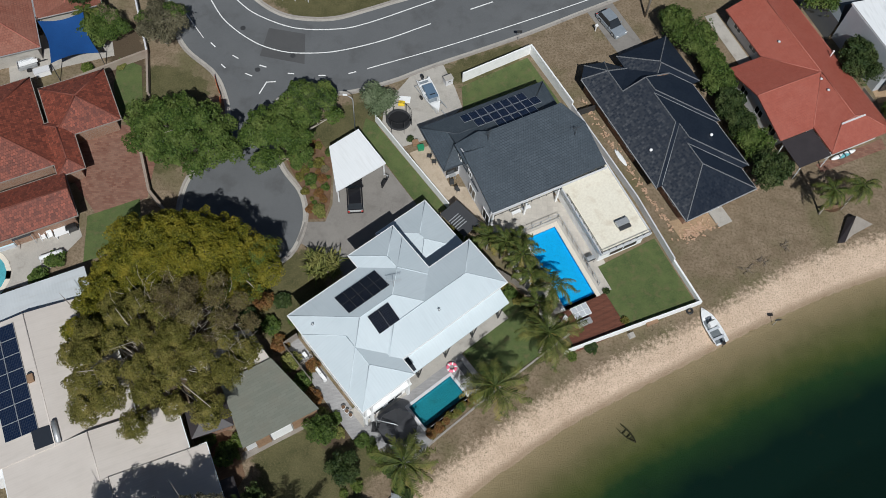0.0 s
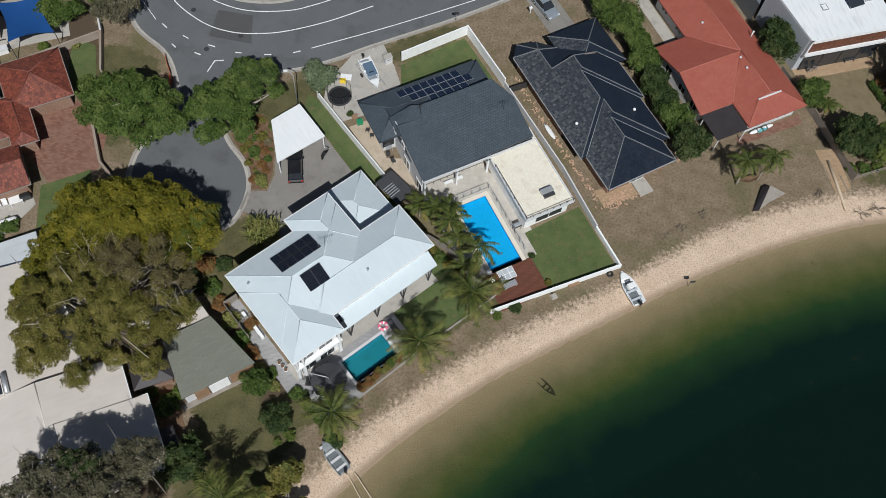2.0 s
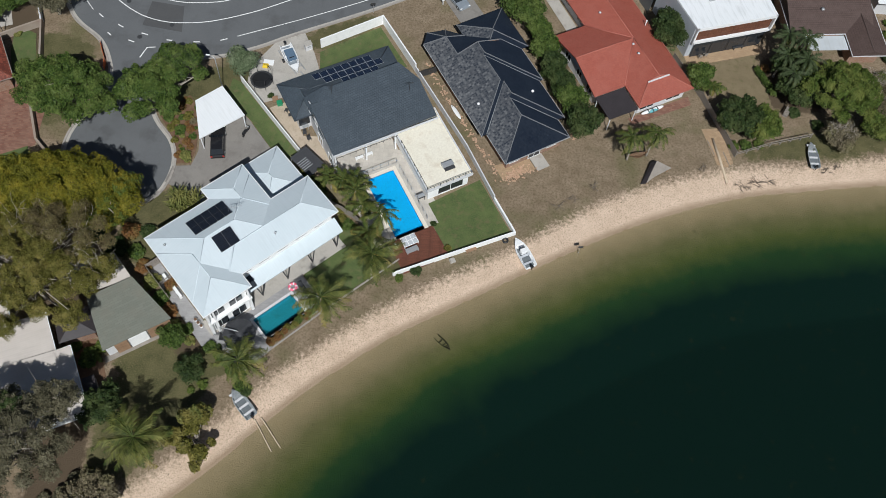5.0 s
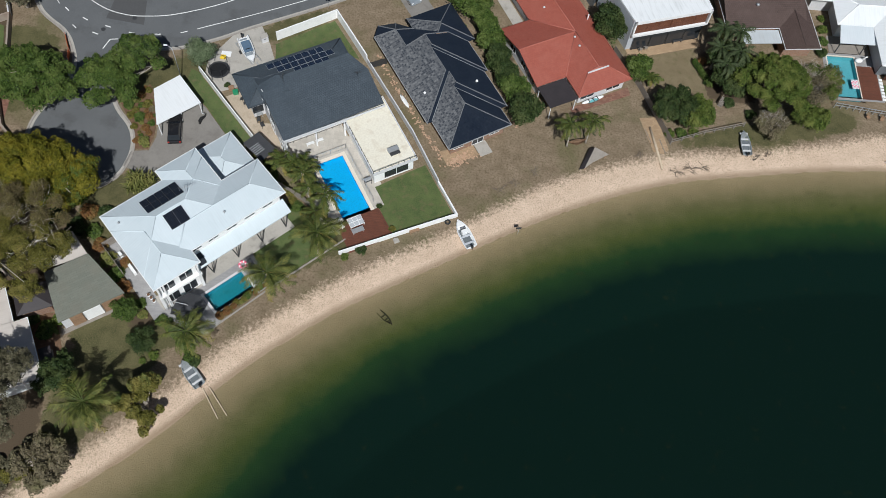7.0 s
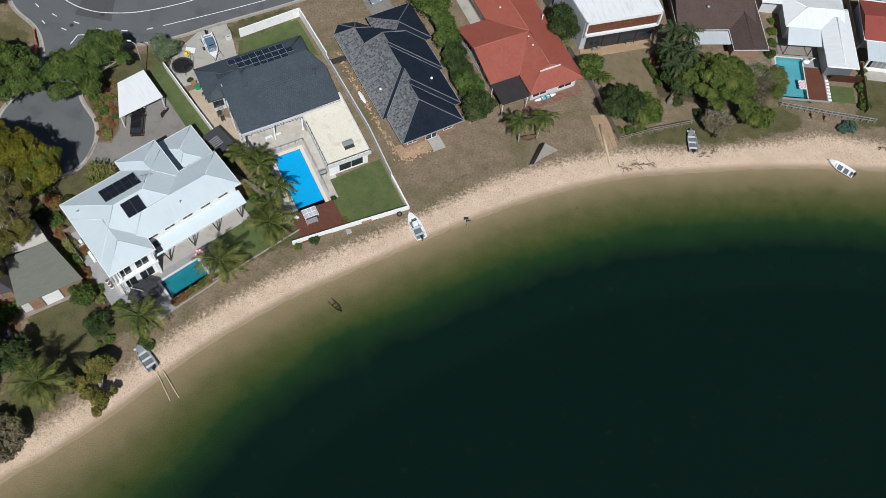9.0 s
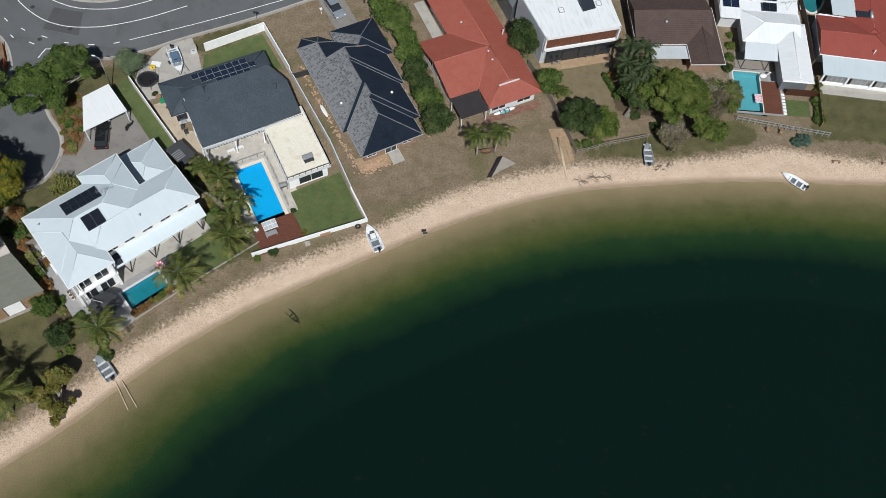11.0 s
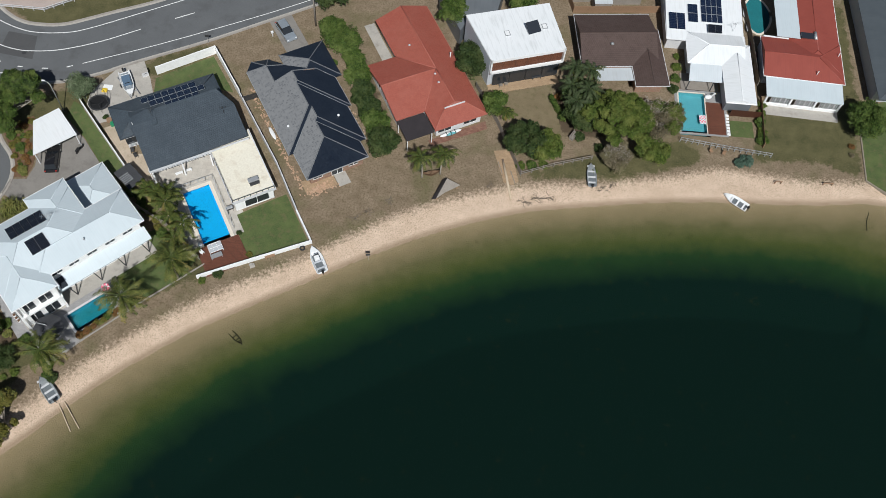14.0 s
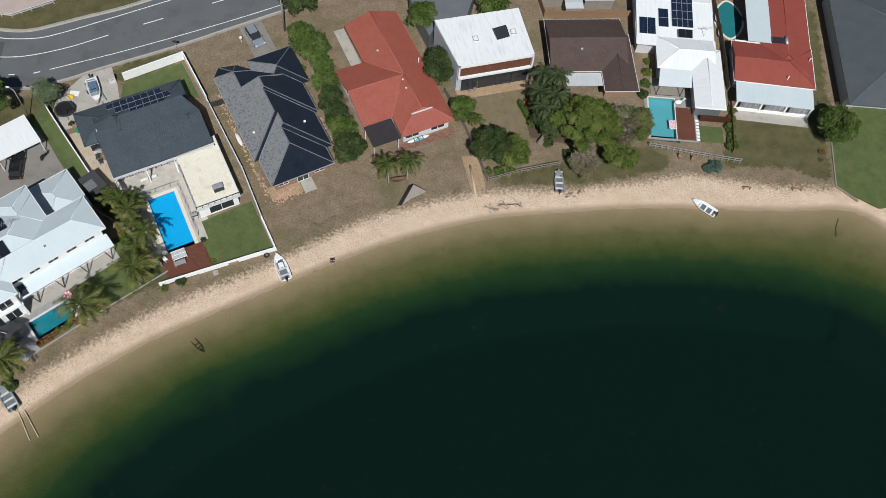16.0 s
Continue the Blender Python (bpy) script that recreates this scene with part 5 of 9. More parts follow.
# white modern house with the timber screens
mh = House(19.0, 70.5, 54.0, "modern white box house with sloping white roof and timber screens")
ROOF_M = [(46.9, 79.9), (51.4, 71.3), (62.7, 75.2), (59.8, 84.2)]
cm, sm = math.cos(radians(19)), math.sin(radians(19))
ROOF_L = [(x * cm + y * sm - 70.5, -x * sm + y * cm - 54.0) for x, y in ROOF_M]
inset = [(u * 0.95, v * 0.93 + 0.15) for u, v in ROOF_L]
part("wall", with_uv(slab(inset, 0, 6.0)), "render_grey", mh.top, "grey rendered wall")
bm = slab(ROOF_L, 6.0, 6.25)
part("roof", with_uv(bm), "streaked_white_metal", mh.top, "sloping white metal roof with dark streaks")
(a0, b0), (a1, b1) = ROOF_L[1], ROOF_L[2]
fx, fy = a1 - a0, b1 - b0
ang_f = math.degrees(math.atan2(fy, fx))
lenf = math.hypot(fx, fy)
for nm, m, rr in (("fascia", "white_plastic", [(0, lenf, -0.12, 0.0, 5.75, 6.3), (0, lenf, -0.12, 0.0, 3.1, 3.45), (0, 0.25, -0.12, 0.6, 3.1, 6.3), (lenf - 0.25, lenf, -0.12, 0.6, 3.1, 6.3), (0.05, lenf - 0.05, 0.0, 0.7, 3.1, 3.3)]),):
    ob = part(nm, boxes(*rr), m, mh.top, "white box frame round the upper storey")
    ob.matrix_local = pose(a0, b0, 0, 0, 0, ang_f)
for k in range(6):
    w = (lenf - 0.6) / 6
    ob = part("timber_screen", with_uv(boxes((0.3 + k * w + 0.02, 0.3 + (k + 1) * w - 0.02, 0.25, 0.33, 3.47, 5.73))), "timber_screen", mh.top, "sliding red-brown slatted timber screen")
    ob.matrix_local = pose(a0, b0, 0, 0, 0, ang_f)
for k in range(4):
    ob = part("glass_door", boxes((0.7 + k * 2.7, 3.3 + k * 2.7, 0.1, 0.16, 0.1, 2.7)), "glass_dark", mh.top, "dark glass sliding door")
    ob.matrix_local = pose(a0, b0, 0, 0, 0, ang_f)
paving("modern_house_patio", [(51.8, 69.9), (62.6, 73.6), (62.0, 75.6), (51.2, 72)], "sandstone_pave", "pinkish stone patio in front of glass doors", 0.06)
bm = slab([(42.4, 86.5), (46.3, 79.0), (47.4, 81.9), (51.8, 83.6), (52.8, 89)], 0, 3.6)
solid("garage", with_uv(bm), "grey_metal", "grey metal-roofed garage wing beside the white house", "garage")
for x, y in ((53.5, 77.0), (59.2, 79.2)):
    t = thing("skylight", x, y, 6.25, 19, "small square clear skylight on white metal roof", "skylight", "square skylights")
    part("frame", boxes((-0.42, 0.42, -0.5, -0.4, 0, 0.12), (-0.42, 0.42, 0.4, 0.5, 0, 0.12), (-0.42, -0.32, -0.4, 0.4, 0, 0.12), (0.32, 0.42, -0.4, 0.4, 0, 0.12)), "galv", t)
    part("pane", boxes((-0.32, 0.32, -0.4, 0.4, 0, 0.08)), "white_plastic", t)
wt = thing("solar_water_heater", 57.4, 78.3, 6.3, 19, "black tilted solar water collector on white roof", "water heater")
ob = part("collector", boxes((-1.05, 1.05, -0.95, 0.95, -0.05, 0.05)), "solar_black", wt)
ob.matrix_local = pose(0, 0, 0.55, 25, 0, 8)
for sx in (-0.9, 0.9):
    bm = bmesh.new()
    tube(bm, [(sx, 0.85, 0.0), (sx, 0.80, 0.95)], 0.03, 6)
    tube(bm, [(sx, -0.8, 0.0), (sx, -0.8, 0.2)], 0.03, 6)
    part("leg", bm, "galv", wt)

# brown tiled house
br = House(8.0, 82.0, 71.0, "house with dull brown concrete tile roof")
br.walls([(76.2, 87.2, 65.8, 75.2, 0, 2.6), (84.0, 88.2, 62.2, 70, 0, 2.6)], "brick_wall")
br.roof([(75.6, 87.9, 65.2, 75.8, 2.6, 0.34, "gg"), (83.6, 88.9, 61.2, 72.5, 2.6, 0.34, "gg")], "tile_brown", "weathered brown concrete tile roof", "tile_brown", r=0.08, gutter="render_pale")
part("patio_roof", with_uv(boxes((*br.loc(77.8, 83.5, 62.6, 65.1), 2.35, 2.45))), "pale_metal", br.top, "pale corrugated patio roof")
vent(*br.world(80.6, 68.6), 3.9, "square pale roof vent", 0.2, 0.16, "galv")
vent(*br.world(86.6, 70.0), 3.6, "square pale roof vent", 0.2, 0.16, "galv")

# long white house with the aqua pool
w2 = House(1.5, 88.0, 77.0, "long white house with bright white metal roof")
WA = 0.34
w2.walls([(81.8, 93.4, 81.0, 97, 0, 2.9), (85.1, 90.5, 76.0, 82, 0, 2.9), (90.4, 94.2, 69.2, 82, 0, 2.9)], "render_pale")
w2.roof([(81.4, 93.9, 80.2, 98.0, 2.9, 0.10, "ggu"), (84.5, 93.6, 75.6, 82.2, 2.95, 0.28, "hgu"), (89.95, 94.65, 68.3, 80.0, 2.95, 0.30, "gh")], "pure_white_metal", "bright white metal roof", "pure_white_metal", r=0.06)
bm = bmesh.new()
lean = [bm.verts.new((u - w2.uc, v - w2.vc, z)) for u, v, z in ((84.55, 72.4, 2.62), (90.5, 72.5, 2.62), (90.3, 75.58, 3.08), (84.9, 75.58, 3.08))]
low = [bm.verts.new(p.co - Vector((0, 0, 0.12))) for p in lean]
bm.faces.new(lean)
bm.faces.new(low[::-1])
for i in range(4):
    bm.faces.new((low[i], low[(i + 1) % 4], lean[(i + 1) % 4], lean[i]))
part("verandah_roof", with_uv(bm), "shaded_white_metal", w2.top, "white verandah roof in front of the hip")
for u in (84.8, 88.6):
    part("verandah_post", boxes((*w2.loc(u - 0.06, u + 0.06, 72.6, 72.72), 0, 2.55)), "dark_metal", w2.top)
w2.gable([(90.15, 68.75, 3.0), (94.45, 68.75, 3.0), (92.3, 68.75, 3.65)], "grey_metal")
part("gable_front", with_uv(boxes((*w2.loc(90.3, 94.3, 69.0, 69.15), 0.2, 2.95))), "grey_metal", w2.top, "dark grey cladding under the gable")
part("terrace_wall", boxes((*w2.loc(84.0, 90.0, 72.7, 75.9), 0.03, 0.10)), "timber_grey", w2.top, "grey timber terrace boards")
solar_array(w2, "-v", (87.1, 83.9), 4, 4, 2.9, 0.10, 80.2, 0.84, 1.55, "solar_blue", "dark blue solar panels on white metal roof")
solar_array(w2, "-v", (81.8, 82.1), 2, 1, 2.9, 0.10, 80.2, 1.3, 3.2, "solar_blue", "pair of dark blue solar panels on white metal roof")
solar_array(w2, "-v", (84.95, 83.7), 1, 2, 2.9, 0.10, 80.2, 1.6, 1.75, "solar_blue", "dark blue solar panels on white metal roof")
solar_array(w2, "-v", (88.0, 81.6), 2, 1, 2.9, 0.2, 79, 1.1, 1.5, "solar_black", "black solar water collector on white roof")
antenna(*w2.world(92.2, 82.6), 3.4, 10)
paved_round(w2, ((82.9, 83.55, 64, 72.6), (87.6, 91, 64, 72.6), (83.55, 87.6, 72, 72.6), (83.55, 87.6, 64, 64.5)), "grey_pave", "grey paved terrace round the aqua pool")
paving("pool_deck", [w2.world(*p) for p in ((87.75, 64.3), (90.6, 64.3), (90.6, 70.4), (87.75, 70.4))], "deck", "dark red-brown timber deck beside aqua pool", 0.10, "deck")
paving("small_lawn", [w2.world(*p) for p in ((91.3, 64.2), (94.9, 64.2), (94.9, 67.2), (91.3, 67.2))], "lawn", "small square of green lawn", 0.06, "lawn")
for k in range(7):
    solid("stepping_stone", boxes((90.75, 91.25, 0, 0.42, 0.0, 0.08)), "render_white", "white square stepping stone", "stepping stone", "stepping stones").matrix_world = pose(*w2.world(0, 64.3 + 0.6 * k), 0, 0, 0, 1.5)

# red metal roofed house with white patio roof
rw = House(-1.0, 100.0, 84.0, "house with red metal roof and white patio roof")
rw.walls([(93.7, 105.0, 79.5, 87.0, 0, 2.9), (98.6, 105.0, 86, 100, 0, 2.9)], "render_white")
rw.roof([(93.2, 106.0, 78.5, 86.6, 2.8, 0.26, "ghu"), (97.8, 105.9, 80.0, 101, 2.8, 0.26, "hh")], "roof_red", "dull red metal roof", "roof_red", r=0.06)
bm = bmesh.new()
q = [bm.verts.new((u - 100.0, v - 84.0, z)) for u, v, z in ((93.5, 74.8, 2.55), (105.6, 74.8, 2.55), (105.6, 79.0, 2.95), (93.5, 79.0, 2.95))]
lo = [bm.verts.new(p.co - Vector((0, 0, 0.1))) for p in q]
bm.faces.new(q)
bm.faces.new(lo[::-1])
for i in range(4):
    bm.faces.new((lo[i], lo[(i + 1) % 4], q[(i + 1) % 4], q[i]))
part("patio_roof", with_uv(bm), "white_metal", rw.top, "white corrugated patio roof")
part("carport_roof", with_uv(boxes((*rw.loc(95.6, 99.4, 86.4, 97), 3.55, 3.65))), "white_metal", rw.top, "pale corrugated roof beside the green pool")
for k in range(4):
    u = 93.8 + k * 3.87
    part("patio_post", boxes((*rw.loc(u - 0.14, u + 0.14, 75.0, 75.28), 0, 2.5)), "white_plastic", rw.top)
for k in range(3):
    for j in range(4):
        rw.window("-v", 94.45 + k * 3.87 + 0.52 + j * 0.78, 75.3, 0.5, 0.7, 1.9)
part("patio_sill", boxes((*rw.loc(93.8, 105.4, 75.02, 75.3), 0, 0.5)), "render_white", rw.top, "low white patio wall")
paving("patio_path", [rw.world(*p) for p in ((93.3, 73.2), (105.6, 73.2), (105.6, 75.1), (93.3, 75.1))], "concrete", "concrete path in front of the patio", 0.05)
hw = thing("solar_water_heater", *rw.world(100.6, 86.9), 3.95, -1, "dark solar collector with tank on red roof", "water heater")
part("collector", boxes((-1.2, 0.9, -0.6, 0.6, -0.02, 0.06)), "solar_black", hw)
bm = bmesh.new()
tube(bm, [(1.05, -0.75, 0.15), (1.05, 0.75, 0.15)], 0.24, 12)
part("tank", bm, "galv", hw, smooth=True)
vent(*rw.world(101.5, 79.6), 3.0, "white flue pipe on red roof", 1.0, 0.06, "white_plastic")
vent(*rw.world(105.4, 84.0), 3.0, "white flue pipe on red roof", 0.8, 0.06, "white_plastic")

# grey roofed house at the far end
fg = House(1.6, 123.0, 84.0, "large house with charcoal metal roof")
fg.walls([(114.7, 133, 73.2, 95, 0, 3.2)], "render_grey")
fg.roof([(114.3, 134, 70.9, 96, 3.2, 0.24, "hh")], "charcoal_metal", "charcoal ribbed metal roof", "charcoal_metal", r=0.06, gutter="charcoal_metal")

# sheds behind the brown house
for x, y, w, d, tn, m, lb in ((66.5, 93.2, 6.0, 4.0, 8, "pale_metal", "grey corrugated shed roof among fences"), (73.2, 93.6, 5.0, 4.2, 8, "pale_metal", "pale corrugated garden shed"), (69.2, 90.4, 3.0, 2.4, 8, "pale_metal", "small pale corrugated lean-to")):
    t = thing("garden_shed", x, y, 0, tn, lb, "shed", "backyard sheds")
    part("wall", boxes((-w / 2 + 0.1, w / 2 - 0.1, -d / 2 + 0.1, d / 2 - 0.1, 0, 2.1)), "timber_grey", t)
    bm = bmesh.new()
    roof_block(bm, -w / 2, w / 2, -d / 2, d / 2, 2.1, 0.12, "gg", 0.06)
    part("roof", with_uv(bm), m, t)

# terracotta roofed houses by the street
tc = House(29.0, -14.0, 72.0, "brick house with mottled terracotta tile roof")
T0 = 0.44


def uv29(x, y):
    c, s = math.cos(radians(29)), math.sin(radians(29))
    return x * c + y * s, -x * s + y * c


tc.uc, tc.vc = uv29(-47, 52)
tc.top.matrix_world = pose(-47, 52, 0, 0, 0, 29)
tc.walls([(-26.0, -14.9, 64.4, 75.9, 0, 2.6), (-13.2, -6.8, 67.5, 73.9, 0, 2.6), (-14.0, -12.1, 62.7, 68.0, 0, 2.6), (-30.0, -14.3, 57.2, 61.9, 0, 2.6)], "brick_wall")
tc.roof([(-27.0, -14.3, 63.8, 76.5, 2.6, T0, "hh"), (-13.75, -6.2, 66.9, 74.5, 2.6, T0, "hh"), (-14.5, -11.5, 62.1, 69.5, 2.6, T0, "hh"), (-31.0, -13.75, 56.6, 62.5, 2.6, T0, "ggu")],
        "tile_terracotta", "mottled terracotta tile roof", "cap_terracotta", r=0.09, gutter="timber_grey")
oh = House(24.0, -30.0, 90.0, "house with faded orange tile roof")
oh.uc, oh.vc = -50 * math.cos(radians(24)) + 70 * math.sin(radians(24)), 50 * math.sin(radians(24)) + 70 * math.cos(radians(24))
oh.top.matrix_world = pose(-50, 70, 0, 0, 0, 24)
oh.walls([(oh.uc - 9, oh.uc - 2.4, oh.vc - 4.8, oh.vc + 8, 0, 2.6), (oh.uc - 1.6, oh.uc + 5, oh.vc - 0.2, oh.vc + 8, 0, 2.6)], "concrete")
oh.roof([(oh.uc - 10, oh.uc - 1.9, oh.vc - 5.3, oh.vc + 9, 2.6, 0.4, "hh"), (oh.uc - 1.7, oh.uc + 6, oh.vc - 0.9, oh.vc + 9, 2.6, 0.4, "gg")], "tile_orange", "faded orange tile roof", "cap_red", r=0.07, gutter="galv")

# long cream metal roof beside the big tree
ch = House(-62.0, 0.0, 0.0, "long low house with cream ribbed metal roof")
ch.top.matrix_world = pose(-34, 24, 0, 0, 0, -62)
cu, cv = (-34) * math.cos(radians(-62)) + 24 * math.sin(radians(-62)), 34 * math.sin(radians(-62)) + 24 * math.cos(radians(-62))
ch.uc, ch.vc = cu, cv
ch.walls([(cu - 9.0, cu + 5.8, cv - 10, cv + 3.6, 0, 2.8), (cu + 5.2, cu + 10.4, cv - 8, cv + 7.4, 0, 2.8), (cu + 10.4, cu + 17.3, cv - 8, cv + 9.0, 0, 2.8)], "render_white")
ch.roof([(cu - 9.5, cu + 5.0, cv - 11, cv + 4.2, 2.75, 0.12, "ggu"), (cu + 4.9, cu + 9.9, cv - 8.6, cv + 8.0, 2.95, 0.12, "ggu"), (cu + 9.9, cu + 17.9, cv - 8.6, cv + 9.6, 2.95, 0.12, "ggu")], "cream_metal", "cream ribbed metal roof with lichen stains", "cream_metal", r=0.06)
part("side_roof", with_uv(boxes((-13.2, -9.6, -12, 3.2, 2.3, 2.44))), "pale_metal", ch.top, "paler lower metal roof")

# mossy shingled cottage
def tilted(poly, zs, t):
    bm = bmesh.new()
    hi = [bm.verts.new((*p, z)) for p, z in zip(poly, zs)]
    lo = [bm.verts.new((*p, z - t)) for p, z in zip(poly, zs)]
    bm.faces.new(hi)
    bm.faces.new(lo[::-1])
    for i in range(len(poly)):
        j = (i + 1) % len(poly)
        bm.faces.new((lo[i], lo[j], hi[j], hi[i]))
    bmesh.ops.recalc_face_normals(bm, faces=bm.faces)
    return bm


cot = thing("cottage", -16.3, 24.6, 0, 0, "small cottage with mossy green shingle roof and ochre wall", "house")
QC = [(-20.7 + 16.3, 25.8 - 24.6), (-17.4 + 16.3, 19.7 - 24.6), (-10.7 + 16.3, 24.3 - 24.6), (-16.2 + 16.3, 28.9 - 24.6)]
part("wall", with_uv(slab([(x * 0.93, y * 0.93) for x, y in QC], 0, 2.45)), "render_pale", cot)
part("roof", with_uv(tilted(QC, (2.9, 2.6, 2.6, 2.9), 0.18)), "shingle_green", cot, "mossy green-grey shingle roof")
QA, QB = QC[1], QC[2]
fx, fy = QB[0] - QA[0], QB[1] - QA[1]
for k, (a, b, m) in enumerate(((0.16, 0.34, "timber"), (0.36, 0.62, "render_white"), (0.64, 0.97, "timber"))):
    ob = part("wall_panel", boxes((a * math.hypot(fx, fy), b * math.hypot(fx, fy), -0.04, 0.35, 0.1, 2.4)), m, cot, ("ochre panelled wall", "white roller door", "ochre panelled wall")[k])
    ob.matrix_local = pose(QA[0], QA[1], 0, 0, 0, math.degrees(math.atan2(fy, fx)))
paving("cottage_path", [(-17.6, 19.1), (-10.5, 23.9), (-10.7, 24.5), (-17.9, 19.8)], "timber_grey", "narrow grey path along the cottage wall", 0.05)
hut = thing("garden_hut", -21.4, 22.7, 0, 25, "small dark-roofed garden hut with brick base", "hut")
part("wall", with_uv(boxes((-1.7, 1.7, -1.4, 1.4, 0, 2.1))), "brick_wall", hut)
bm = bmesh.new()
roof_block(bm, -2.1, 2.1, -1.8, 1.8, 2.1, 0.35, "hh", 0.08)
part("roof", with_uv(bm), "dark_sheet", hut)
bm = tilted([(-19.0, 31.9), (-16.3, 28.9), (-20.9, 26.5), (-24.6, 27.4), (-23.4, 30.2)], (2.55,) * 5, 0.15)
solid("rear_roof", with_uv(bm), "cream_metal", "cream metal roof edge under the big tree", "roof", kind="structure")
solar_array(ch, "-v", (cu - 8.9, cv - 7.75), 7, 2, 2.75, 0.12, cv - 11, 1.65, 1.6, "solar_blue", "two long rows of blue solar panels on cream roof")
sw = thing("solar_water_heater", *ch.world(cu + 3.75, cv - 4.0), 3.76, -62, "black solar water collector with tank on cream roof", "water heater")
part("collector", boxes((-0.95, 0.95, -1.2, 0.75, -0.02, 0.08)), "solar_black", sw)
bm = bmesh.new()
tube(bm, [(-1.1, 1.0, 0.22), (1.1, 1.0, 0.22)], 0.26, 12)
part("tank", bm, "galv", sw, smooth=True)
bx = thing("roof_box", *ch.world(cu - 2.4, cv - 4.1), 3.62, -62, "small brown evaporative cooler box on cream roof", "roof box")
part("body", boxes((-0.4, 0.4, -0.3, 0.3, -0.1, 0.5, 0.04)), "timber", bx)
part("cowl", boxes((-0.6, -0.42, -0.2, 0.2, 0, 0.4)), "dark_metal", bx)


# ---- pools ----
def pool(name, poly, liner, rim, label, rim_w=0.35, depth=0.75, rim_z=0.09, flat=False):
    """A sunk basin with its coping and water."""
    n = len(poly)
    cx, cy = sum(p[0] for p in poly) / n, sum(p[1] for p in poly) / n
    top = thing(name, cx, cy, 0, 0, label, "swimming pool")
    loc = [(x - cx, y - cy) for x, y in poly]
    if flat:
        part("basin", slab(loc, 0.0, 0.062), liner, top, "coloured pool lining")
        level = 0.066
    else:
        bm = slab(loc, -depth - 0.1, -depth)
        ribbon([*loc, loc[0], loc[1]], 0.0, 0.12, -depth, 0.0, bm)
        part("basin", bm, liner, top, "coloured pool lining")
        level = -0.06
    ring = bmesh.new()
    ribbon([*loc, loc[0], loc[1]], 0.0, rim_w, -0.05, rim_z, ring)
    part("coping", ring, rim, top, "pale stone coping")
    bm = bmesh.new()
    bm.faces.new([bm.verts.new((x, y, level)) for x, y in loc])
    part("water", bm, "pool_water", top, "clear still water")
    return top


pool("blue_pool", GP, "pool_blue", "coping", "bright blue rectangular pool with stone coping", 0.5, 0.38)
pool("teal_pool", WP, "pool_teal", "render_pale", "deep teal rectangular pool with grey paving", 0.3)
pool("aqua_pool", AP, "pool_aqua", "coping", "pale aqua rectangular pool", 0.2)
NP = [(-49.6 + 3.4 * math.cos(a), 35.8 + 3.0 * math.sin(a)) for a in (2 * math.pi * k / 20 for k in range(20))]
pool("round_pool", NP, "pool_aqua", "coping", "rounded aqua pool in a concrete yard", 0.5, flat=True)
KP = [(95.6 + 1.9 * math.cos(a) * (1 + 0.18 * math.cos(2 * a)), 92.2 + 4.0 * math.sin(a)) for a in (2 * math.pi * k / 22 for k in range(22))]
pool("green_pool", KP, "pool_green", "coping", "curved green-blue pool with hose lying in it", 0.35, flat=True)

# ---- paving, lawns, walls ----
paved_round(gh, ((28.6, 31.4, 26, 40.3), (35.25, 37.2, 26, 40.3), (31.4, 35.25, 35.4, 40.3), (31.4, 35.25, 26, 26.35), (28.6, 30, 25, 26), (37.2, 38.2, 29, 37.9)), "stone_pave", "cream stone pool terrace")
paving("timber_deck", [gh.world(*p) for p in ((30.2, 21.3), (36.4, 21.2), (36.3, 25.9), (30.3, 25.9))], "deck", "red-brown stained timber deck", 0.10, "deck")
paving("front_lawn", [gh.world(*p) for p in ((36.4, 21.1), (44.8, 20.9), (44.8, 29.4), (37.22, 29.0), (37.22, 25.98), (36.4, 25.98))], "lawn", "watered green lawn behind a white wall", 0.05, "lawn")
paving("side_court", [gh.world(*p) for p in ((25.4, 42.0), (28.8, 36.9), (28.8, 44), (26.8, 45), (26.8, 51), (24.4, 51.0))], "sand_pave", "sandy paved side court", 0.03)
paving("rear_drive", [(-8.6, 62.6), (-6.0, 67.2), (-2.2, 69.6), (-0.4, 66.2), (0.7, 63.4), (-3.3, 58.3), (-6.0, 57.0), (-8.6, 60.2)], "concrete", "pale concrete driveway", 0.05)
paving("rear_lawn", [(0.4, 66.4), (8.2, 71.8), (12.6, 65.2), (9.6, 65.6), (1.0, 61.6)], "lawn", "patchy green lawn inside white wall", 0.04, "lawn")
paving("side_lawn", [(-10.6, 60.6), (-9.4, 60.0), (0.0, 49.4), (-2.6, 47.8), (-3.5, 49.7), (-7.2, 54.2), (-10.9, 57.6)], "lawn", "narrow green side lawn", 0.04, "lawn")
paving("carport_drive", [(-16.2, 43.6), (-15.7, 46.0), (-13.4, 46.3), (-12.9, 48.6), (-13.5, 54.4), (-10.8, 57.2), (-7.2, 54.0), (-3.5, 49.6), (-2.3, 47.4), (-9.5, 38.8), (-12.2, 41.6)], "drive", "grey-brown pebbled concrete drive", 0.045)
paving("garden_bed", [(-19.0, 53.6), (-15.7, 57.2), (-13.7, 54.4), (-13.2, 48.6), (-13.6, 46.6), (-15.4, 46.4), (-15.6, 48.2), (-16.9, 50.6)], "mulch", "bark mulch garden bed", 0.06, "garden bed")
paving("silver_car_drive", [(15.4, 80.2), (18.6, 82.2), (23.4, 74.6), (20.4, 72.4)], "drive", "cracked concrete driveway strip", 0.04)
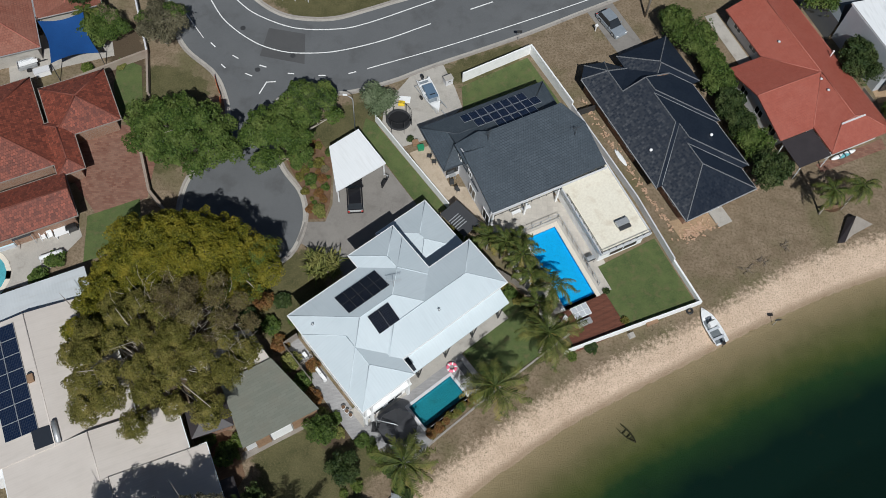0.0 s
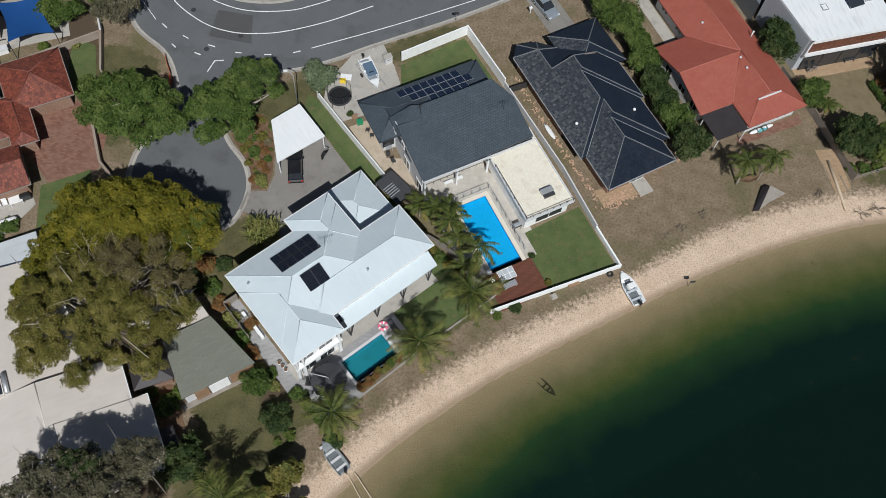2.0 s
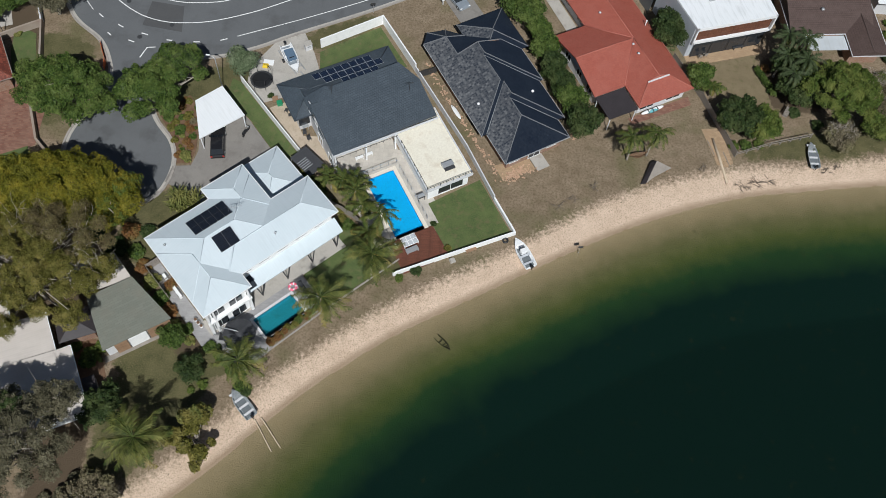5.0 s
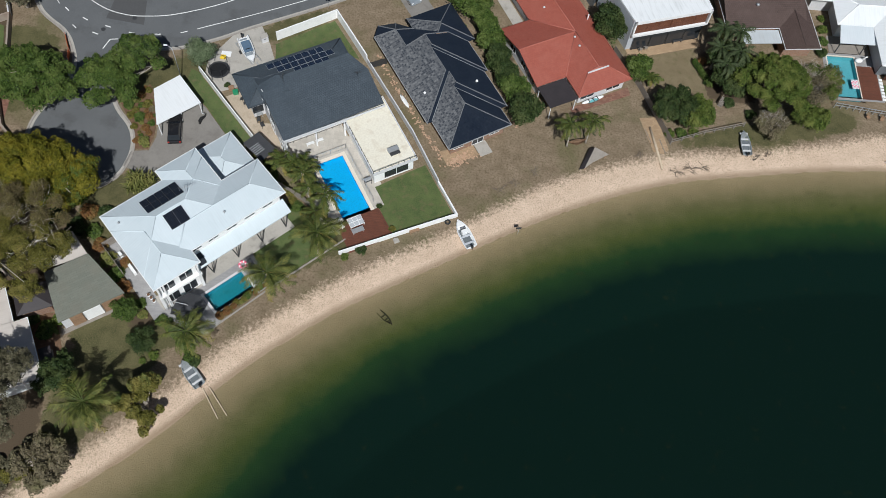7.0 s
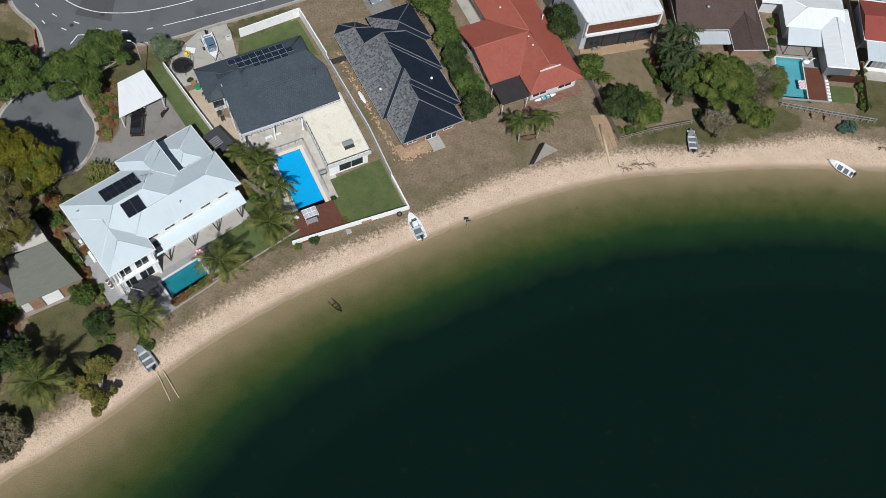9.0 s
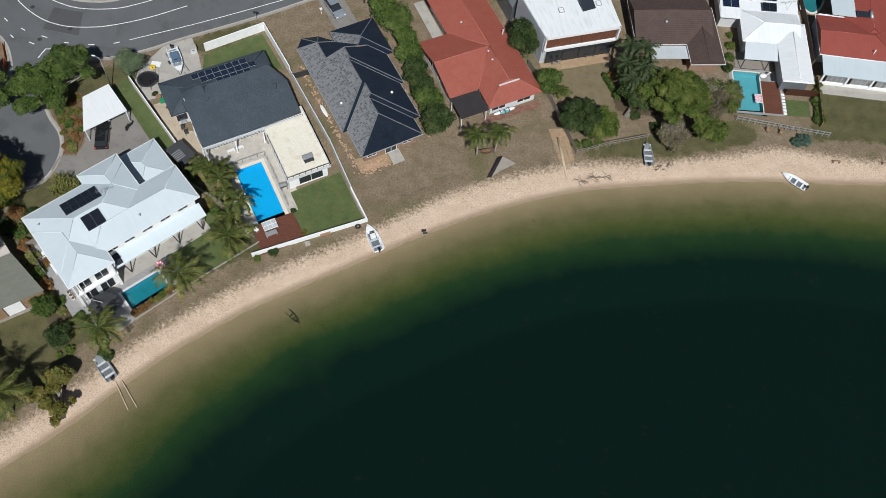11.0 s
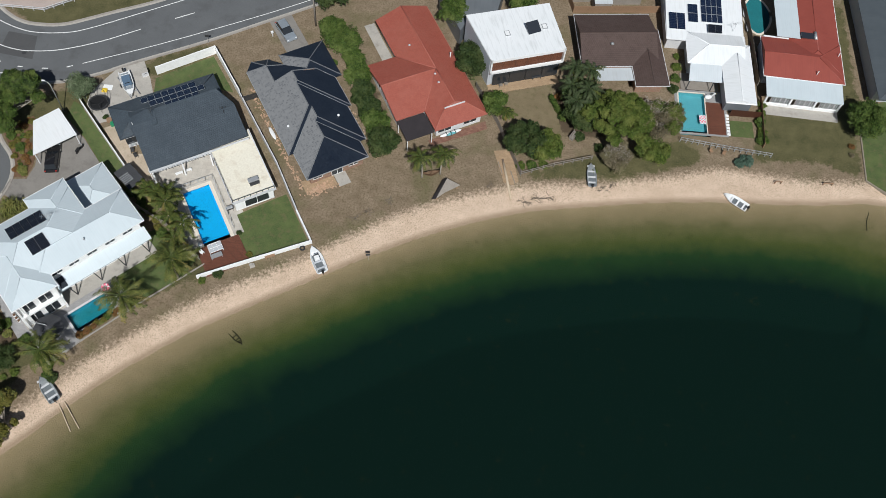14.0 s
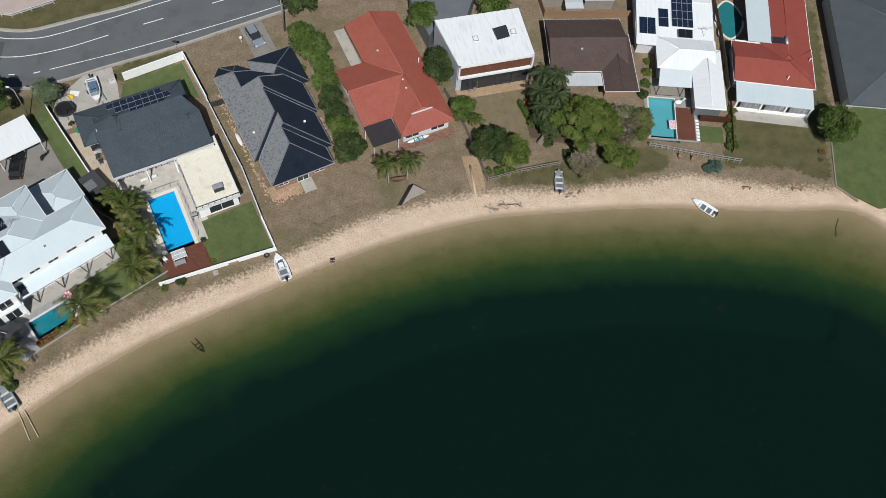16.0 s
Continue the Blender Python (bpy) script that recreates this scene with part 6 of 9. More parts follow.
paving("brick_court", [(-44, 55.4), (-37.6, 56.6), (-33.8, 52.4), (-33.6, 47.2), (-38.6, 44.4), (-43.4, 49.6)], "brick_pave", "worn brick paved forecourt", 0.04)
paving("court_lawn", [(-39.6, 44.2), (-34.4, 47.0), (-33.0, 41.5), (-38.6, 38.6)], "lawn", "small green lawn beside brick court", 0.045, "lawn")
paving("corner_lawn", [(-41.4, 66.0), (-38.4, 65.0), (-37.2, 60.4), (-39.4, 57.2), (-41.0, 61.8)], "lawn", "small green lawn inside brick wall", 0.045, "lawn")
paving("concrete_yard", [(-58, 34.6), (-46.6, 34.4), (-43.0, 35.6), (-39.5, 41.7), (-40.4, 43.2), (-47, 41.6), (-50, 45), (-58, 45)], "concrete", "plain concrete yard round a pool", 0.035)
paving("sail_yard", [(-53, 60.4), (-47.6, 63.8), (-42.0, 66.2), (-43.4, 70), (-47, 71), (-55, 66)], "concrete", "concrete yard under a shade sail", 0.035)
paved_round(wh, ((11.4, 16.5, 15.8, 21.4), (21.9, 24.4, 16.4, 21.4), (16.5, 21.9, 20.2, 21.4), (16.5, 21.9, 17.2, 17.55)), "grey_pave", "grey boarded pool patio")
paving("verandah_floor", [wh.world(*p) for p in ((11.6, 21.4), (30.9, 21.4), (30.9, 23.6), (11.6, 23.6))], "concrete", "pale tiled verandah floor", 0.08)
paving("side_path", [wh.world(*p) for p in ((10.0, 21.0), (11.9, 21.0), (11.9, 33.5), (10.4, 33.5))], "grey_pave", "narrow grey side path", 0.04)
paving("palm_lawn", [wh.world(*p) for p in ((24.5, 16.4), (31.6, 16.2), (34.4, 17.2), (33.6, 24.5), (31.0, 25.0), (30.8, 22.2), (24.5, 21.3))], "lawn", "shaded green lawn under palms", 0.04, "lawn")
paving("neighbour_lawn", [(110.4, 73.6), (110.0, 60.6), (116, 57.6), (126, 60), (126, 76), (117, 78)], "lawn", "bright green lawn behind an edging", 0.05, "lawn")
paving("modern_lawn", [(53.2, 70.2), (61.4, 73.0), (63.3, 63.6), (60, 60.8), (55.6, 64.6)], "lawn_brown", "small dry brown lawn", 0.03, "lawn")

garden_wall("front_wall", [(13.8, 33.4), (20.4, 36.7), (28.4, 40.6), (25.6, 45.3)], "render_white", "low white rendered beach wall", 0.75, 0.22)
garden_wall("boundary_wall", [(25.6, 45.3), (21.5, 52.8), (13.8, 64.6)], "render_pale", "grey side wall between two houses", 1.1, 0.16)
garden_wall("rear_wall", [(0.4, 67.2), (8.5, 72.5), (13.8, 64.6)], "render_white", "high white rendered garden wall", 1.7, 0.18)
garden_wall("side_wall", [(-9.4, 60.3), (-4.6, 54.8), (0.2, 49.4)], "render_white", "white rendered side wall along lawn", 1.3, 0.14)
garden_wall("brick_wall", [(-45.4, 61.6), (-40.4, 65.0), (-37.9, 66.6), (-36.4, 60.6)], "brick_wall", "brown brick garden wall", 1.2, 0.25)
garden_wall("street_wall", [(-41.8, 76), (-39.4, 70.2), (-37.9, 66.6)], "render_pale", "pale stepped street wall", 1.3, 0.2)
garden_wall("court_wall", [(-35.4, 52.6), (-33.3, 47.6)], "brick_wall", "low brick gate wall", 1.1, 0.3)
garden_wall("court_wall_return", [(-29.8, 44.2), (-33.3, 47.6)], "brick_wall", "low brick wall in tree shade", 1.0, 0.3)
garden_wall("pool_edge_wall", [wh.world(*p) for p in ((11.2, 15.4), (16.2, 15.9), (24.6, 16.1), (35.0, 16.0))], "kerb", "low grey edging above the beach", 0.12, 0.18)
garden_wall("lawn_edging", [(110.3, 73.0), (109.9, 60.8), (113, 58.6)], "rock", "rough stone lawn edging", 0.15, 0.2)


def fence(line, h=1.2, post_gap=1.8, mat="timber_grey", label="weathered timber post and rail fence", boards=0, name="fence", z0=None):
    pts = [np.array(p, float) for p in line]
    t = thing(name, pts[0][0], pts[0][1], 0, 0, label, "fence")
    o = pts[0]
    for a, b in zip(pts, pts[1:]):
        L = np.linalg.norm(b - a)
        n = max(1, round(L / post_gap))
        ang = math.degrees(math.atan2(*(b - a)[::-1]))
        za, zb = ground_z(*a), ground_z(*b)
        for k in range(n + (1 if b is pts[-1] else 0)):
            p = a + (b - a) * k / n - o
            z = za + (zb - za) * k / n
            ob = part("post", boxes((-0.05, 0.05, -0.05, 0.05, -0.3, h)), mat, t)
            ob.matrix_local = pose(p[0], p[1], z, 0, 0, ang)
        dz = math.degrees(math.atan2(zb - za, L))
        for z in ((h - 0.1, h * 0.5) if not boards else (h - 0.2, 0.3)):
            ob = part("rail", boxes((0, L, -0.025, 0.025, z - 0.05, z + 0.05)), mat, t)
            ob.matrix_local = pose(*(a - o), za, 0, -dz, ang)
        if boards:
            me = mesh_of("paling", boxes((0.005, boards - 0.012, -0.045, -0.027, 0.03, h)), mat)
            for k in range(int(L / boards)):
                again("paling", me, t, pose(*(a - o + (b - a) / L * boards * k), za + (zb - za) * k * boards / L, 0, 0, ang))
    return t


fence([(57.3, 55.4), (62.2, 57.6), (67.9, 59.6)], 1.1, 1.6, label="weathered grey post and rail beach fence")
fence([(81.5, 64.6), (88, 63.9), (95.4, 63.3)], 1.2, 0.9, "galv", "pale metal pool fence")
fence([(49.6, 71.0), (53.2, 64.6), (57.3, 55.4)], 1.4, 2.0, "timber_grey", "grey timber boundary fence", 0.25)
fence([(94.6, 74.0), (94.4, 65.0)], 1.3, 1.8, "timber", "brown timber boundary fence", 0.25)
fence([(14.4, 63.7), (16.6, 64.8)], 1.3, 0.75, "dark_metal", "dark metal side gate", 0.16)
fence([(-12.4, 30.2), (-13.4, 29.2)], 1.2, 2.0, "timber_grey", "dark weathered boundary fence")
fence([wh.world(*p) for p in ((11.8, 33.2), (10.2, 33.2), (10.2, 28.5))], 1.6, 1.6, "timber_grey", "grey paling side fence", 0.2)
fence([wh.world(*p) for p in ((31.8, 34.5), (31.8, 30.4), (34.0, 24.0), (34.8, 17.0))], 1.4, 1.9, "timber_grey", "weathered side fence behind palms", 0.25)
fence([(47.6, 86), (44.4, 88)], 1.5, 1.8, "timber_grey", "grey timber side fence rails")
fence([(92.9, 98), (94.0, 86.5), (94.4, 77)], 1.5, 2.0, "timber_grey", "grey paling boundary fence", 0.25)
fence([(63.6, 92), (64.6, 88.6), (79, 90.6)], 1.6, 1.9, "timber", "brown paling backyard fence", 0.25)


# ---- plants ----
def leaf_mesh(name, blobs, count, size, mat, seed, up=0.35, hollow=0.55, flat=0.6, droop=0.0):
    """Many small leaf faces scattered through ellipsoid clumps, thinner towards the middle, with an uneven outline."""
    rng = np.random.default_rng(seed)
    vol = np.array([b[3] * b[4] * b[5] for b in blobs]) ** 0.75
    pick = rng.choice(len(blobs), count, p=vol / vol.sum())
    B = np.array([b[:6] for b in blobs])[pick]
    d = rng.normal(size=(count, 3))
    d /= np.linalg.norm(d, axis=1)[:, None]
    d[:, 2] = np.where(d[:, 2] < -0.35, -d[:, 2], d[:, 2])
    lump = 1 + 0.2 * np.sin(d[:, 0] * 7 + pick) * np.sin(d[:, 1] * 6 + 2 * pick) + 0.1 * np.sin(d[:, 2] * 11 + pick)
    r = (hollow + (1 - hollow) * rng.random(count) ** 0.45) * lump
    c = B[:, :3] + d * r[:, None] * B[:, 3:6]
    c += d * (np.sin(c[:, 0] * 3.1 + 1.3 * c[:, 2]) * np.sin(c[:, 1] * 2.9 + seed) * np.cos(c[:, 2] * 2.3))[:, None] * B[:, 3:6] * 0.24
    n = d * (1 - up) + np.array((0, 0, up)) + rng.normal(size=(count, 3)) * 0.5
    n /= np.linalg.norm(n, axis=1)[:, None]
    a = np.cross(n, rng.normal(size=(count, 3)))
    a /= np.linalg.norm(a, axis=1)[:, None]
    b = np.cross(n, a)
    s = size * (0.6 + 0.8 * rng.random(count))[:, None]
    quad = np.stack([c - a * s, c - b * s * flat - np.array((0, 0, droop)) * s * 0.5, c + a * s, c + b * s * flat], 1).reshape(-1, 3)
    me = bpy.data.meshes.new(name)
    me.from_pydata(quad.tolist(), [], np.arange(4 * count).reshape(-1, 4).tolist())
    me.materials.append(M[mat])
    return me


def limbs(bm, base, tips, r0, seed, seg=8, sway=0.35):
    """A tapered trunk that forks to the clumps."""
    rng = random.Random(seed)
    fork = Vector(base) + Vector((rng.uniform(-0.3, 0.3), rng.uniform(-0.3, 0.3), max(1.0, min(t[2] for t in tips) * 0.45)))
    tube(bm, [base, Vector(base).lerp(fork, 0.5) + Vector((rng.uniform(-0.1, 0.1), rng.uniform(-0.1, 0.1), 0)), fork], [r0 * 1.25, r0, r0 * 0.85], seg)
    for t in tips:
        e = Vector(t)
        mid = fork.lerp(e, 0.5) + Vector((rng.uniform(-sway, sway), rng.uniform(-sway, sway), rng.uniform(0, sway)))
        tube(bm, [fork - Vector((0, 0, 0.1)), mid, e], [r0 * 0.6, r0 * 0.36, r0 * 0.1], 6)
        for k in range(3):
            q = mid.lerp(e, rng.uniform(0.1, 0.8))
            s = q + Vector((rng.uniform(-1, 1), rng.uniform(-1, 1), rng.uniform(0.1, 0.8))) * (e - fork).length * 0.3
            tube(bm, [q, q.lerp(s, 0.5) + Vector((0, 0, 0.08)), s], [r0 * 0.2, r0 * 0.13, r0 * 0.04], 5)
    return bm


def tree(name, x, y, clumps, trunk_r, leaf_n, leaf_s, mat, label, seed, bark="bark", second=None, category="tree", hollow=0.5, base=(0, 0)):
    """clumps: (dx, dy, z, rx, ry, rz) about the foot."""
    top = thing(name, x, y, ground_z(x, y), 0, label, category)
    bm = bmesh.new()
    limbs(bm, (base[0], base[1], -0.2), [(c[0], c[1], c[2]) for c in clumps], trunk_r, seed)
    part("trunk", bm, bark, top, smooth=True)
    crown = new("crown", leaf_mesh("crown", clumps, int(leaf_n * 1.7), leaf_s * 0.78, mat, seed, hollow=hollow))
    crown.parent = top
    if second:
        m2, idx, n2, s2 = second
        ob = new("crown", leaf_mesh("crown", [clumps[i] for i in idx], int(n2 * 1.7), s2 * 0.78, m2, seed + 1))
        ob.parent = top
        tagged(ob, "patch of differently coloured leaves")
    return top


def around(n, r, z, size, seed, squash=0.7, jitter=0.35):
    """A ring-and-middle set of clumps for a broad crown."""
    rng = random.Random(seed)
    out = [(0, 0, z + size * 0.35, size * 1.1, size * 1.1, size * squash)]
    for k in range(n):
        a = 2 * math.pi * k / n + rng.uniform(-0.3, 0.3)
        q = r * rng.uniform(1 - jitter, 1.05)
        out.append((q * math.cos(a), q * math.sin(a), z + rng.uniform(-0.25, 0.3) * size, size * rng.uniform(0.7, 1.05), size * rng.uniform(0.7, 1.05), size * squash * rng.uniform(0.8, 1.1)))
    # each clump breaks up into smaller ones
    small = []
    for a, b, c, p, q, s in out:
        for k in range(4):
            f = rng.uniform(0.5, 0.72)
            small.append((a + rng.uniform(-0.62, 0.62) * p, b + rng.uniform(-0.62, 0.62) * q, c + rng.uniform(-0.45, 0.5) * s, p * f, q * f, s * f))
    return out[1:] + small


def shift(cl, dx, dy, dz=0.0):
    return [(a + dx, b + dy, c + dz, d, e, f) for a, b, c, d, e, f in cl]


def dome(n, rx, ry, z0, rise, size, seed, squash=0.75):
    """Clumps spread evenly over a broad domed crown."""
    rng = random.Random(seed)
    out = []
    for k in range(n):
        r, a = math.sqrt((k + 0.5) / n), k * 2.39996 + seed
        s = size * rng.uniform(0.75, 1.15)
        out.append(((rx - size * 0.7) * r * math.cos(a) + rng.uniform(-0.4, 0.4), (ry - size * 0.7) * r * math.sin(a) + rng.uniform(-0.4, 0.4), z0 + rise * (1 - r * r) + rng.uniform(-0.4, 0.4), s, s, s * squash))
    return out


def twigs(top, n, mid, r, z0, z1, seed):
    """Bare pale twigs that stand out of a crown."""
    rng = random.Random(seed)
    bm = bmesh.new()
    for k in range(n):
        a, q = rng.uniform(0, 6.28), rng.uniform(0.03, 1) * r
        p = Vector((mid[0] + q * math.cos(a), mid[1] + 0.8 * q * math.sin(a), rng.uniform(z0, z1)))
        e = p + Vector((rng.uniform(-1.5, 1.5), rng.uniform(-1.2, 1.6), rng.uniform(0.3, 1.5))) * min(1, r / 8 + 0.2)
        tube(bm, [p, p.lerp(e, 0.5) + Vector((rng.uniform(-0.25, 0.25), rng.uniform(-0.25, 0.25), 0.15)), e], [0.022, 0.016, 0.008], 5)
    tagged(part("twigs", bm, "bark_pale", top, "bare pale twigs through the crown"), kind="stuff")


# the two big trees by the cul-de-sac
fig = shift(dome(34, 9.2, 6.2, 5.6, 3.4, 1.75, 3), -0.6, 0.2) + shift(dome(8, 4.0, 3.0, 6.2, 1.2, 1.5, 4), 6.0, 0.6) + shift(dome(7, 3.4, 4.0, 5.8, 1.4, 1.5, 5), -7.0, -3.4) + shift(dome(9, 2.8, 4.6, 5.6, 1.6, 1.3, 14), -8.0, -7.4)
tree("spreading_tree", -25.6, 36.8, fig, 0.55, 110000, 0.125, "leaf_fig", "large spreading fig with dense olive-gold crown", 11, "bark_pale", second=("leaf_lime", [35, 37, 38, 39, 41, 22, 30], 6000, 0.125), hollow=0.68)
gum = dome(30, 9.6, 8.2, 6.8, 3.6, 1.5, 6, 0.8)
gum_tree = tree("gum_tree", -26.4, 26.4, gum, 0.3, 84000, 0.105, "leaf_olive", "tall open gum with golden-olive foliage and pale limbs", 12, "bark_pale", hollow=0.5)
ob = new("crown", leaf_mesh("crown", shift(dome(14, 6.0, 4.6, 8.8, 1.6, 1.1, 15, 0.8), 3.6, 4.4), 16000, 0.075, "leaf_brown", 22, hollow=0.3))
ob.parent = gum_tree
tagged(ob, "brown dying twigs and leaves")
twigs(gum_tree, 260, (2.2, 2.8), 6.6, 8.4, 9.6, 5)
for tip in ((-5.6, -3.0, 10.2), (5.2, -2.0, 10.4), (-3.4, 3.2, 11.0), (4.6, 4.0, 10.8), (0.6, -5.6, 10.2), (6.8, -4.8, 9.2)):
    e = Vector(tip)
    bm = bmesh.new()
    tube(bm, [Vector((0.2, 0, 5.5)), Vector((0.2, 0, 5.5)).lerp(e, 0.5) + Vector((0.3, -0.4, 1.3)), e], [0.13, 0.08, 0.03], 7)
    part("bare_limb", bm, "bark_pale", gum_tree, "bare pale limb", smooth=True)

tree("street_tree", -29.8, 53.0, dome(22, 6.7, 5.4, 4.6, 2.4, 1.5, 31), 0.3, 22000, 0.17, "leaf_green", "bushy green street tree with pale branches", 31, "bark_pale", hollow=0.6)
tree("street_tree", -18.6, 55.4, shift(dome(13, 4.6, 4.8, 4.4, 1.8, 1.4, 32), -0.6, -1.4) + shift(dome(8, 3.6, 2.9, 4.6, 1.4, 1.3, 33), 2.2, 3.2), 0.3, 22000, 0.16, "leaf_green", "dense green street tree over the verge", 32, "bark_pale", second=("leaf_dark", [13, 14, 15, 16, 17], 3500, 0.16), hollow=0.65)
tree("small_tree", -9.2, 61.6, around(6, 1.1, 2.4, 1.25, 34, 0.9), 0.12, 5200, 0.14, "leaf_sage", "round sage green garden tree beside a trampoline", 34, hollow=0.7)
tree("dark_tree", -36.2, 68.8, around(7, 2.4, 3.6, 1.4, 35), 0.2, 6000, 0.15, "leaf_grey", "sparse grey-green street tree", 35, "bark_pale", second=("leaf_green", [1, 3], 1400, 0.17))
for k, (x, y, r, z) in enumerate(((26.2, 77.4, 1.6, 2.4), (28.4, 75.0, 1.9, 2.8), (30.4, 72.0, 1.4, 2.5), (31.2, 69.2, 1.5, 2.4), (32.4, 66.4, 1.4, 2.2), (33.6, 63.6, 1.4, 2.2), (35.2, 60.6, 1.5, 2.3), (36.6, 57.2, 1.7, 2.6))):
    tree("hedge_tree", x, y, around(6, r * 0.9, z, r * 0.8, 40 + k, 0.95), 0.1, 5600, 0.16, "leaf_green" if k in (0, 1, 2, 3, 6) else "leaf_dark", "dark green shrub tree in a boundary row", 40 + k, category="tree", hollow=0.65)
tree("fence_tree", 48.4, 73.8, around(6, 1.6, 3.2, 1.5, 51, 1.0), 0.15, 6500, 0.18, "leaf_dark", "dark tree beside white modern house", 51)
tree("fence_tree", 52.6, 66.6, around(6, 1.2, 2.4, 1.2, 52, 0.9), 0.12, 4500, 0.18, "leaf_green", "bushy green tree by a fence", 52)
tree("beach_tree", 57.0, 59.9, around(8, 2.3, 2.9, 1.45, 53, 0.9), 0.18, 10500, 0.16, "leaf_dark", "dense dark green tree behind beach fence", 53, hollow=0.65)
tree("beach_tree", 60.6, 59.2, around(7, 1.7, 2.4, 1.35, 54, 0.9), 0.15, 8000, 0.17, "leaf_lime", "yellow-green bushy tree behind beach fence", 54, hollow=0.65)
tree("yard_tree", 65.6, 69.6, around(7, 2.2, 2.6, 1.4, 55, 0.95), 0.2, 9000, 0.2, "leaf_dark", "dark palm-like tree in a shaded yard", 55)
tree("yard_tree", 66.6, 66.2, around(8, 2.4, 2.8, 1.5, 56, 0.9), 0.18, 9000, 0.2, "leaf_dark", "dark leafy tree in a shaded yard", 56)
tree("lime_tree", 71.8, 64.8, dome(24, 5.7, 5.4, 3.7, 2.0, 1.15, 57, 0.7), 0.3, 23000, 0.15, "leaf_lime", "broad open light green tree on the beach front", 57, hollow=0.45)
bare = tree("grey_tree", 77.6, 65.6, around(8, 3.1, 3.8, 1.4, 58, 0.9), 0.28, 5500, 0.14, "leaf_dry", "half-bare brownish tree on the beach front", 58, "bark_pale", second=("leaf_lime", [0, 1, 2, 4, 5, 7], 6000, 0.15), hollow=0.4)
twigs(bare, 170, (-0.6, 0.8), 3.4, 3.8, 5.0, 92)
tree("lime_tree", 76.6, 60.6, around(6, 1.7, 2.6, 1.25, 59, 0.9), 0.18, 6000, 0.18, "leaf_lime", "small light green tree by the sand", 59)
bare = tree("grey_tree", 71.2, 59.4, around(6, 1.7, 2.0, 1.1, 60, 0.9), 0.14, 3600, 0.16, "leaf_dry", "twiggy half-dead bush by the sand", 60, "bark_pale")
twigs(bare, 160, (0, 0), 2.0, 2.0, 3.0, 93)
tree("round_tree", 110.0, 70.0, around(9, 2.0, 3.2, 1.7, 61, 0.95), 0.22, 12000, 0.17, "leaf_green", "round dense green lawn tree", 61, hollow=0.72)
tree("shore_tree", -5.6, 11.2, shift(dome(7, 2.2, 1.8, 2.6, 1.0, 0.9, 62), -0.2, 1.6) + shift(dome(6, 1.8, 1.5, 2.2, 0.8, 0.85, 63), -1.9, -0.6) + shift(dome(5, 1.5, 1.3, 1.8, 0.7, 0.8, 64), 0.7, -2.0) + [(2.0, -0.4, 1.6, 0.5, 0.45, 0.4)], 0.2, 8000, 0.18, "leaf_olive", "leaning olive-green tree at the beach", 62, "bark_pale", second=("leaf_yellow", [1, 4, 6], 2600, 0.17), hollow=0.4)
great = tree("shore_tree", -23.2, 7.4, dome(40, 7.4, 6.4, 8.0, 3.0, 1.1, 63) + shift(dome(9, 3.2, 2.6, 8.4, 1.2, 0.95, 66), 4.6, 4.6), 0.3, 36000, 0.115, "leaf_grey", "large greyish half-bare waterside tree", 63, "bark_pale", second=("leaf_dark", [2, 7, 11, 15, 19], 6000, 0.15), hollow=0.4)
twigs(great, 200, (0.0, 0.0), 4.6, 8.6, 9.8, 91)
tree("shore_tree", -32.5, -1.5, dome(22, 5.6, 5.0, 6.0, 2.4, 1.3, 64), 0.3, 11000, 0.16, "leaf_olive", "grey-green tree shading the cream roof", 64, "bark_pale", second=("leaf_dry", [1, 3, 6, 9], 5000, 0.15))
tree("shore_tree", -15.4, 13.4, dome(8, 2.6, 2.6, 2.6, 1.0, 1.0, 75), 0.18, 6500, 0.15, "leaf_dark", "dark bushy tree beside the fence", 75)
tree("shore_tree", -14.8, 3.6, around(7, 2.4, 2.0, 1.3, 65, 0.8), 0.18, 7000, 0.17, "leaf_dry", "low tangled bush at the sand", 65, "bark_pale")
tree("yard_tree", -7.6, 19.0, around(6, 1.1, 1.4, 0.85, 66, 0.95), 0.1, 3600, 0.13, "leaf_dark", "dark rounded garden bush", 66)
tree("yard_tree", -10.4, 22.4, around(6, 1.0, 2.0, 0.85, 67, 0.95), 0.1, 4500, 0.13, "leaf_green", "leafy garden bush by the cottage", 67)
tree("yard_tree", -43.4, 68.6, around(7, 1.9, 2.2, 1.3, 68, 0.9), 0.14, 6500, 0.17, "leaf_green", "green garden tree inside brick wall", 68, second=("leaf_dry", [1, 2], 1200, 0.16))
tree("yard_tree", 24.8, 85.4, around(8, 2.4, 3.0, 1.5, 69, 0.9), 0.2, 8000, 0.18, "leaf_dark", "dark green tree on the verge", 69, second=("leaf_dry", [1, 4], 1500, 0.16))
tree("yard_tree", 45.0, 83.6, around(6, 1.6, 3.0, 1.4, 70, 0.95), 0.16, 6000, 0.18, "leaf_green", "green tree beside the grey garage", 70)
tree("yard_tree", 55.4, 88.6, around(6, 1.8, 2.6, 1.3, 71, 0.95), 0.16, 6000, 0.18, "leaf_green", "leafy tree behind white house", 71)
tree("yard_tree", -47.6, 73.4, around(6, 2.0, 3.4, 1.5, 72, 0.9), 0.2, 6000, 0.2, "leaf_dark", "dark green backyard tree", 72)

BUSH = {}
low = random.Random(29)


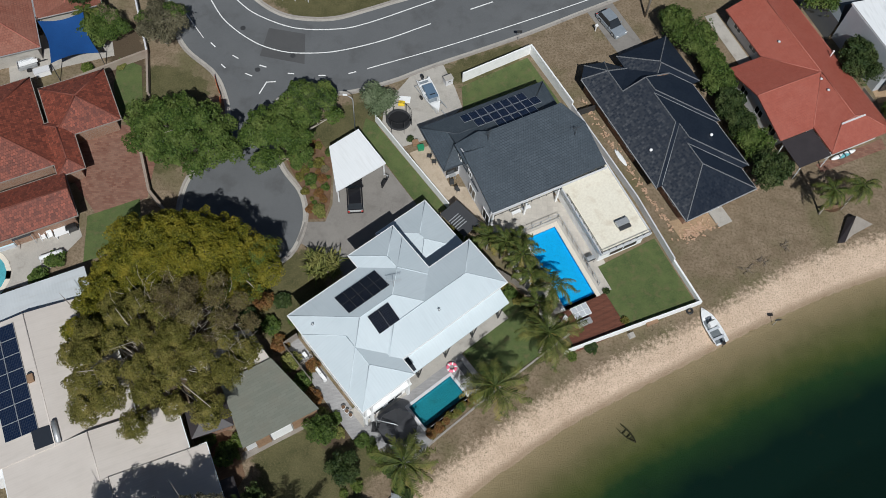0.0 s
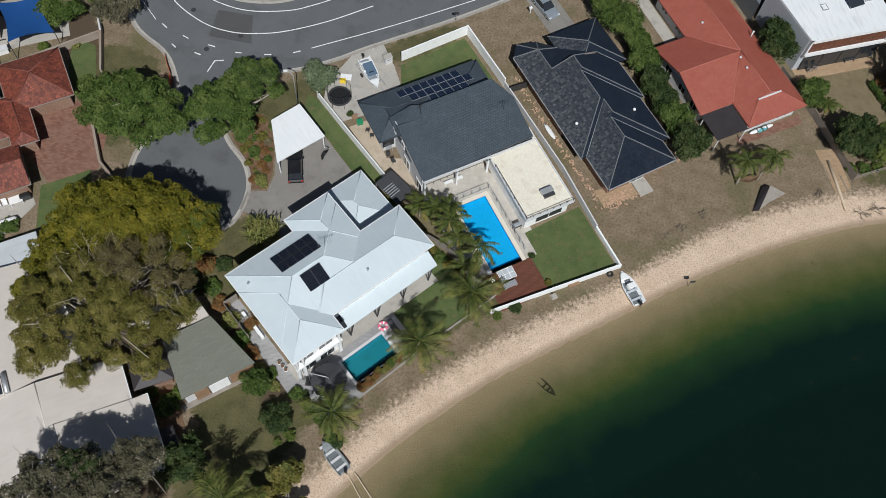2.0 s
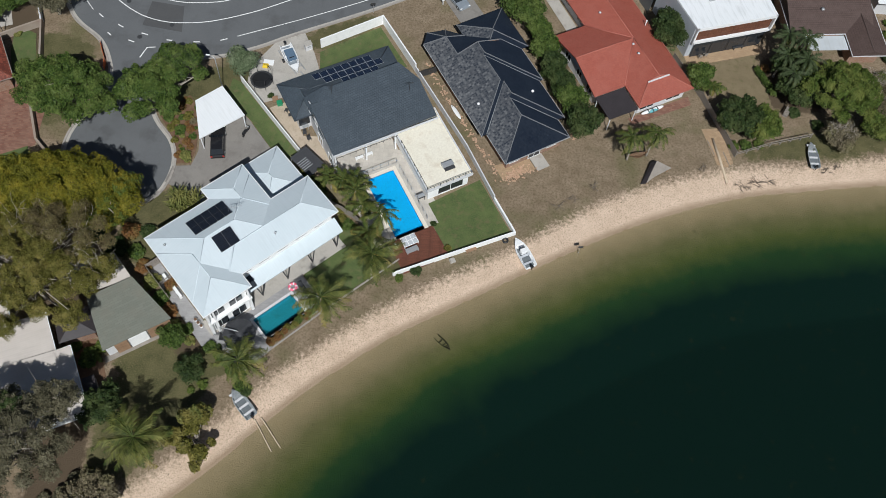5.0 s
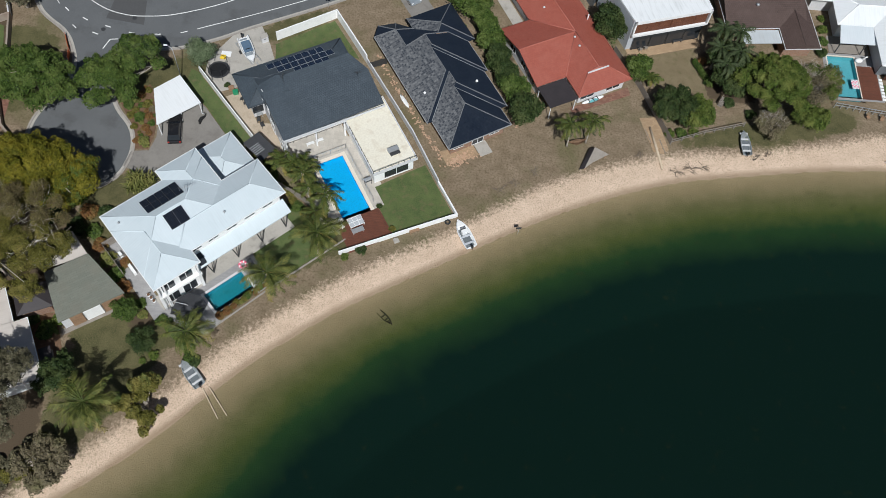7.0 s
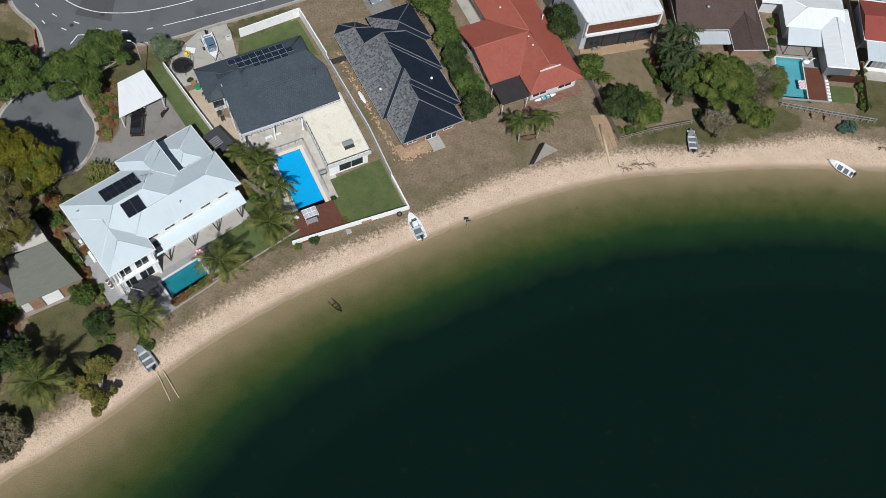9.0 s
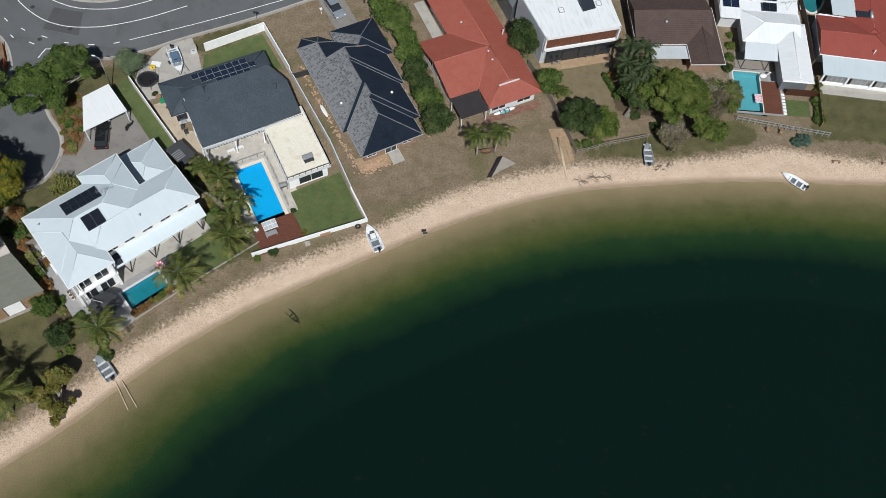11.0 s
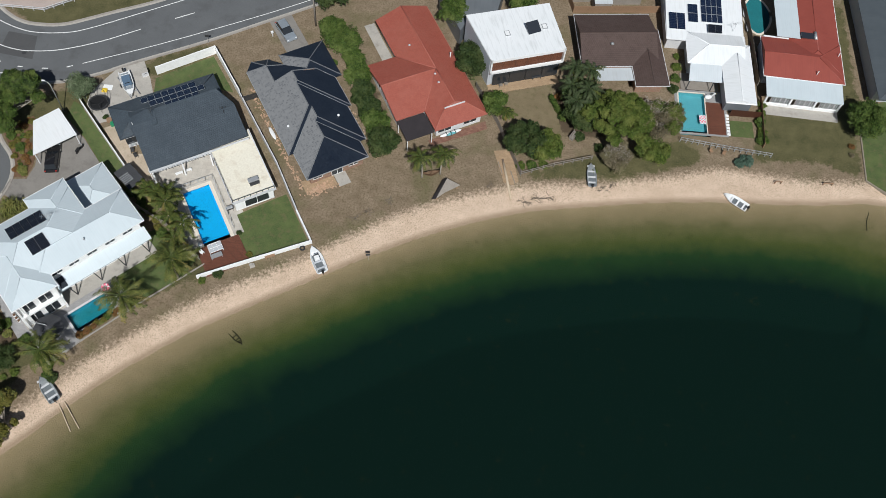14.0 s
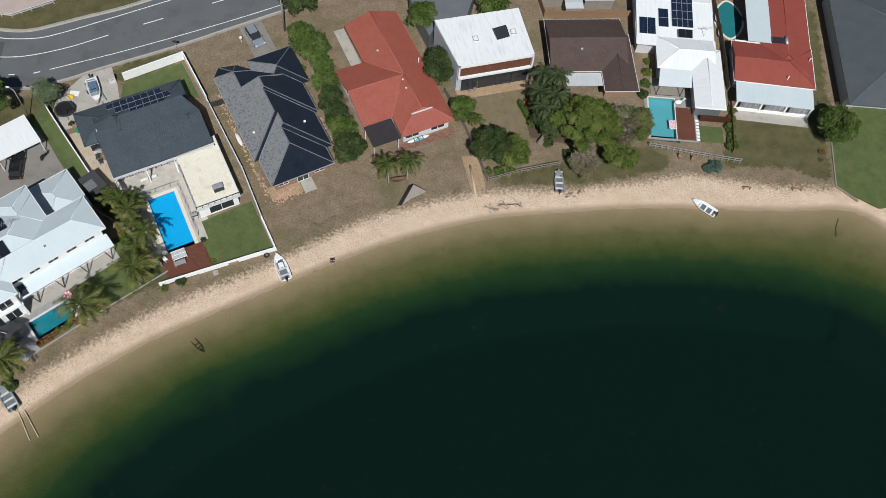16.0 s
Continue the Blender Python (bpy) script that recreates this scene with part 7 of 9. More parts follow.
def bush(x, y, r, mat, label, seed=0, z=0.0, name="shrub", sq=0.8):
    key = (mat, seed % 3)
    if key not in BUSH:
        BUSH[key] = (leaf_mesh("foliage", around(5, 0.55, 0.5, 0.5, 200 + seed % 3, 0.9), 1300, 0.13, mat, 300 + seed % 3, hollow=0.6),
                     mesh_of("stems", limbs(bmesh.new(), (0, 0, -0.1), [(0.4, 0.2, 0.6), (-0.4, 0.1, 0.6), (0, -0.4, 0.6)], 0.04, 7), "bark"))
    t = thing(name, x, y, ground_z(x, y) + z, 37 * seed, label, "shrub", "garden shrubs")
    t.scale = (r, r, r * sq)
    again("foliage", BUSH[key][0], t, Matrix.Identity(4))
    again("stems", BUSH[key][1], t, Matrix.Identity(4))


rng = random.Random(8)
for k, (x, y, r, mt) in enumerate(((-17.6, 53.2, 0.9, "leaf_green"), (-16.4, 55.0, 0.8, "leaf_red"), (-15.2, 53.6, 0.8, "leaf_olive"), (-15.8, 51.4, 0.9, "leaf_green"), (-14.6, 49.8, 0.7, "leaf_red"), (-16.2, 49.8, 0.6, "leaf_olive"), (-14.6, 51.6, 0.7, "leaf_red"),
                                   (-14.4, 47.6, 0.9, "leaf_yellow"), (-15.6, 56.0, 0.6, "leaf_olive"), (-14.2, 55.2, 0.6, "leaf_green"),
                                   (-17.0, 51.6, 0.7, "leaf_olive"), (-15.2, 47.6, 0.7, "leaf_red"), (-14.4, 53.0, 0.6, "leaf_dry"), (-16.8, 54.2, 0.7, "leaf_yellow"), (-14.0, 50.6, 0.6, "leaf_green"))):
    bush(x, y, r * 0.95, mt, "garden bed shrub with mixed foliage", k)
for k, (x, y) in enumerate(((-17.9, 54.4), (-17.2, 55.6), (-16.0, 53.4), (-14.9, 54.4), (-15.1, 52.6), (-16.6, 52.6), (-13.9, 52.0), (-15.4, 50.6), (-14.0, 49.0), (-15.3, 49.0), (-14.9, 48.4), (-13.9, 47.0), (-16.2, 56.6), (-18.3, 53.8))):
    bush(x, y, 0.3 + 0.12 * (k % 3), ("leaf_red", "leaf_olive", "leaf_green", "leaf_yellow")[k % 4], "low tufted plant in bark mulch", k)
for k, (x, y, r, mt) in enumerate(((-18.4, 36.0, 1.3, "leaf_red"), (-17.2, 33.2, 1.2, "leaf_green"), (-16.0, 31.4, 1.1, "leaf_red"), (-14.6, 29.6, 1.2, "leaf_yellow"), (-13.0, 27.6, 1.2, "leaf_green"), (-11.8, 26.0, 1.1, "leaf_red"), (-10.8, 24.2, 1.0, "leaf_yellow"),
                                   (-16.6, 36.2, 1.1, "leaf_dark"), (-19.6, 33.6, 1.4, "leaf_dark"), (-12.2, 29.4, 0.9, "leaf_red"), (-9.2, 24.0, 0.8, "leaf_green"), (-8.6, 22.6, 0.7, "leaf_yellow"), (-20.6, 38.0, 1.4, "leaf_green"), (-22.6, 35.0, 1.5, "leaf_dark"), (-14.8, 34.2, 0.9, "leaf_green"))):
    bush(x, y, r, mt, "croton-like shrub in a dense side garden", k)
for k in range(16):
    u = 16.6 + k * 0.5
    x, y = wh.world(u, 16.75 + rng.uniform(-0.3, 0.3))
    bush(x, y, rng.uniform(0.35, 0.65), rng.choice(("leaf_green", "leaf_red", "leaf_yellow", "leaf_olive")), "low mixed shrub beside the teal pool", k)
for k in range(12):
    x, y = wh.world(11.0 + rng.uniform(-0.4, 0.4), 13.4 + k * 0.62)
    bush(x, y, rng.uniform(0.5, 0.9), rng.choice(("leaf_green", "leaf_dark", "leaf_lime")), "leafy green boundary shrub beside fence", k)
for k in range(14):
    v = 17.5 + k * 1.2
    x, y = wh.world(33.2 + rng.uniform(-0.5, 0.5), v)
    bush(x, y, rng.uniform(0.6, 1.0), rng.choice(("leaf_green", "leaf_dark", "leaf_olive")), "leafy shrub under the boundary palms", k)
for k, (x, y, r, mt) in enumerate(((91.6, 62.0, 1.2, "leaf_blue"), (90.4, 61.4, 0.9, "leaf_blue"), (94.4, 67.8, 0.9, "leaf_lime"), (94.2, 69.6, 1.0, "leaf_green"), (94.6, 71.4, 0.9, "leaf_lime"), (94.3, 66.2, 1.1, "leaf_green"), (94.8, 73.0, 0.8, "leaf_lime"),
                                   (81.4, 79.0, 0.9, "leaf_lime"), (81.2, 76.6, 0.9, "leaf_green"), (80.8, 74.4, 1.0, "leaf_dark"), (81.6, 81.2, 0.7, "leaf_lime"), (62.6, 70.6, 0.8, "leaf_red"), (63.2, 67.0, 0.8, "leaf_dark"), (58.0, 61.8, 0.8, "leaf_green"), (57.2, 57.0, 0.8, "leaf_lime"), (58.8, 57.2, 0.9, "leaf_green"), (60.6, 57.6, 0.8, "leaf_lime"), (62.4, 60.2, 0.9, "leaf_lime"),
                                   (68.4, 57.4, 0.5, "leaf_lime"), (14.6, 33.0, 0.6, "leaf_lime"), (16.6, 34.2, 0.8, "leaf_dark"), (20.2, 37.8, 0.5, "leaf_olive"), (18.2, 41.0, 0.45, "leaf_dark"), (-6.2, 17.6, 0.7, "leaf_lime"), (-7.4, 16.8, 0.5, "leaf_lime"),
                                   (-44.6, 63.8, 0.9, "leaf_lime"), (-40.8, 64.6, 0.7, "leaf_yellow"), (-41.4, 38.4, 1.2, "leaf_green"), (-44.8, 71.0, 1.3, "leaf_dark"), (-21.4, 20.6, 0.9, "leaf_green"), (-22.6, 21.8, 0.8, "leaf_red"), (108.4, 66.8, 0.6, "leaf_red"),
                                   (108.2, 65.2, 0.5, "leaf_dry"), (53.4, 69.6, 0.5, "leaf_lime"), (66.0, 63.4, 1.0, "leaf_dark"), (69.0, 61.6, 0.9, "leaf_dark"), (79.8, 67.4, 0.9, "leaf_yellow"), (31.6, 72.8, 0.6, "leaf_dry"), (27.0, 72.8, 0.7, "leaf_green"))):
    bush(x, y, r, mt, "loose leafy shrub in the garden", k)
for k in range(26):
    t = low.random()
    x, y = -27 + 13 * t + low.uniform(-2.0, 0.6), -6.5 + 11 * t + low.uniform(-0.4, 3.4)
    bush(x, y, low.uniform(0.7, 1.3), low.choice(("leaf_olive", "leaf_dry", "leaf_dark", "leaf_grey")), "low tangled scrub above the sand", k)
# clipped hedge
hd = thing("hedge", 62.4, 68.2, 0, -63, "narrow clipped green hedge along small lawn", "hedge")
ob = new("foliage", leaf_mesh("foliage", [(0.6 * k - 2.1, 0, 0.5, 0.5, 0.38, 0.55) for k in range(8)], 4200, 0.1, "leaf_green", 77, hollow=0.8))
ob.parent = hd


# palms
def frond_mesh(name, length, mat, seed, bend=0.9, width=0.5, leaflets=30):
    """One palm frond along x: a rib that arches over and pairs of narrow, separate leaflets that hang from it."""
    rng = random.Random(seed)
    bm = bmesh.new()
    path = [Vector((length * t * math.cos(0.55 * bend * t), 0.10 * length * t * t * rng.uniform(-1, 1), length * (0.36 * t - bend * 0.62 * t * t))) for t in (k / 8 for k in range(9))]
    tube(bm, path, [0.05 * (1 - 0.85 * k / 8) + 0.008 for k in range(9)], 5)
    for k in range(leaflets):
        t = 0.14 + 0.84 * k / leaflets
        i = min(7, int(t * 8))
        p = path[i].lerp(path[i + 1], t * 8 - i)
        fw = (path[i + 1] - path[i]).normalized()
        w = width * length * 0.42 * (math.sin(math.pi * min(1, 0.22 + t * 0.72))) + 0.12
        for s in (-1, 1):
            side = Vector((0, s, 0)) + fw * rng.uniform(0.6, 1.1) + Vector((0, 0, -0.3 - rng.uniform(0, 0.7)))
            e = p + side.normalized() * w * rng.uniform(0.75, 1.15)
            m = p.lerp(e, 0.5) + Vector((0, 0, 0.05))
            h = fw * 0.032
            vs = [bm.verts.new(q) for q in (p - h, m - h * 1.3, e, m + h * 1.3, p + h)]
            bm.faces.new(vs)
    return mesh_of(name, bm, mat)


FRONDS = {}


def palm(x, y, h, length, n, mat, label, seed, lean=(0, 0), trunk="bark_pale", r=0.14, bend=0.9, category="palm tree", ripe="leaf_palm_gold"):
    rng = random.Random(seed)
    for m in (mat, ripe):
        key = (m, round(length, 1), bend)
        if key not in FRONDS:
            FRONDS[key] = [frond_mesh("frond", length, m, seed + k, bend * (0.7 + 0.2 * k)) for k in range(4)]
    t = thing("palm_tree", x, y, ground_z(x, y), 0, label, category, "palm trees")
    bm = bmesh.new()
    path = [Vector((lean[0] * s * s, lean[1] * s * s, h * s - 0.15)) for s in (k / 7 for k in range(8))]
    tube(bm, path, [r * (1.5 if k == 0 else 1.05 + 0.06 * (k % 2) - 0.05 * k) for k in range(8)], 9)
    part("trunk", bm, trunk, t, smooth=True)
    hx, hy, hz = path[-1]
    for k in range(n):
        a = 360 * k * 0.381966 + rng.uniform(-14, 14)
        tilt = 34 - 62 * (k + 0.5) / n + rng.uniform(-9, 9)
        size = rng.uniform(0.78, 1.08)
        ob = again("frond", FRONDS[(ripe if k < n * 0.2 else mat, round(length, 1), bend)][k % 4], t, pose(hx, hy, hz, 0, 0, a) @ pose(0, 0, 0, rng.uniform(-25, 25), tilt, 0) @ Matrix.Scale(size, 4))
    return t


palm(-2.0, 19.0, 5.0, 3.8, 20, "leaf_palm", "coconut palm with yellow-green fronds by the patio", 401, (0.2, 0.2))
palm(6.0, 27.6, 5.8, 4.2, 22, "leaf_palm", "coconut palm with arching fronds on the lawn", 402, (0.3, -0.3))
palm(11.2, 33.3, 5.4, 4.2, 22, "leaf_palm", "coconut palm with drooping fronds at the wall", 404, (0.2, 0.2))
for k, (x, y, h, L) in enumerate(((11.5, 38.7, 5.6, 2.9), (9.2, 40.4, 4.4, 2.5), (8.2, 42.0, 5.0, 2.9), (6.4, 43.8, 4.2, 2.5), (7.8, 44.6, 3.4, 2.5), (4.8, 44.8, 3.2, 2.5), (10.2, 37.4, 3.4, 2.5))):
    palm(x, y, h, L, 15, "leaf_palm", "clumping palm between the two pools", 410 + k, (0.2, 0.1), r=0.08, bend=1.05)
palm(-10.8, 9.2, 6.6, 4.4, 32, "leaf_palm", "yellowing palm among beach trees", 421, (0.2, 0.2))
for k, (x, y, lx) in enumerate(((42.8, 53.4, -0.3), (45.4, 54.3, 0.3))):
    palm(x, y, 5.2, 3.0, 16, "leaf_palm", "feathery queen palm on dry lawn", 430 + k, (lx, 0.2), r=0.12, bend=1.35, ripe="leaf_palm_dark")
palm(54.4, 65.2, 2.4, 2.0, 14, "leaf_palm", "low palm beside timber fence", 440, (0, 0), r=0.1, bend=1.1)
for k, (x, y, h) in enumerate(((64.2, 72.8, 5.6), (66.4, 72.0, 6.2), (63.8, 69.6, 5.0), (66.2, 68.6, 5.8), (64.6, 67.0, 4.6))):
    palm(x, y, h, 2.7, 16, "leaf_palm_dark", "dark feathery palm in a shaded backyard", 441 + k, (0.2, -0.1), bend=1.1, ripe="leaf_palm")
palm(-45.6, 70.0, 3.2, 2.2, 14, "leaf_palm", "small palm in the walled garden", 443, (0, 0), bend=1.0)
# spiky clump by the drive
yc = thing("spiky_plant", -12.7, 40.4, 0, 0, "big spiky yellow-green screw palm clump", "shrub")
bm = bmesh.new()
rng = random.Random(17)
for k in range(420):
    a, e = rng.uniform(0, 6.283), rng.uniform(0.1, 1.45)
    o = Vector((rng.uniform(-1.1, 1.1), rng.uniform(-0.9, 0.9), rng.uniform(0.4, 1.5)))
    d = Vector((math.cos(a) * math.cos(e), math.sin(a) * math.cos(e), math.sin(e)))
    s = d.cross(Vector((0, 0, 1))).normalized() * 0.045
    L = rng.uniform(0.6, 1.05)
    vs = [bm.verts.new(q) for q in (o - s, o + d * L * 0.5 - s + Vector((0, 0, 0.05)), o + d * L + Vector((0, 0, -0.15)), o + d * L * 0.5 + s + Vector((0, 0, 0.05)), o + s)]
    bm.faces.new(vs)
part("leaves", bm, "leaf_yellow", yc)
yc.scale = (1.5, 1.45, 1.35)
bm = bmesh.new()
for k in range(6):
    a = k * 1.05
    tube(bm, [(0, 0, -0.1), (0.5 * math.cos(a), 0.4 * math.sin(a), 0.7), (0.9 * math.cos(a), 0.8 * math.sin(a), 1.3)], [0.08, 0.06, 0.05], 6)
part("stems", bm, "bark", yc)


# ---- carport, vehicles, boats ----
cp = thing("carport", -11.1, 53.4, 0, 0, "white flat-roofed carport on slim posts", "carport")
CQ = [(-10.9, 57.0), (-7.3, 53.0), (-12.3, 48.7), (-13.9, 54.3)]
part("roof", with_uv(tilted([(x + 11.1, y - 53.4) for x, y in CQ], (3.05, 2.7, 2.75, 3.0), 0.14)), "pure_white_metal", cp, "flat white metal roof")
for x, y in ((-10.95, 56.7), (-7.55, 53.05), (-12.2, 49.0), (-13.7, 54.1)):
    part("post", boxes((x + 11.1 - 0.06, x + 11.1 + 0.06, y - 53.4 - 0.06, y - 53.4 + 0.06, 0, 2.66)), "white_plastic", cp)


def car(x, y, turn, mat, label, length=4.4, width=1.75, height=1.48):
    t = thing("car", x, y, 0.05, turn, label, "car")
    bm = bmesh.new()
    prof = [(-0.5, 0.30), (-0.495, 0.62), (-0.46, 0.72), (-0.30, 0.76), (0.22, 0.74), (0.42, 0.66), (0.49, 0.56), (0.5, 0.32), (0.46, 0.22), (-0.46, 0.22)]
    rings = []
    for w, k in ((-0.5, 0.94), (-0.46, 1.0), (0.46, 1.0), (0.5, 0.94)):
        rings.append([bm.verts.new((px * length * (0.985 if abs(w) == 0.5 else 1), w * width, pz * (0.97 if abs(w) == 0.5 else 1))) for px, pz in prof])
    for a, b in zip(rings, rings[1:]):
        for i in range(len(prof)):
            bm.faces.new((a[i], a[(i + 1) % len(prof)], b[(i + 1) % len(prof)], b[i]))
    bm.faces.new(rings[0])
    bm.faces.new(rings[-1][::-1])
    bmesh.ops.recalc_face_normals(bm, faces=bm.faces)
    body = part("body", bm, mat, t, smooth=False)
    bm = bmesh.new()
    lo = [(-0.44, 0.74), (0.20, 0.74)]
    hi = [(-0.36, height - 0.05), (0.02, height - 0.05)]
    g = [bm.verts.new((px * length, s * width * k, z)) for (px, z), k in ((lo[0], 0.46), (lo[1], 0.46), (hi[1], 0.38), (hi[0], 0.38)) for s in (-1, 1)]
    for q in ((0, 2, 4, 6), (1, 3, 5, 7), (0, 1, 3, 2), (2, 3, 5, 4), (4, 5, 7, 6), (6, 7, 1, 0)):
        bm.faces.new([g[i] for i in q])
    bmesh.ops.recalc_face_normals(bm, faces=bm.faces)
    part("glasshouse", bm, "glass_dark", t, "dark tinted glass")
    part("roof", boxes((-0.37 * length, 0.025 * length, -0.385 * width, 0.385 * width, height - 0.06, height, 0.03)), mat, t)
    for px in (-0.31, 0.31):
        for s in (-1, 1):
            bm = bmesh.new()
            tube(bm, [(px * length, s * width * 0.40, 0.32), (px * length, s * width * 0.505, 0.32)], 0.32, 18)
            wheel = part("wheel", bm, "black_plastic", t)
            bm = bmesh.new()
            tube(bm, [(px * length, s * width * 0.50, 0.32), (px * length, s * width * 0.512, 0.32)], 0.2, 14)
            part("rim", bm, "galv", wheel)
    for s in (-1, 1):
        part("headlight", boxes((0.465 * length, 0.49 * length, s * width * 0.40 - 0.16, s * width * 0.40 + 0.16, 0.56, 0.66, 0.02)), "white_plastic", t, "clear headlight")
        part("tail_light", boxes((-0.502 * length, -0.475 * length, s * width * 0.42 - 0.12, s * width * 0.42 + 0.12, 0.55, 0.70, 0.02)), "tail_red", t, "red tail light")
        part("mirror", boxes((0.12 * length, 0.16 * length, s * width * 0.54 - 0.09, s * width * 0.54 + 0.09, 0.86, 0.98, 0.02)), mat, t)
    return t


car(18.6, 78.0, -53, "car_silver", "silver-grey hatchback parked on concrete drive", 4.4)
car(-10.55, 49.9, 100, "car_black", "black utility car parked under white carport", 4.8, 1.8, 1.5)


mo = thing("motor_scooter", -7.3, 52.0, 0.05, 70, "dark motor scooter parked beside the carport", "scooter")
for px in (-0.62, 0.62):
    bm = bmesh.new()
    tube(bm, [(px, -0.06, 0.26), (px, 0.06, 0.26)], 0.26, 16)
    part("wheel", bm, "black_plastic", mo)
bm = boxes((-0.75, 0.05, -0.17, 0.17, 0.38, 0.68, 0.05), (0.0, 0.5, -0.14, 0.14, 0.26, 0.34, 0.02))
part("body", bm, "car_black", mo)
part("seat", boxes((-0.7, 0.0, -0.15, 0.15, 0.684, 0.78, 0.03)), "black_plastic", mo)
bm = bmesh.new()
tube(bm, [(0.62, 0, 0.3), (0.45, 0, 1.0)], 0.05, 8)
tube(bm, [(0.45, -0.33, 1.02), (0.45, 0.33, 1.02)], 0.03, 8)
part("handlebar", bm, "galv", mo)


def hull_mesh(length, beam, depth, inner=False):
    bm = bmesh.new()
    rings = []
    n = 9
    for k in range(n):
        s = k / (n - 1)
        b = beam / 2 * (1 - max(0, (s - 0.45) / 0.55) ** 2.2) * (0.92 + 0.08 * min(1, s * 4))
        b = max(b, 0.02)
        z1 = depth * (1 + 0.35 * max(0, s - 0.5) ** 1.5)
        x = (s - 0.5) * length
        zb = 0.05 + 0.35 * depth * max(0, s - 0.6) ** 1.2
        rings.append([bm.verts.new(p) for p in ((x, -b, z1), (x, -b * 0.82, zb + depth * 0.35), (x, 0, zb), (x, b * 0.82, zb + depth * 0.35), (x, b, z1), (x, b - 0.07 if b > 0.1 else b * 0.5, z1 + 0.01),
                                              (x, b * 0.66, zb + depth * 0.38), (x, -b * 0.66, zb + depth * 0.38), (x, -b + 0.07 if b > 0.1 else -b * 0.5, z1 + 0.01))])
    for a, c in zip(rings, rings[1:]):
        m = len(a)
        for i in range(m):
            bm.faces.new((a[i], a[(i + 1) % m], c[(i + 1) % m], c[i]))
    bm.faces.new(rings[0][::-1])
    bm.faces.new(rings[-1])
    bmesh.ops.recalc_face_normals(bm, faces=bm.faces)
    return bm


def boat(x, y, turn, length, beam, mat, label, motor=True, seats=3, console=False, inside_mat="boat_inside", z=None, seat_mat=None):
    t = thing("boat", x, y, (ground_z(x, y) if z is None else z), turn, label, "boat", "beached boats")
    part("hull", hull_mesh(length, beam, 0.55), mat, t, smooth=False)
    part("floor", boxes((-0.46 * length, 0.22 * length, -beam * 0.31, beam * 0.31, 0.24, 0.27)), inside_mat, t)
    for k in range(seats):
        px = (-0.34 + 0.24 * k) * length
        part("seat", boxes((px - 0.14, px + 0.14, -beam * 0.40, beam * 0.40, 0.40, 0.45, 0.01)), seat_mat or mat, t)
    part("foredeck", slab([(0.26 * length, -beam * 0.36), (0.36 * length, -beam * 0.22), (0.44 * length, -0.06), (0.44 * length, 0.06), (0.36 * length, beam * 0.22), (0.26 * length, beam * 0.36)], 0.56, 0.60), mat, t)
    if console:
        part("console", boxes((-0.05 * length, 0.08 * length, -0.35, 0.35, 0.3, 0.95, 0.05)), "white_plastic", t)
        part("windscreen", boxes((0.08 * length, 0.09 * length, -0.35, 0.35, 0.9, 1.2)), "glass_dark", t)
    if motor:
        bm = bmesh.new()
        box(bm, -0.56 * length, -0.48 * length, -0.14, 0.14, 0.55, 0.98, 0.05)
        tube(bm, [(-0.53 * length, 0, 0.6), (-0.55 * length, 0, 0.05)], 0.05, 8)
        part("outboard_motor", bm, "black_plastic", t, "black outboard motor")
    return t


boat(29.6, 38.1, 119, 4.4, 1.75, "white_plastic", "white runabout with grey seats beached at water", seats=2, console=True, seat_mat="render_grey")
boat(89.6, 55.0, 147, 4.0, 1.6, "white_plastic", "white open dinghy at the water's edge", seats=3)
boat(67.85, 56.6, 94, 4.0, 1.45, "boat_ali", "weathered aluminium dinghy pulled onto sand", seats=4, seat_mat="render_pale")
boat(-1.4, 15.8, 134, 4.0, 1.6, "boat_ali", "grey aluminium dinghy on launching rails", seats=4, seat_mat="render_pale")
for k in (0, 1):
    bm = bmesh.new()
    tube(bm, [(0.2 + 0.75 * k, 14.3 + 0.2 * k, -0.42), (2.6 + 0.95 * k, 10.9 + 0.5 * k, -0.74)], 0.07, 6)
    solid("launching_rail", bm, "driftwood", "long pale timber boat launching rail in shallows", "rail", "launching rails")
# covered boat on a trailer in the rear drive
tb = boat(-3.2, 64.2, -62, 5.0, 1.8, "white_plastic", "white boat on a trailer with slate blue cover", seats=2, inside_mat="car_silver", z=0.45, console=True)
part("cover", boxes((-1.2, 0.9, -0.62, 0.62, 1.0, 1.06, 0.02)), "boat_cover", tb, "slate blue canvas cover")
for px in (-1.1, 0.8):
    for sy in (-0.6, 0.6):
        part("cover_pole", boxes((px - 0.02, px + 0.02, sy - 0.02, sy + 0.02, 0.55, 1.0)), "galv", tb)
tr = thing("boat_trailer", -3.2, 64.2, 0.05, -50, "galvanised boat trailer on concrete drive", "trailer")
part("frame", boxes((-2.4, 2.4, -0.75, -0.67, 0.36, 0.46), (-2.4, 2.4, 0.67, 0.75, 0.36, 0.46), (-2.3, -2.2, -0.7, 0.7, 0.37, 0.45), (1.4, 1.5, -0.7, 0.7, 0.37, 0.45), (2.3, 4.0, -0.05, 0.05, 0.36, 0.44)), "galv", tr)
for s in (-1, 1):
    bm = bmesh.new()
    tube(bm, [(-0.6, s * 0.88, 0.28), (-0.6, s * 1.05, 0.28)], 0.28, 16)
    part("wheel", bm, "black_plastic", tr)
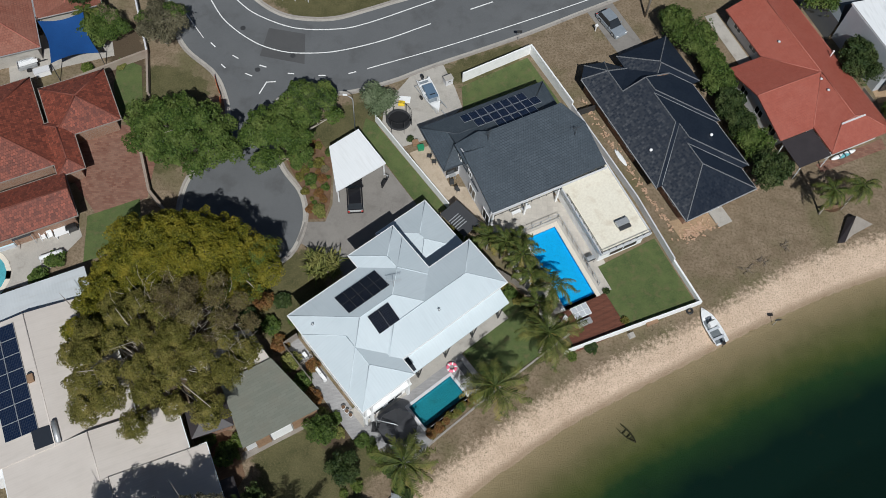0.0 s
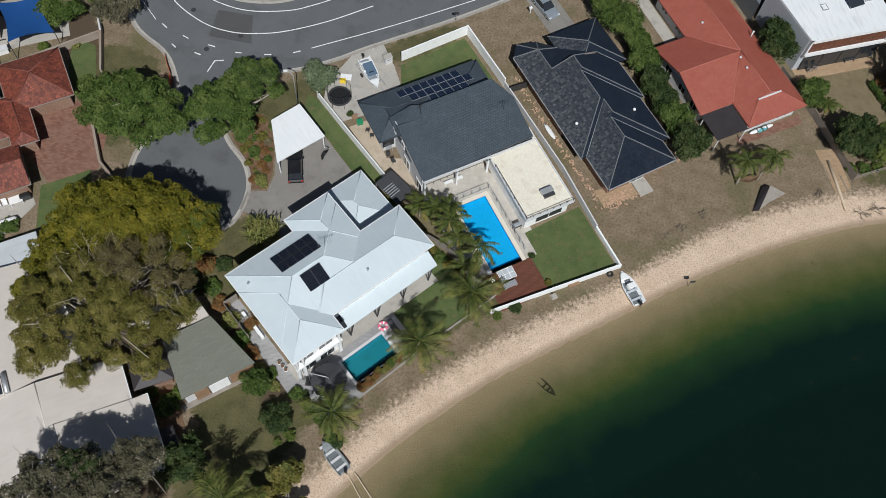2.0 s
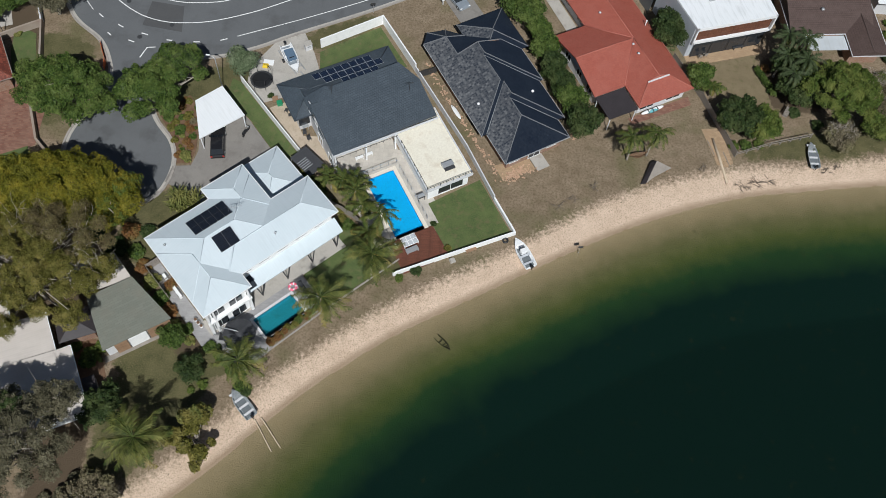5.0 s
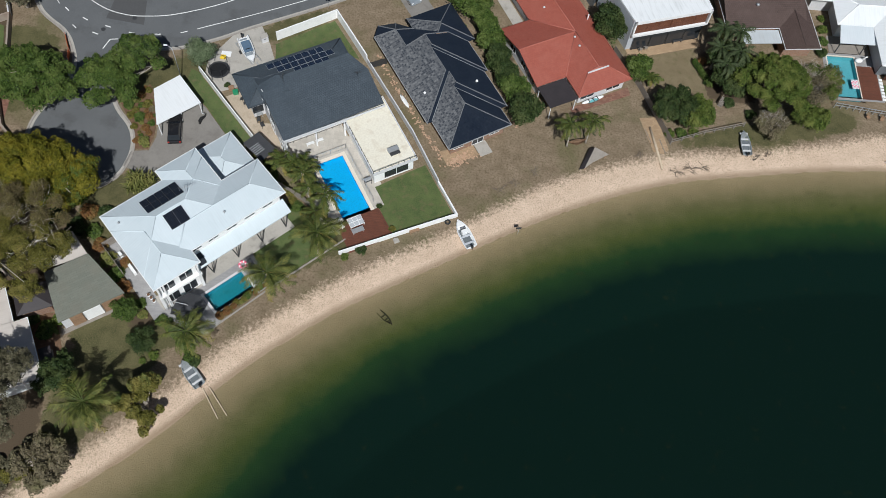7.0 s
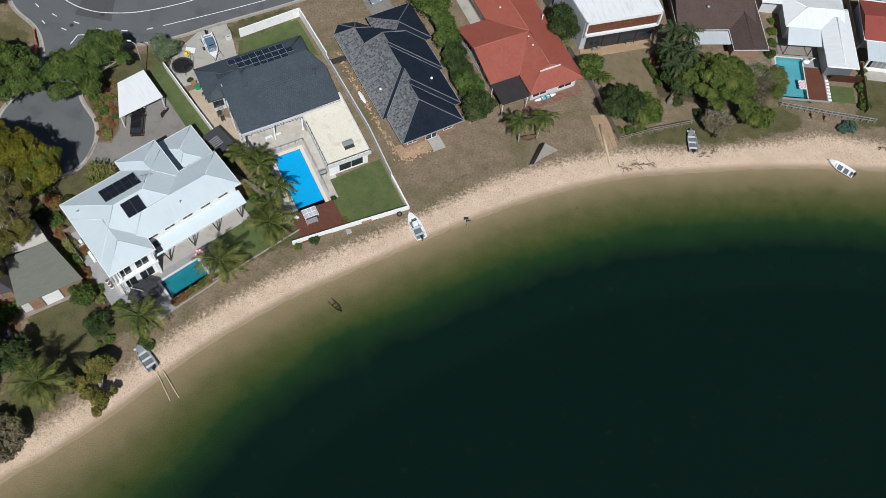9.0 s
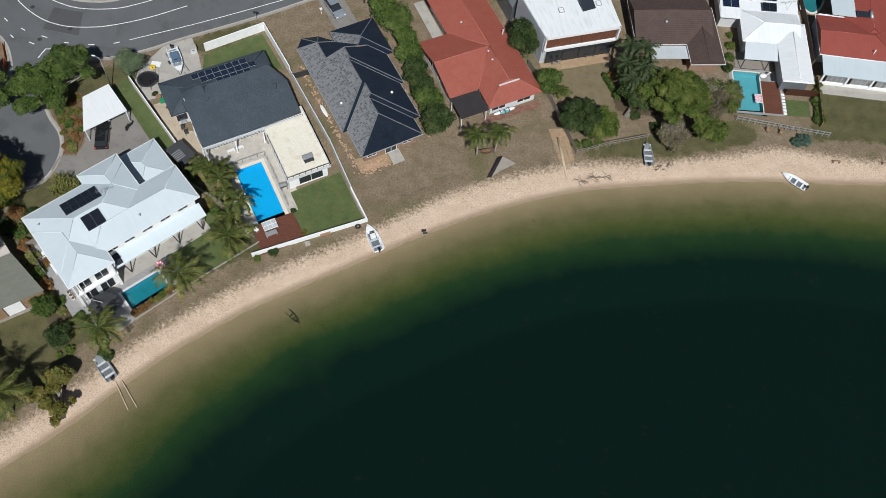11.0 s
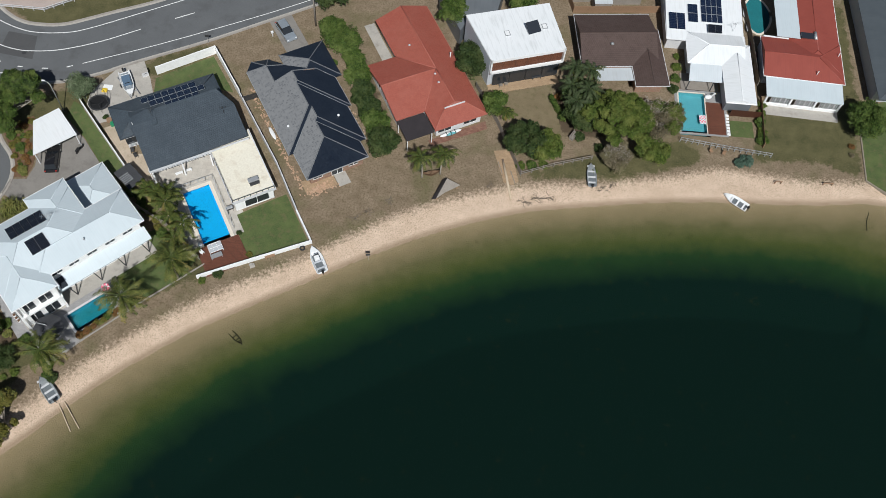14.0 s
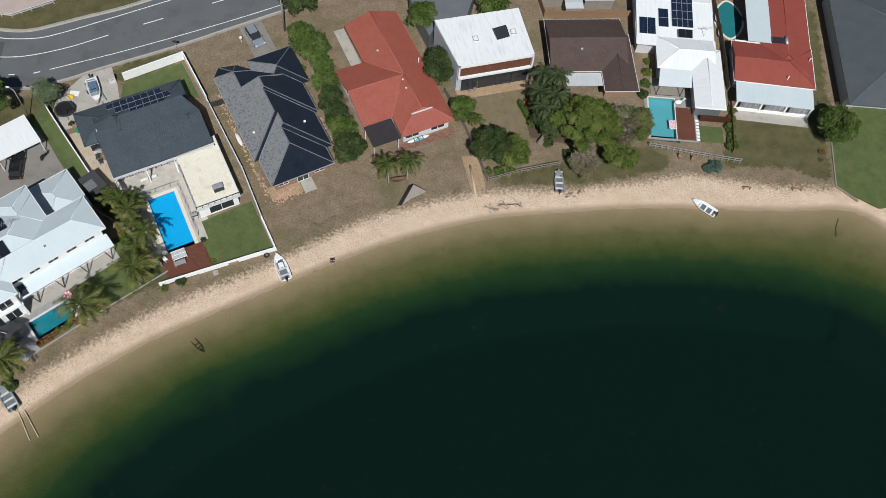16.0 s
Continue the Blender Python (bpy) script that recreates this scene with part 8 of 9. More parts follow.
# trampoline
tp = thing("trampoline", -6.6, 60.2, 0.05, 0, "round black trampoline with tall safety net", "trampoline")
bm = bmesh.new()
disc(bm, 0, 0, 0.78, 0.80, 1.25, seg=28)
part("mat", bm, "black_plastic", tp)
bm = bmesh.new()
ribbon([(1.42 * math.cos(a), 1.42 * math.sin(a)) for a in (2 * math.pi * k / 28 for k in range(30))], 0.16, 0.06, 0.76, 0.83, bm)
part("pad", bm, "dark_metal", tp)
for k in range(6):
    a = math.pi / 3 * k
    bm = bmesh.new()
    tube(bm, [(1.5 * math.cos(a), 1.5 * math.sin(a), 0), (1.5 * math.cos(a), 1.5 * math.sin(a), 2.3)], 0.03, 6)
    part("pole", bm, "dark_metal", tp)
bm = bmesh.new()
for z in (2.25,):
    tube(bm, [(1.48 * math.cos(a), 1.48 * math.sin(a), z) for a in (2 * math.pi * k / 28 for k in range(29))], 0.025, 5)
part("net_ring", bm, "black_plastic", tp)
solid("yellow_float", boxes((-7.0, -6.2, 62.7, 63.4, 0.05, 0.35, 0.12)), "yellow", "yellow plastic toy on concrete", "toy")
solid("white_board", boxes((-7.0, -5.6, 63.3, 64.2, 0.05, 0.14, 0.02)), "white_plastic", "flat white board lying on concrete", "board")

# ---- street and yard furniture ----
lp = thing("street_lamp", -11.6, 58.6, 0, 0, "slim galvanised street lamp on the verge", "street lamp")
bm = bmesh.new()
tube(bm, [(0, 0, -0.2), (0, 0, 6.3), (-0.15, 0.05, 6.6), (-0.7, 0.25, 6.75)], [0.09, 0.06, 0.05, 0.04], 8)
part("pole", bm, "galv", lp, smooth=True)
part("lamp_head", boxes((-1.15, -0.65, 0.17, 0.37, 6.70, 6.82, 0.03)), "white_plastic", lp)
pl = thing("power_pole", 23.0, 80.2, 0, 0, "grey timber power pole beside the street", "power pole")
bm = bmesh.new()
tube(bm, [(0, 0, -0.2), (0, 0, 8.5)], [0.15, 0.11], 10)
part("pole", bm, "timber_grey", pl, smooth=True)
part("crossarm", boxes((-0.9, 0.9, -0.06, 0.06, 8.0, 8.14)), "timber_grey", pl)
for x, y, h, lab in ((6.9, 74.3, 2.0, "small street sign on the verge"), (36.6, 39.2, 1.9, "beach notice sign on a thin post")):
    sg = thing("sign", x, y, ground_z(x, y), 10, lab, "sign", "post signs")
    bm = bmesh.new()
    tube(bm, [(0, 0, -0.2), (0, 0, h)], 0.03, 6)
    part("post", bm, "galv", sg)
    part("plate", boxes((-0.32, 0.32, -0.05, -0.03, h - 0.45, h + 0.05, 0.005)), "dark_metal", sg)
# shade umbrella at the teal pool
um = thing("umbrella", -2.75, 23.2, 0.05, 0, "large charcoal octagonal cantilever umbrella", "umbrella")
bm = bmesh.new()
c = bm.verts.new((0, 0, 2.95))
rim = [bm.verts.new((1.95 * math.cos(a), 1.95 * math.sin(a), 2.35)) for a in (math.pi / 4 * k + 0.2 for k in range(8))]
low = [bm.verts.new((v.co.x, v.co.y, 2.2)) for v in rim]
for k in range(8):
    bm.faces.new((c, rim[k], rim[(k + 1) % 8]))
    bm.faces.new((rim[k], low[k], low[(k + 1) % 8], rim[(k + 1) % 8]))
part("canopy", bm, "umbrella_grey", um, "charcoal fabric canopy")
bm = bmesh.new()
tube(bm, [(-2.2, 0.4, 0), (-2.2, 0.4, 2.9), (-0.2, 0.05, 3.15), (0, 0, 2.95)], 0.05, 8)
part("arm", bm, "galv", um, smooth=True)
part("base_plate", boxes((-2.7, -1.7, -0.1, 0.9, 0, 0.08)), "dark_metal", um)


def chair(x, y, turn, mat, label, z=0.06):
    t = thing("chair", x, y, z, turn, label, "chair", "patio chairs")
    part("seat", boxes((-0.24, 0.24, -0.24, 0.24, 0.42, 0.46, 0.01)), mat, t)
    ob = part("backrest", boxes((-0.24, 0.24, 0.22, 0.26, 0.46, 0.9, 0.01)), mat, t)
    for sx in (-0.2, 0.2):
        for sy in (-0.2, 0.2):
            part("leg", boxes((sx - 0.02, sx + 0.02, sy - 0.02, sy + 0.02, 0, 0.42)), mat, t)
    return t


def table(x, y, turn, w, d, mat, label, z=0.06):
    t = thing("table", x, y, z, turn, label, "table", "outdoor tables")
    part("tabletop", boxes((-w / 2, w / 2, -d / 2, d / 2, 0.70, 0.75, 0.01)), mat, t)
    for sx in (-w / 2 + 0.06, w / 2 - 0.06):
        for sy in (-d / 2 + 0.06, d / 2 - 0.06):
            part("leg", boxes((sx - 0.03, sx + 0.03, sy - 0.03, sy + 0.03, 0, 0.70)), mat, t)
    return t


x, y = wh.world(12.6, 16.9)
table(x, y, 43, 1.6, 0.9, "dark_metal", "dark patio table under the umbrella")
for k, (du, dv, tn) in enumerate(((-0.5, 0.8, 43), (0.5, 0.8, 43), (-0.5, -0.8, 223), (0.5, -0.8, 223), (-1.3, 0, 133))):
    chair(*wh.world(12.6 + du, 16.9 + dv), tn, "black_plastic", "black patio chair round dark table")
db = thing("daybed", *gh.world(32.7, 25.05), 0.11, 30.6, "white framed daybed with grey cushions on timber deck", "daybed")
for v in (-0.7, -0.02, 0.66):
    part("rail", boxes((-0.98, 0.98, v, v + 0.06, 0.34, 0.42, 0.01)), "white_plastic", db)
for u in (-0.98, -0.34, 0.28, 0.92):
    part("crossbar", boxes((u, u + 0.06, -0.64, 0.66, 0.335, 0.415)), "white_plastic", db)
for u in (-0.62, 0.01, 0.63):
    for v in (-0.33, 0.35):
        part("cushion", boxes((u - 0.27, u + 0.27, v - 0.29, v + 0.29, 0.3, 0.39, 0.02)), "render_grey", db, "grey seat cushion")
for u in (-0.92, 0.92):
    for v in (-0.64, 0.66):
        part("leg", boxes((u - 0.04, u + 0.04, v - 0.04, v + 0.04, 0, 0.34)), "white_plastic", db)
bn = thing("bench", *gh.world(32.45, 23.75), 0.11, 30.6, "pale grey low bench on timber deck", "bench")
for k in range(4):
    part("slat", boxes((-0.8, 0.8, -0.36 + 0.18 * k, -0.2 + 0.18 * k, 0.40, 0.45)), "galv", bn)
for u in (-0.7, 0.7):
    part("leg", boxes((u - 0.04, u + 0.04, -0.32, 0.32, 0, 0.4)), "galv", bn)
chair(*gh.world(30.8, 25.0), 60, "white_plastic", "white chair beside palms on the deck", 0.11)
chair(*gh.world(31.0, 26.2), 100, "white_plastic", "white chair beside palms on the deck", 0.11)
# low bench on the terrace
for u in (30.6, 31.9):
    bn = thing("bench", *gh.world(u + 1.4, 38.7), 0.05, 30.6, "white slatted terrace bench by house wall", "bench", "terrace benches")
    part("seat", boxes((-0.55, 0.55, -0.2, 0.2, 0.4, 0.45)), "white_plastic", bn)
    for s in (-0.45, 0.45):
        part("leg", boxes((s - 0.03, s + 0.03, -0.18, 0.18, 0, 0.4)), "white_plastic", bn)
# pink float
pf = thing("pool_ring", *wh.world(22.6, 20.8), 0.06, 0, "pink and white inflatable pool ring", "pool float")
bm = bmesh.new()
tube(bm, [(0.42 * math.cos(a), 0.42 * math.sin(a), 0.17) for a in (2 * math.pi * k / 20 for k in range(21))], 0.17, 10, False)
part("ring", bm, "pink", pf, smooth=True)
for k in range(5):
    bm = bmesh.new()
    a = k * 1.257
    tube(bm, [(0.42 * math.cos(a + s), 0.42 * math.sin(a + s), 0.17) for s in (0, 0.18, 0.36)], 0.175, 10, False)
    part("stripe", bm, "white_plastic", pf, "white stripe", smooth=True)


def lounger(x, y, turn, mat, label, z=0.06):
    t = thing("sun_lounger", x, y, z, turn, label, "lounger", "sun loungers")
    part("mattress", boxes((-0.33, 0.33, -0.95, 0.4, 0.28, 0.36, 0.02)), mat, t)
    ob = part("backrest", boxes((-0.33, 0.33, 0, 0.62, 0, 0.08, 0.02)), mat, t)
    ob.matrix_local = pose(0, 0.4, 0.29, 32, 0, 0)
    for sx in (-0.28, 0.28):
        for sy in (-0.85, 0.3):
            part("leg", boxes((sx - 0.03, sx + 0.03, sy - 0.03, sy + 0.03, 0, 0.29)), "dark_metal", t)


lounger(*wh.world(23.4, 19.8), 43, "umbrella_grey", "dark grey sun lounger beside teal pool")
lounger(*wh.world(23.6, 17.5), 60, "umbrella_grey", "dark grey sun lounger on the patio corner")
# kayaks and boards
for x, y, tn, L, m, lab in ((19.8, 58.4, -57, 2.6, "white_plastic", "white surf ski leaning at brick wall"), (-10.9, 23.2, 30, 1.9, "white_plastic", "white surfboard beside cottage wall"), (-10.6, 22.7, 30, 1.9, "purple", "purple surfboard beside cottage wall")):
    kb = thing("surfboard", x, y, 0.03, tn, lab, "surfboard", "boards on the ground")
    bm = bmesh.new()
    bmesh.ops.create_uvsphere(bm, u_segments=18, v_segments=8, radius=1, matrix=Matrix.Translation((0, 0, 0.1)) @ Matrix.Diagonal((L / 2, 0.29, 0.08, 1)))
    part("board", bm, m, kb, smooth=True)
    part("fin", slab([(-L * 0.42, -0.01), (-L * 0.34, -0.01), (-L * 0.34, 0.01), (-L * 0.42, 0.01)], 0.16, 0.28), "black_plastic", kb)
# beach things: log, board shelter with its shade sheet, sunken wreck
bm = bmesh.new()
tube(bm, [(54.5, 57.9, 0.12), (55.2, 55.0, 0.10), (56.1, 51.2, -0.12)], [0.16, 0.2, 0.15], 9)
solid("log", bm, "driftwood", "long pale driftwood log on dry grass", "log", smooth=True)
for a, b in (((55.8, 56.0), (56.6, 53.8)), ((53.8, 57.6), (54.6, 55.4))):
    bm = bmesh.new()
    tube(bm, [(*a, 0.06), (*b, 0.03)], [0.06, 0.05], 6)
    solid("timber_pole", bm, "timber_grey", "thin weathered pole lying on sand", "pole", "loose poles")
sh = thing("dinghy_shelter", 46.6, 51.4, 0, 0, "tilted grey board table with a dark shade sheet", "shelter")
part("top", tilted([(-1.4, -1.7), (-0.1, 1.4), (1.9, 0.8), (-0.3, -0.6)], (0.5, 1.3, 0.8, 0.5), 0.08), "timber_grey", sh)
# Dark sheet added where the board's unlit side shows black.
part("shade_sheet", tilted([(-2.1, -1.7), (-0.75, 1.6), (-0.12, 1.38), (-1.42, -1.72)], (0.1, 0.5, 1.25, 0.45), 0.03), "dark_sheet", sh, "dark sheet painting the board's unlit side")
part("support", boxes((-0.25, -0.1, 0.6, 0.8, -0.1, 0.85), (-1.35, -1.2, -1.5, -1.35, -0.1, 0.25), (1.4, 1.55, 0.6, 0.75, -0.1, 0.5)), "timber", sh)
wk = thing("sunken_wreck", 20.6, 25.6, -1.14, -40, "half-buried rotting hull in the shallows", "wreck")
bm = hull_mesh(2.4, 0.8, 0.4)
part("hull", bm, "weed", wk)
part("rib", boxes((-0.4, -0.3, -0.35, 0.35, 0.28, 0.42), (0.2, 0.3, -0.3, 0.3, 0.28, 0.42)), "weed", wk)
sk2 = thing("sunken_branch", 109.6, 54.2, -1.05, 80, "dark weedy branch lying in the shallows", "branch")
bm = bmesh.new()
rng = random.Random(44)
tube(bm, [(-1.7, 0, 0), (0, 0.15, 0.12), (1.6, -0.1, 0.25)], [0.16, 0.13, 0.06], 7)
for k in range(14):
    p = Vector((rng.uniform(-1.5, 1.4), 0, 0.1))
    tube(bm, [p, p + Vector((rng.uniform(-0.4, 0.6), rng.uniform(-0.6, 0.6), rng.uniform(0.05, 0.3)))], [0.05, 0.015], 5)
part("wood", bm, "weed", sk2)
# trolley shape on the terrace, added in place of a dark bicycle
bq = thing("barbecue", *gh.world(36.6, 29.9), 0.05, 30.6, "dark trolley shape standing for a bicycle by pool room", "barbecue")
part("body", boxes((-0.5, 0.5, -0.25, 0.25, 0.75, 0.95, 0.03)), "dark_metal", bq)
part("hood", boxes((-0.45, 0.45, -0.2, 0.25, 0.95, 1.15, 0.06)), "galv", bq)
for sx in (-0.42, 0.42):
    for sy in (-0.2, 0.2):
        part("leg", boxes((sx - 0.02, sx + 0.02, sy - 0.02, sy + 0.02, 0, 0.75)), "dark_metal", bq)
# blue shade sail
sl = thing("shade_sail", -46.8, 66.0, 0, 0, "deep blue fabric shade sail between posts", "shade sail")
SQ = [(-51.0 + 46.8, 68.2 - 66), (-45.7 + 46.8, 69.7 - 66), (-42.6 + 46.8, 64.4 - 66), (-47.4 + 46.8, 61.8 - 66)]
bm = bmesh.new()
N = 10
grid = []
for i in range(N + 1):
    row = []
    for j in range(N + 1):
        a, b = i / N, j / N
        p = [(1 - a) * (1 - b) * SQ[0][k] + a * (1 - b) * SQ[1][k] + a * b * SQ[2][k] + (1 - a) * b * SQ[3][k] for k in (0, 1)]
        pull = 0.16 * (4 * a * (1 - a) * (abs(2 * b - 1) ** 4) + 4 * b * (1 - b) * (abs(2 * a - 1) ** 4))
        row.append(bm.verts.new((p[0] * (1 - pull), p[1] * (1 - pull), 2.7 + 0.6 * (a + b - 2 * a * b) - 0.25 * math.sin(math.pi * a) * math.sin(math.pi * b))))
    grid.append(row)
for i in range(N):
    for j in range(N):
        bm.faces.new((grid[i][j], grid[i + 1][j], grid[i + 1][j + 1], grid[i][j + 1]))
part("fabric", bm, "sail_blue", sl, smooth=True)
for x, y in SQ:
    bm = bmesh.new()
    tube(bm, [(x, y, 0), (x, y, 3.4)], 0.05, 8)
    part("post", bm, "dark_metal", sl)


# ---- small things ----
def rods(name, paths, r, mat, label, category, group="", seg=6):
    bm = bmesh.new()
    for p in paths:
        tube(bm, p, r, seg)
    return solid(name, bm, mat, label, category, group)


# pergola between the two houses
pg = thing("pergola", 1.6, 47.2, 0, -41, "small dark shade-cloth pergola in side passage", "pergola")
part("cover", boxes((-1.9, 1.9, -1.3, 1.3, 2.15, 2.2)), "umbrella_grey", pg, "dark shade cloth")
for sx in (-1.8, 1.8):
    for sy in (-1.2, 1.2):
        part("post", boxes((sx - 0.05, sx + 0.05, sy - 0.05, sy + 0.05, 0, 2.15)), "timber_grey", pg)
for k in range(5):
    part("slat", boxes((-0.6 + 0.32 * k, -0.5 + 0.32 * k, -1.25, 0.2, 2.21, 2.27)), "galv", pg)
# side court clutter
for x, y, m, lab in ((-3.7, 57.0, "green_plastic", "green plastic storage tub"), (-4.4, 57.6, "timber", "brown planter tub")):
    t = thing("tub", x, y, 0.03, 20, lab + " in the side court", "tub", "courtyard tubs")
    bm = bmesh.new()
    box(bm, -0.35, 0.35, -0.3, 0.3, 0, 0.5, 0.05)
    part("body", bm, m, t)
    part("lid", boxes((-0.38, 0.38, -0.33, 0.33, 0.5, 0.56, 0.02)), m, t)
for x, y in ((-2.6, 55.9), (-2.0, 55.2), (0.3, 52.6), (1.0, 51.8)):
    chair(x, y, 40 * x, "dark_metal", "dark wire chair in paved side court", 0.04)
table(0.2, 53.6, 30, 0.8, 0.8, "galv", "small wire table in paved side court", 0.04)
bush(-5.0, 58.0, 0.5, "leaf_dark", "potted dark green plant in court", 4, 0.3)
# meter box by the drive
mb = thing("meter_box", -1.3, 66.8, 0, 32, "pale concrete letterbox pillar beside the drive", "letterbox")
part("body", boxes((-0.5, 0.5, -0.35, 0.35, 0, 1.1, 0.02)), "render_pale", mb)
part("cap", boxes((-0.55, 0.55, -0.4, 0.4, 1.1, 1.18, 0.02)), "concrete", mb)
part("slot", boxes((-0.2, 0.2, -0.37, -0.34, 0.7, 0.8)), "dark_metal", mb)
lb = thing("letterbox", 16.6, 77.0, 0, 30, "white letterbox on a short post", "letterbox")
part("post", boxes((-0.05, 0.05, -0.05, 0.05, 0, 0.9)), "white_plastic", lb)
part("box", boxes((-0.2, 0.2, -0.14, 0.14, 0.9, 1.2, 0.02)), "white_plastic", lb)
# orange safety netting at the corner
ob = garden_wall("safety_net", [(-29.3, 64.2), (-28.7, 62.8), (-28.0, 61.4), (-27.8, 59.8)], "orange_net", "orange plastic safety netting by the kerb", 0.95, 0.03, 0.0, "netting")
rods("net_stake", [[(x, y, 0), (x, y, 1.1)] for x, y in ((-29.3, 64.2), (-28.0, 61.4), (-27.8, 59.8))], 0.03, "galv", "thin steel stakes holding orange netting", "stake")
# outdoor clutter along the white house
for k, (u, v) in enumerate(((11.3, 31.0), (11.4, 28.9), (11.4, 28.0))):
    t = thing("air_conditioner", *wh.world(u, v), 0.04, 43.5, "white air conditioner unit on side path", "air conditioner", "side path units")
    part("case", boxes((-0.18, 0.18, -0.42, 0.42, 0.05, 0.65, 0.03)), "white_plastic", t)
    bm = bmesh.new()
    tube(bm, [(-0.19, 0, 0.35), (-0.2, 0, 0.35)], 0.22, 16)
    part("fan_grille", bm, "dark_metal", t)
for k in range(3):
    t = thing("plant_pot", *wh.world(11.2 + 0.05 * k, 24.2 - 0.55 * k), 0.04, 0, "white round plant pot in a row", "plant pot", "white pots")
    bm = bmesh.new()
    disc(bm, 0, 0, 0, 0.4, 0.16, 0.24, 16)
    part("pot", bm, "white_plastic", t, smooth=True)
    bm = bmesh.new()
    disc(bm, 0, 0, 0.36, 0.41, 0.2, seg=14)
    part("soil", bm, "mulch", t)
# tyre, bench and stump at the beach wall
ty = thing("tyre", 27.3, 39.6, ground_z(27.3, 39.6), 0, "old black tyre lying by white wall", "tyre")
bm = bmesh.new()
tube(bm, [(0.3 * math.cos(a), 0.3 * math.sin(a), 0.12) for a in (2 * math.pi * k / 20 for k in range(21))], 0.12, 9, False)
part("ring", bm, "black_plastic", ty, smooth=True)
bn = thing("bench", 23.1, 37.7, 0, 28, "low brown timber bench outside beach wall", "bench")
part("seat", boxes((-0.7, 0.7, -0.22, 0.22, 0.42, 0.48)), "timber", bn)
for s in (-0.55, 0.55):
    part("leg", boxes((s - 0.05, s + 0.05, -0.2, 0.2, -0.1, 0.42)), "timber", bn)
st = thing("concrete_block", 20.9, 36.1, 0, 28, "pale concrete block step at beach wall", "block")
part("base", boxes((-0.35, 0.35, -0.3, 0.3, -0.1, 0.25, 0.03)), "concrete", st)
part("upper", boxes((-0.3, 0.1, -0.25, 0.25, 0.25, 0.5, 0.03)), "concrete", st)
# pool fence of clear panels round the blue pool
pf2 = thing("pool_fence", *gh.world(35.0, 36.4), 0.05, 30.6, "low pale pool fence on stone terrace", "fence")
for k in range(9):
    part("post", boxes((1.1 - 0.03, 1.1 + 0.03, -9.4 + k * 1.15 - 0.03, -9.4 + k * 1.15 + 0.03, 0, 1.0)), "galv", pf2)
for k in range(6):
    part("post", boxes((-4.4 + k * 1.1 - 0.03, -4.4 + k * 1.1 + 0.03, -0.23, -0.17, 0, 1.0)), "galv", pf2)
for z in (0.12, 0.95):
    part("rail", boxes((1.08, 1.12, -9.4, -0.2, z, z + 0.04)), "galv", pf2)
    part("rail", boxes((-4.4, 1.08, -0.22, -0.18, z, z + 0.04)), "galv", pf2)
# rail of the flat roof's left edge
for k in range(9):
    part("railing_post", boxes((*pr.loc(37.1, 37.15, 29.3 + 0.95 * k, 29.35 + 0.95 * k), 3.08, 3.55)), "dark_metal", pr.top)
part("railing", boxes((*pr.loc(37.1, 37.15, 29.2, 37.0), 3.55, 3.60)), "dark_metal", pr.top, "thin dark rail")
part("railing", boxes((*gh.loc(28.6, 37.1, 38.02, 38.07), 3.2, 3.26)), "dark_metal", gh.top, "thin dark balcony rail")
for k in range(10):
    part("railing_post", boxes((*gh.loc(28.6 + 0.93 * k, 28.65 + 0.93 * k, 38.02, 38.07), 2.85, 3.2)), "dark_metal", gh.top)
# aqua pool things
sw2 = thing("inflatable_swan", 86.3, 73.6, 0.06, 10, "white inflatable swan beside aqua pool", "pool float")
bm = bmesh.new()
bmesh.ops.create_uvsphere(bm, u_segments=16, v_segments=10, radius=1, matrix=Matrix.Translation((0, 0, 0.28)) @ Matrix.Diagonal((0.6, 0.42, 0.28, 1)))
tube(bm, [(0.45, 0, 0.35), (0.7, 0, 0.7), (0.78, 0, 0.95), (0.98, 0, 0.98)], [0.14, 0.1, 0.1, 0.12], 10)
part("body", bm, "white_plastic", sw2, smooth=True)
bm = bmesh.new()
tube(bm, [(0.98, 0, 0.97), (1.15, 0, 0.93)], [0.07, 0.03], 8)
part("beak", bm, "yellow", sw2)
pm = thing("pool_mat", 85.4, 69.3, -0.05, 4, "pink and white checked mat floating in the pool", "pool mat")
for i in range(5):
    for j in range(7):
        part("square", boxes((0.24 * i - 0.6, 0.24 * i - 0.365, 0.24 * j - 0.84, 0.24 * j - 0.605, 0.0, 0.06)), "white_plastic" if (i + j) % 2 else ("pink" if j % 3 else "render_grey"), pm)
for k, y in enumerate((92.6, 89.4, 85.6, 82.6)):
    t = thing("kayak", 93.5 + 0.34 * k, y, 0.1, 84, "dark-rimmed plastic kayak stored along fence", "kayak", "stored kayaks")
    bm = bmesh.new()
    tube(bm, [(1.45 * math.cos(a) * (1 if k < 3 else 1.1), 0.34 * math.sin(a), 0.3) for a in (2 * math.pi * q / 22 for q in range(23))], 0.07, 7, False)
    part("rim", bm, "black_plastic", t, smooth=True)
    bm = bmesh.new()
    bmesh.ops.create_uvsphere(bm, u_segments=16, v_segments=8, radius=1, matrix=Matrix.Translation((0, 0, 0.2)) @ Matrix.Diagonal((1.45, 0.32, 0.14, 1)))
    part("hull", bm, "render_pale" if k < 2 else "roof_red", t, smooth=True)
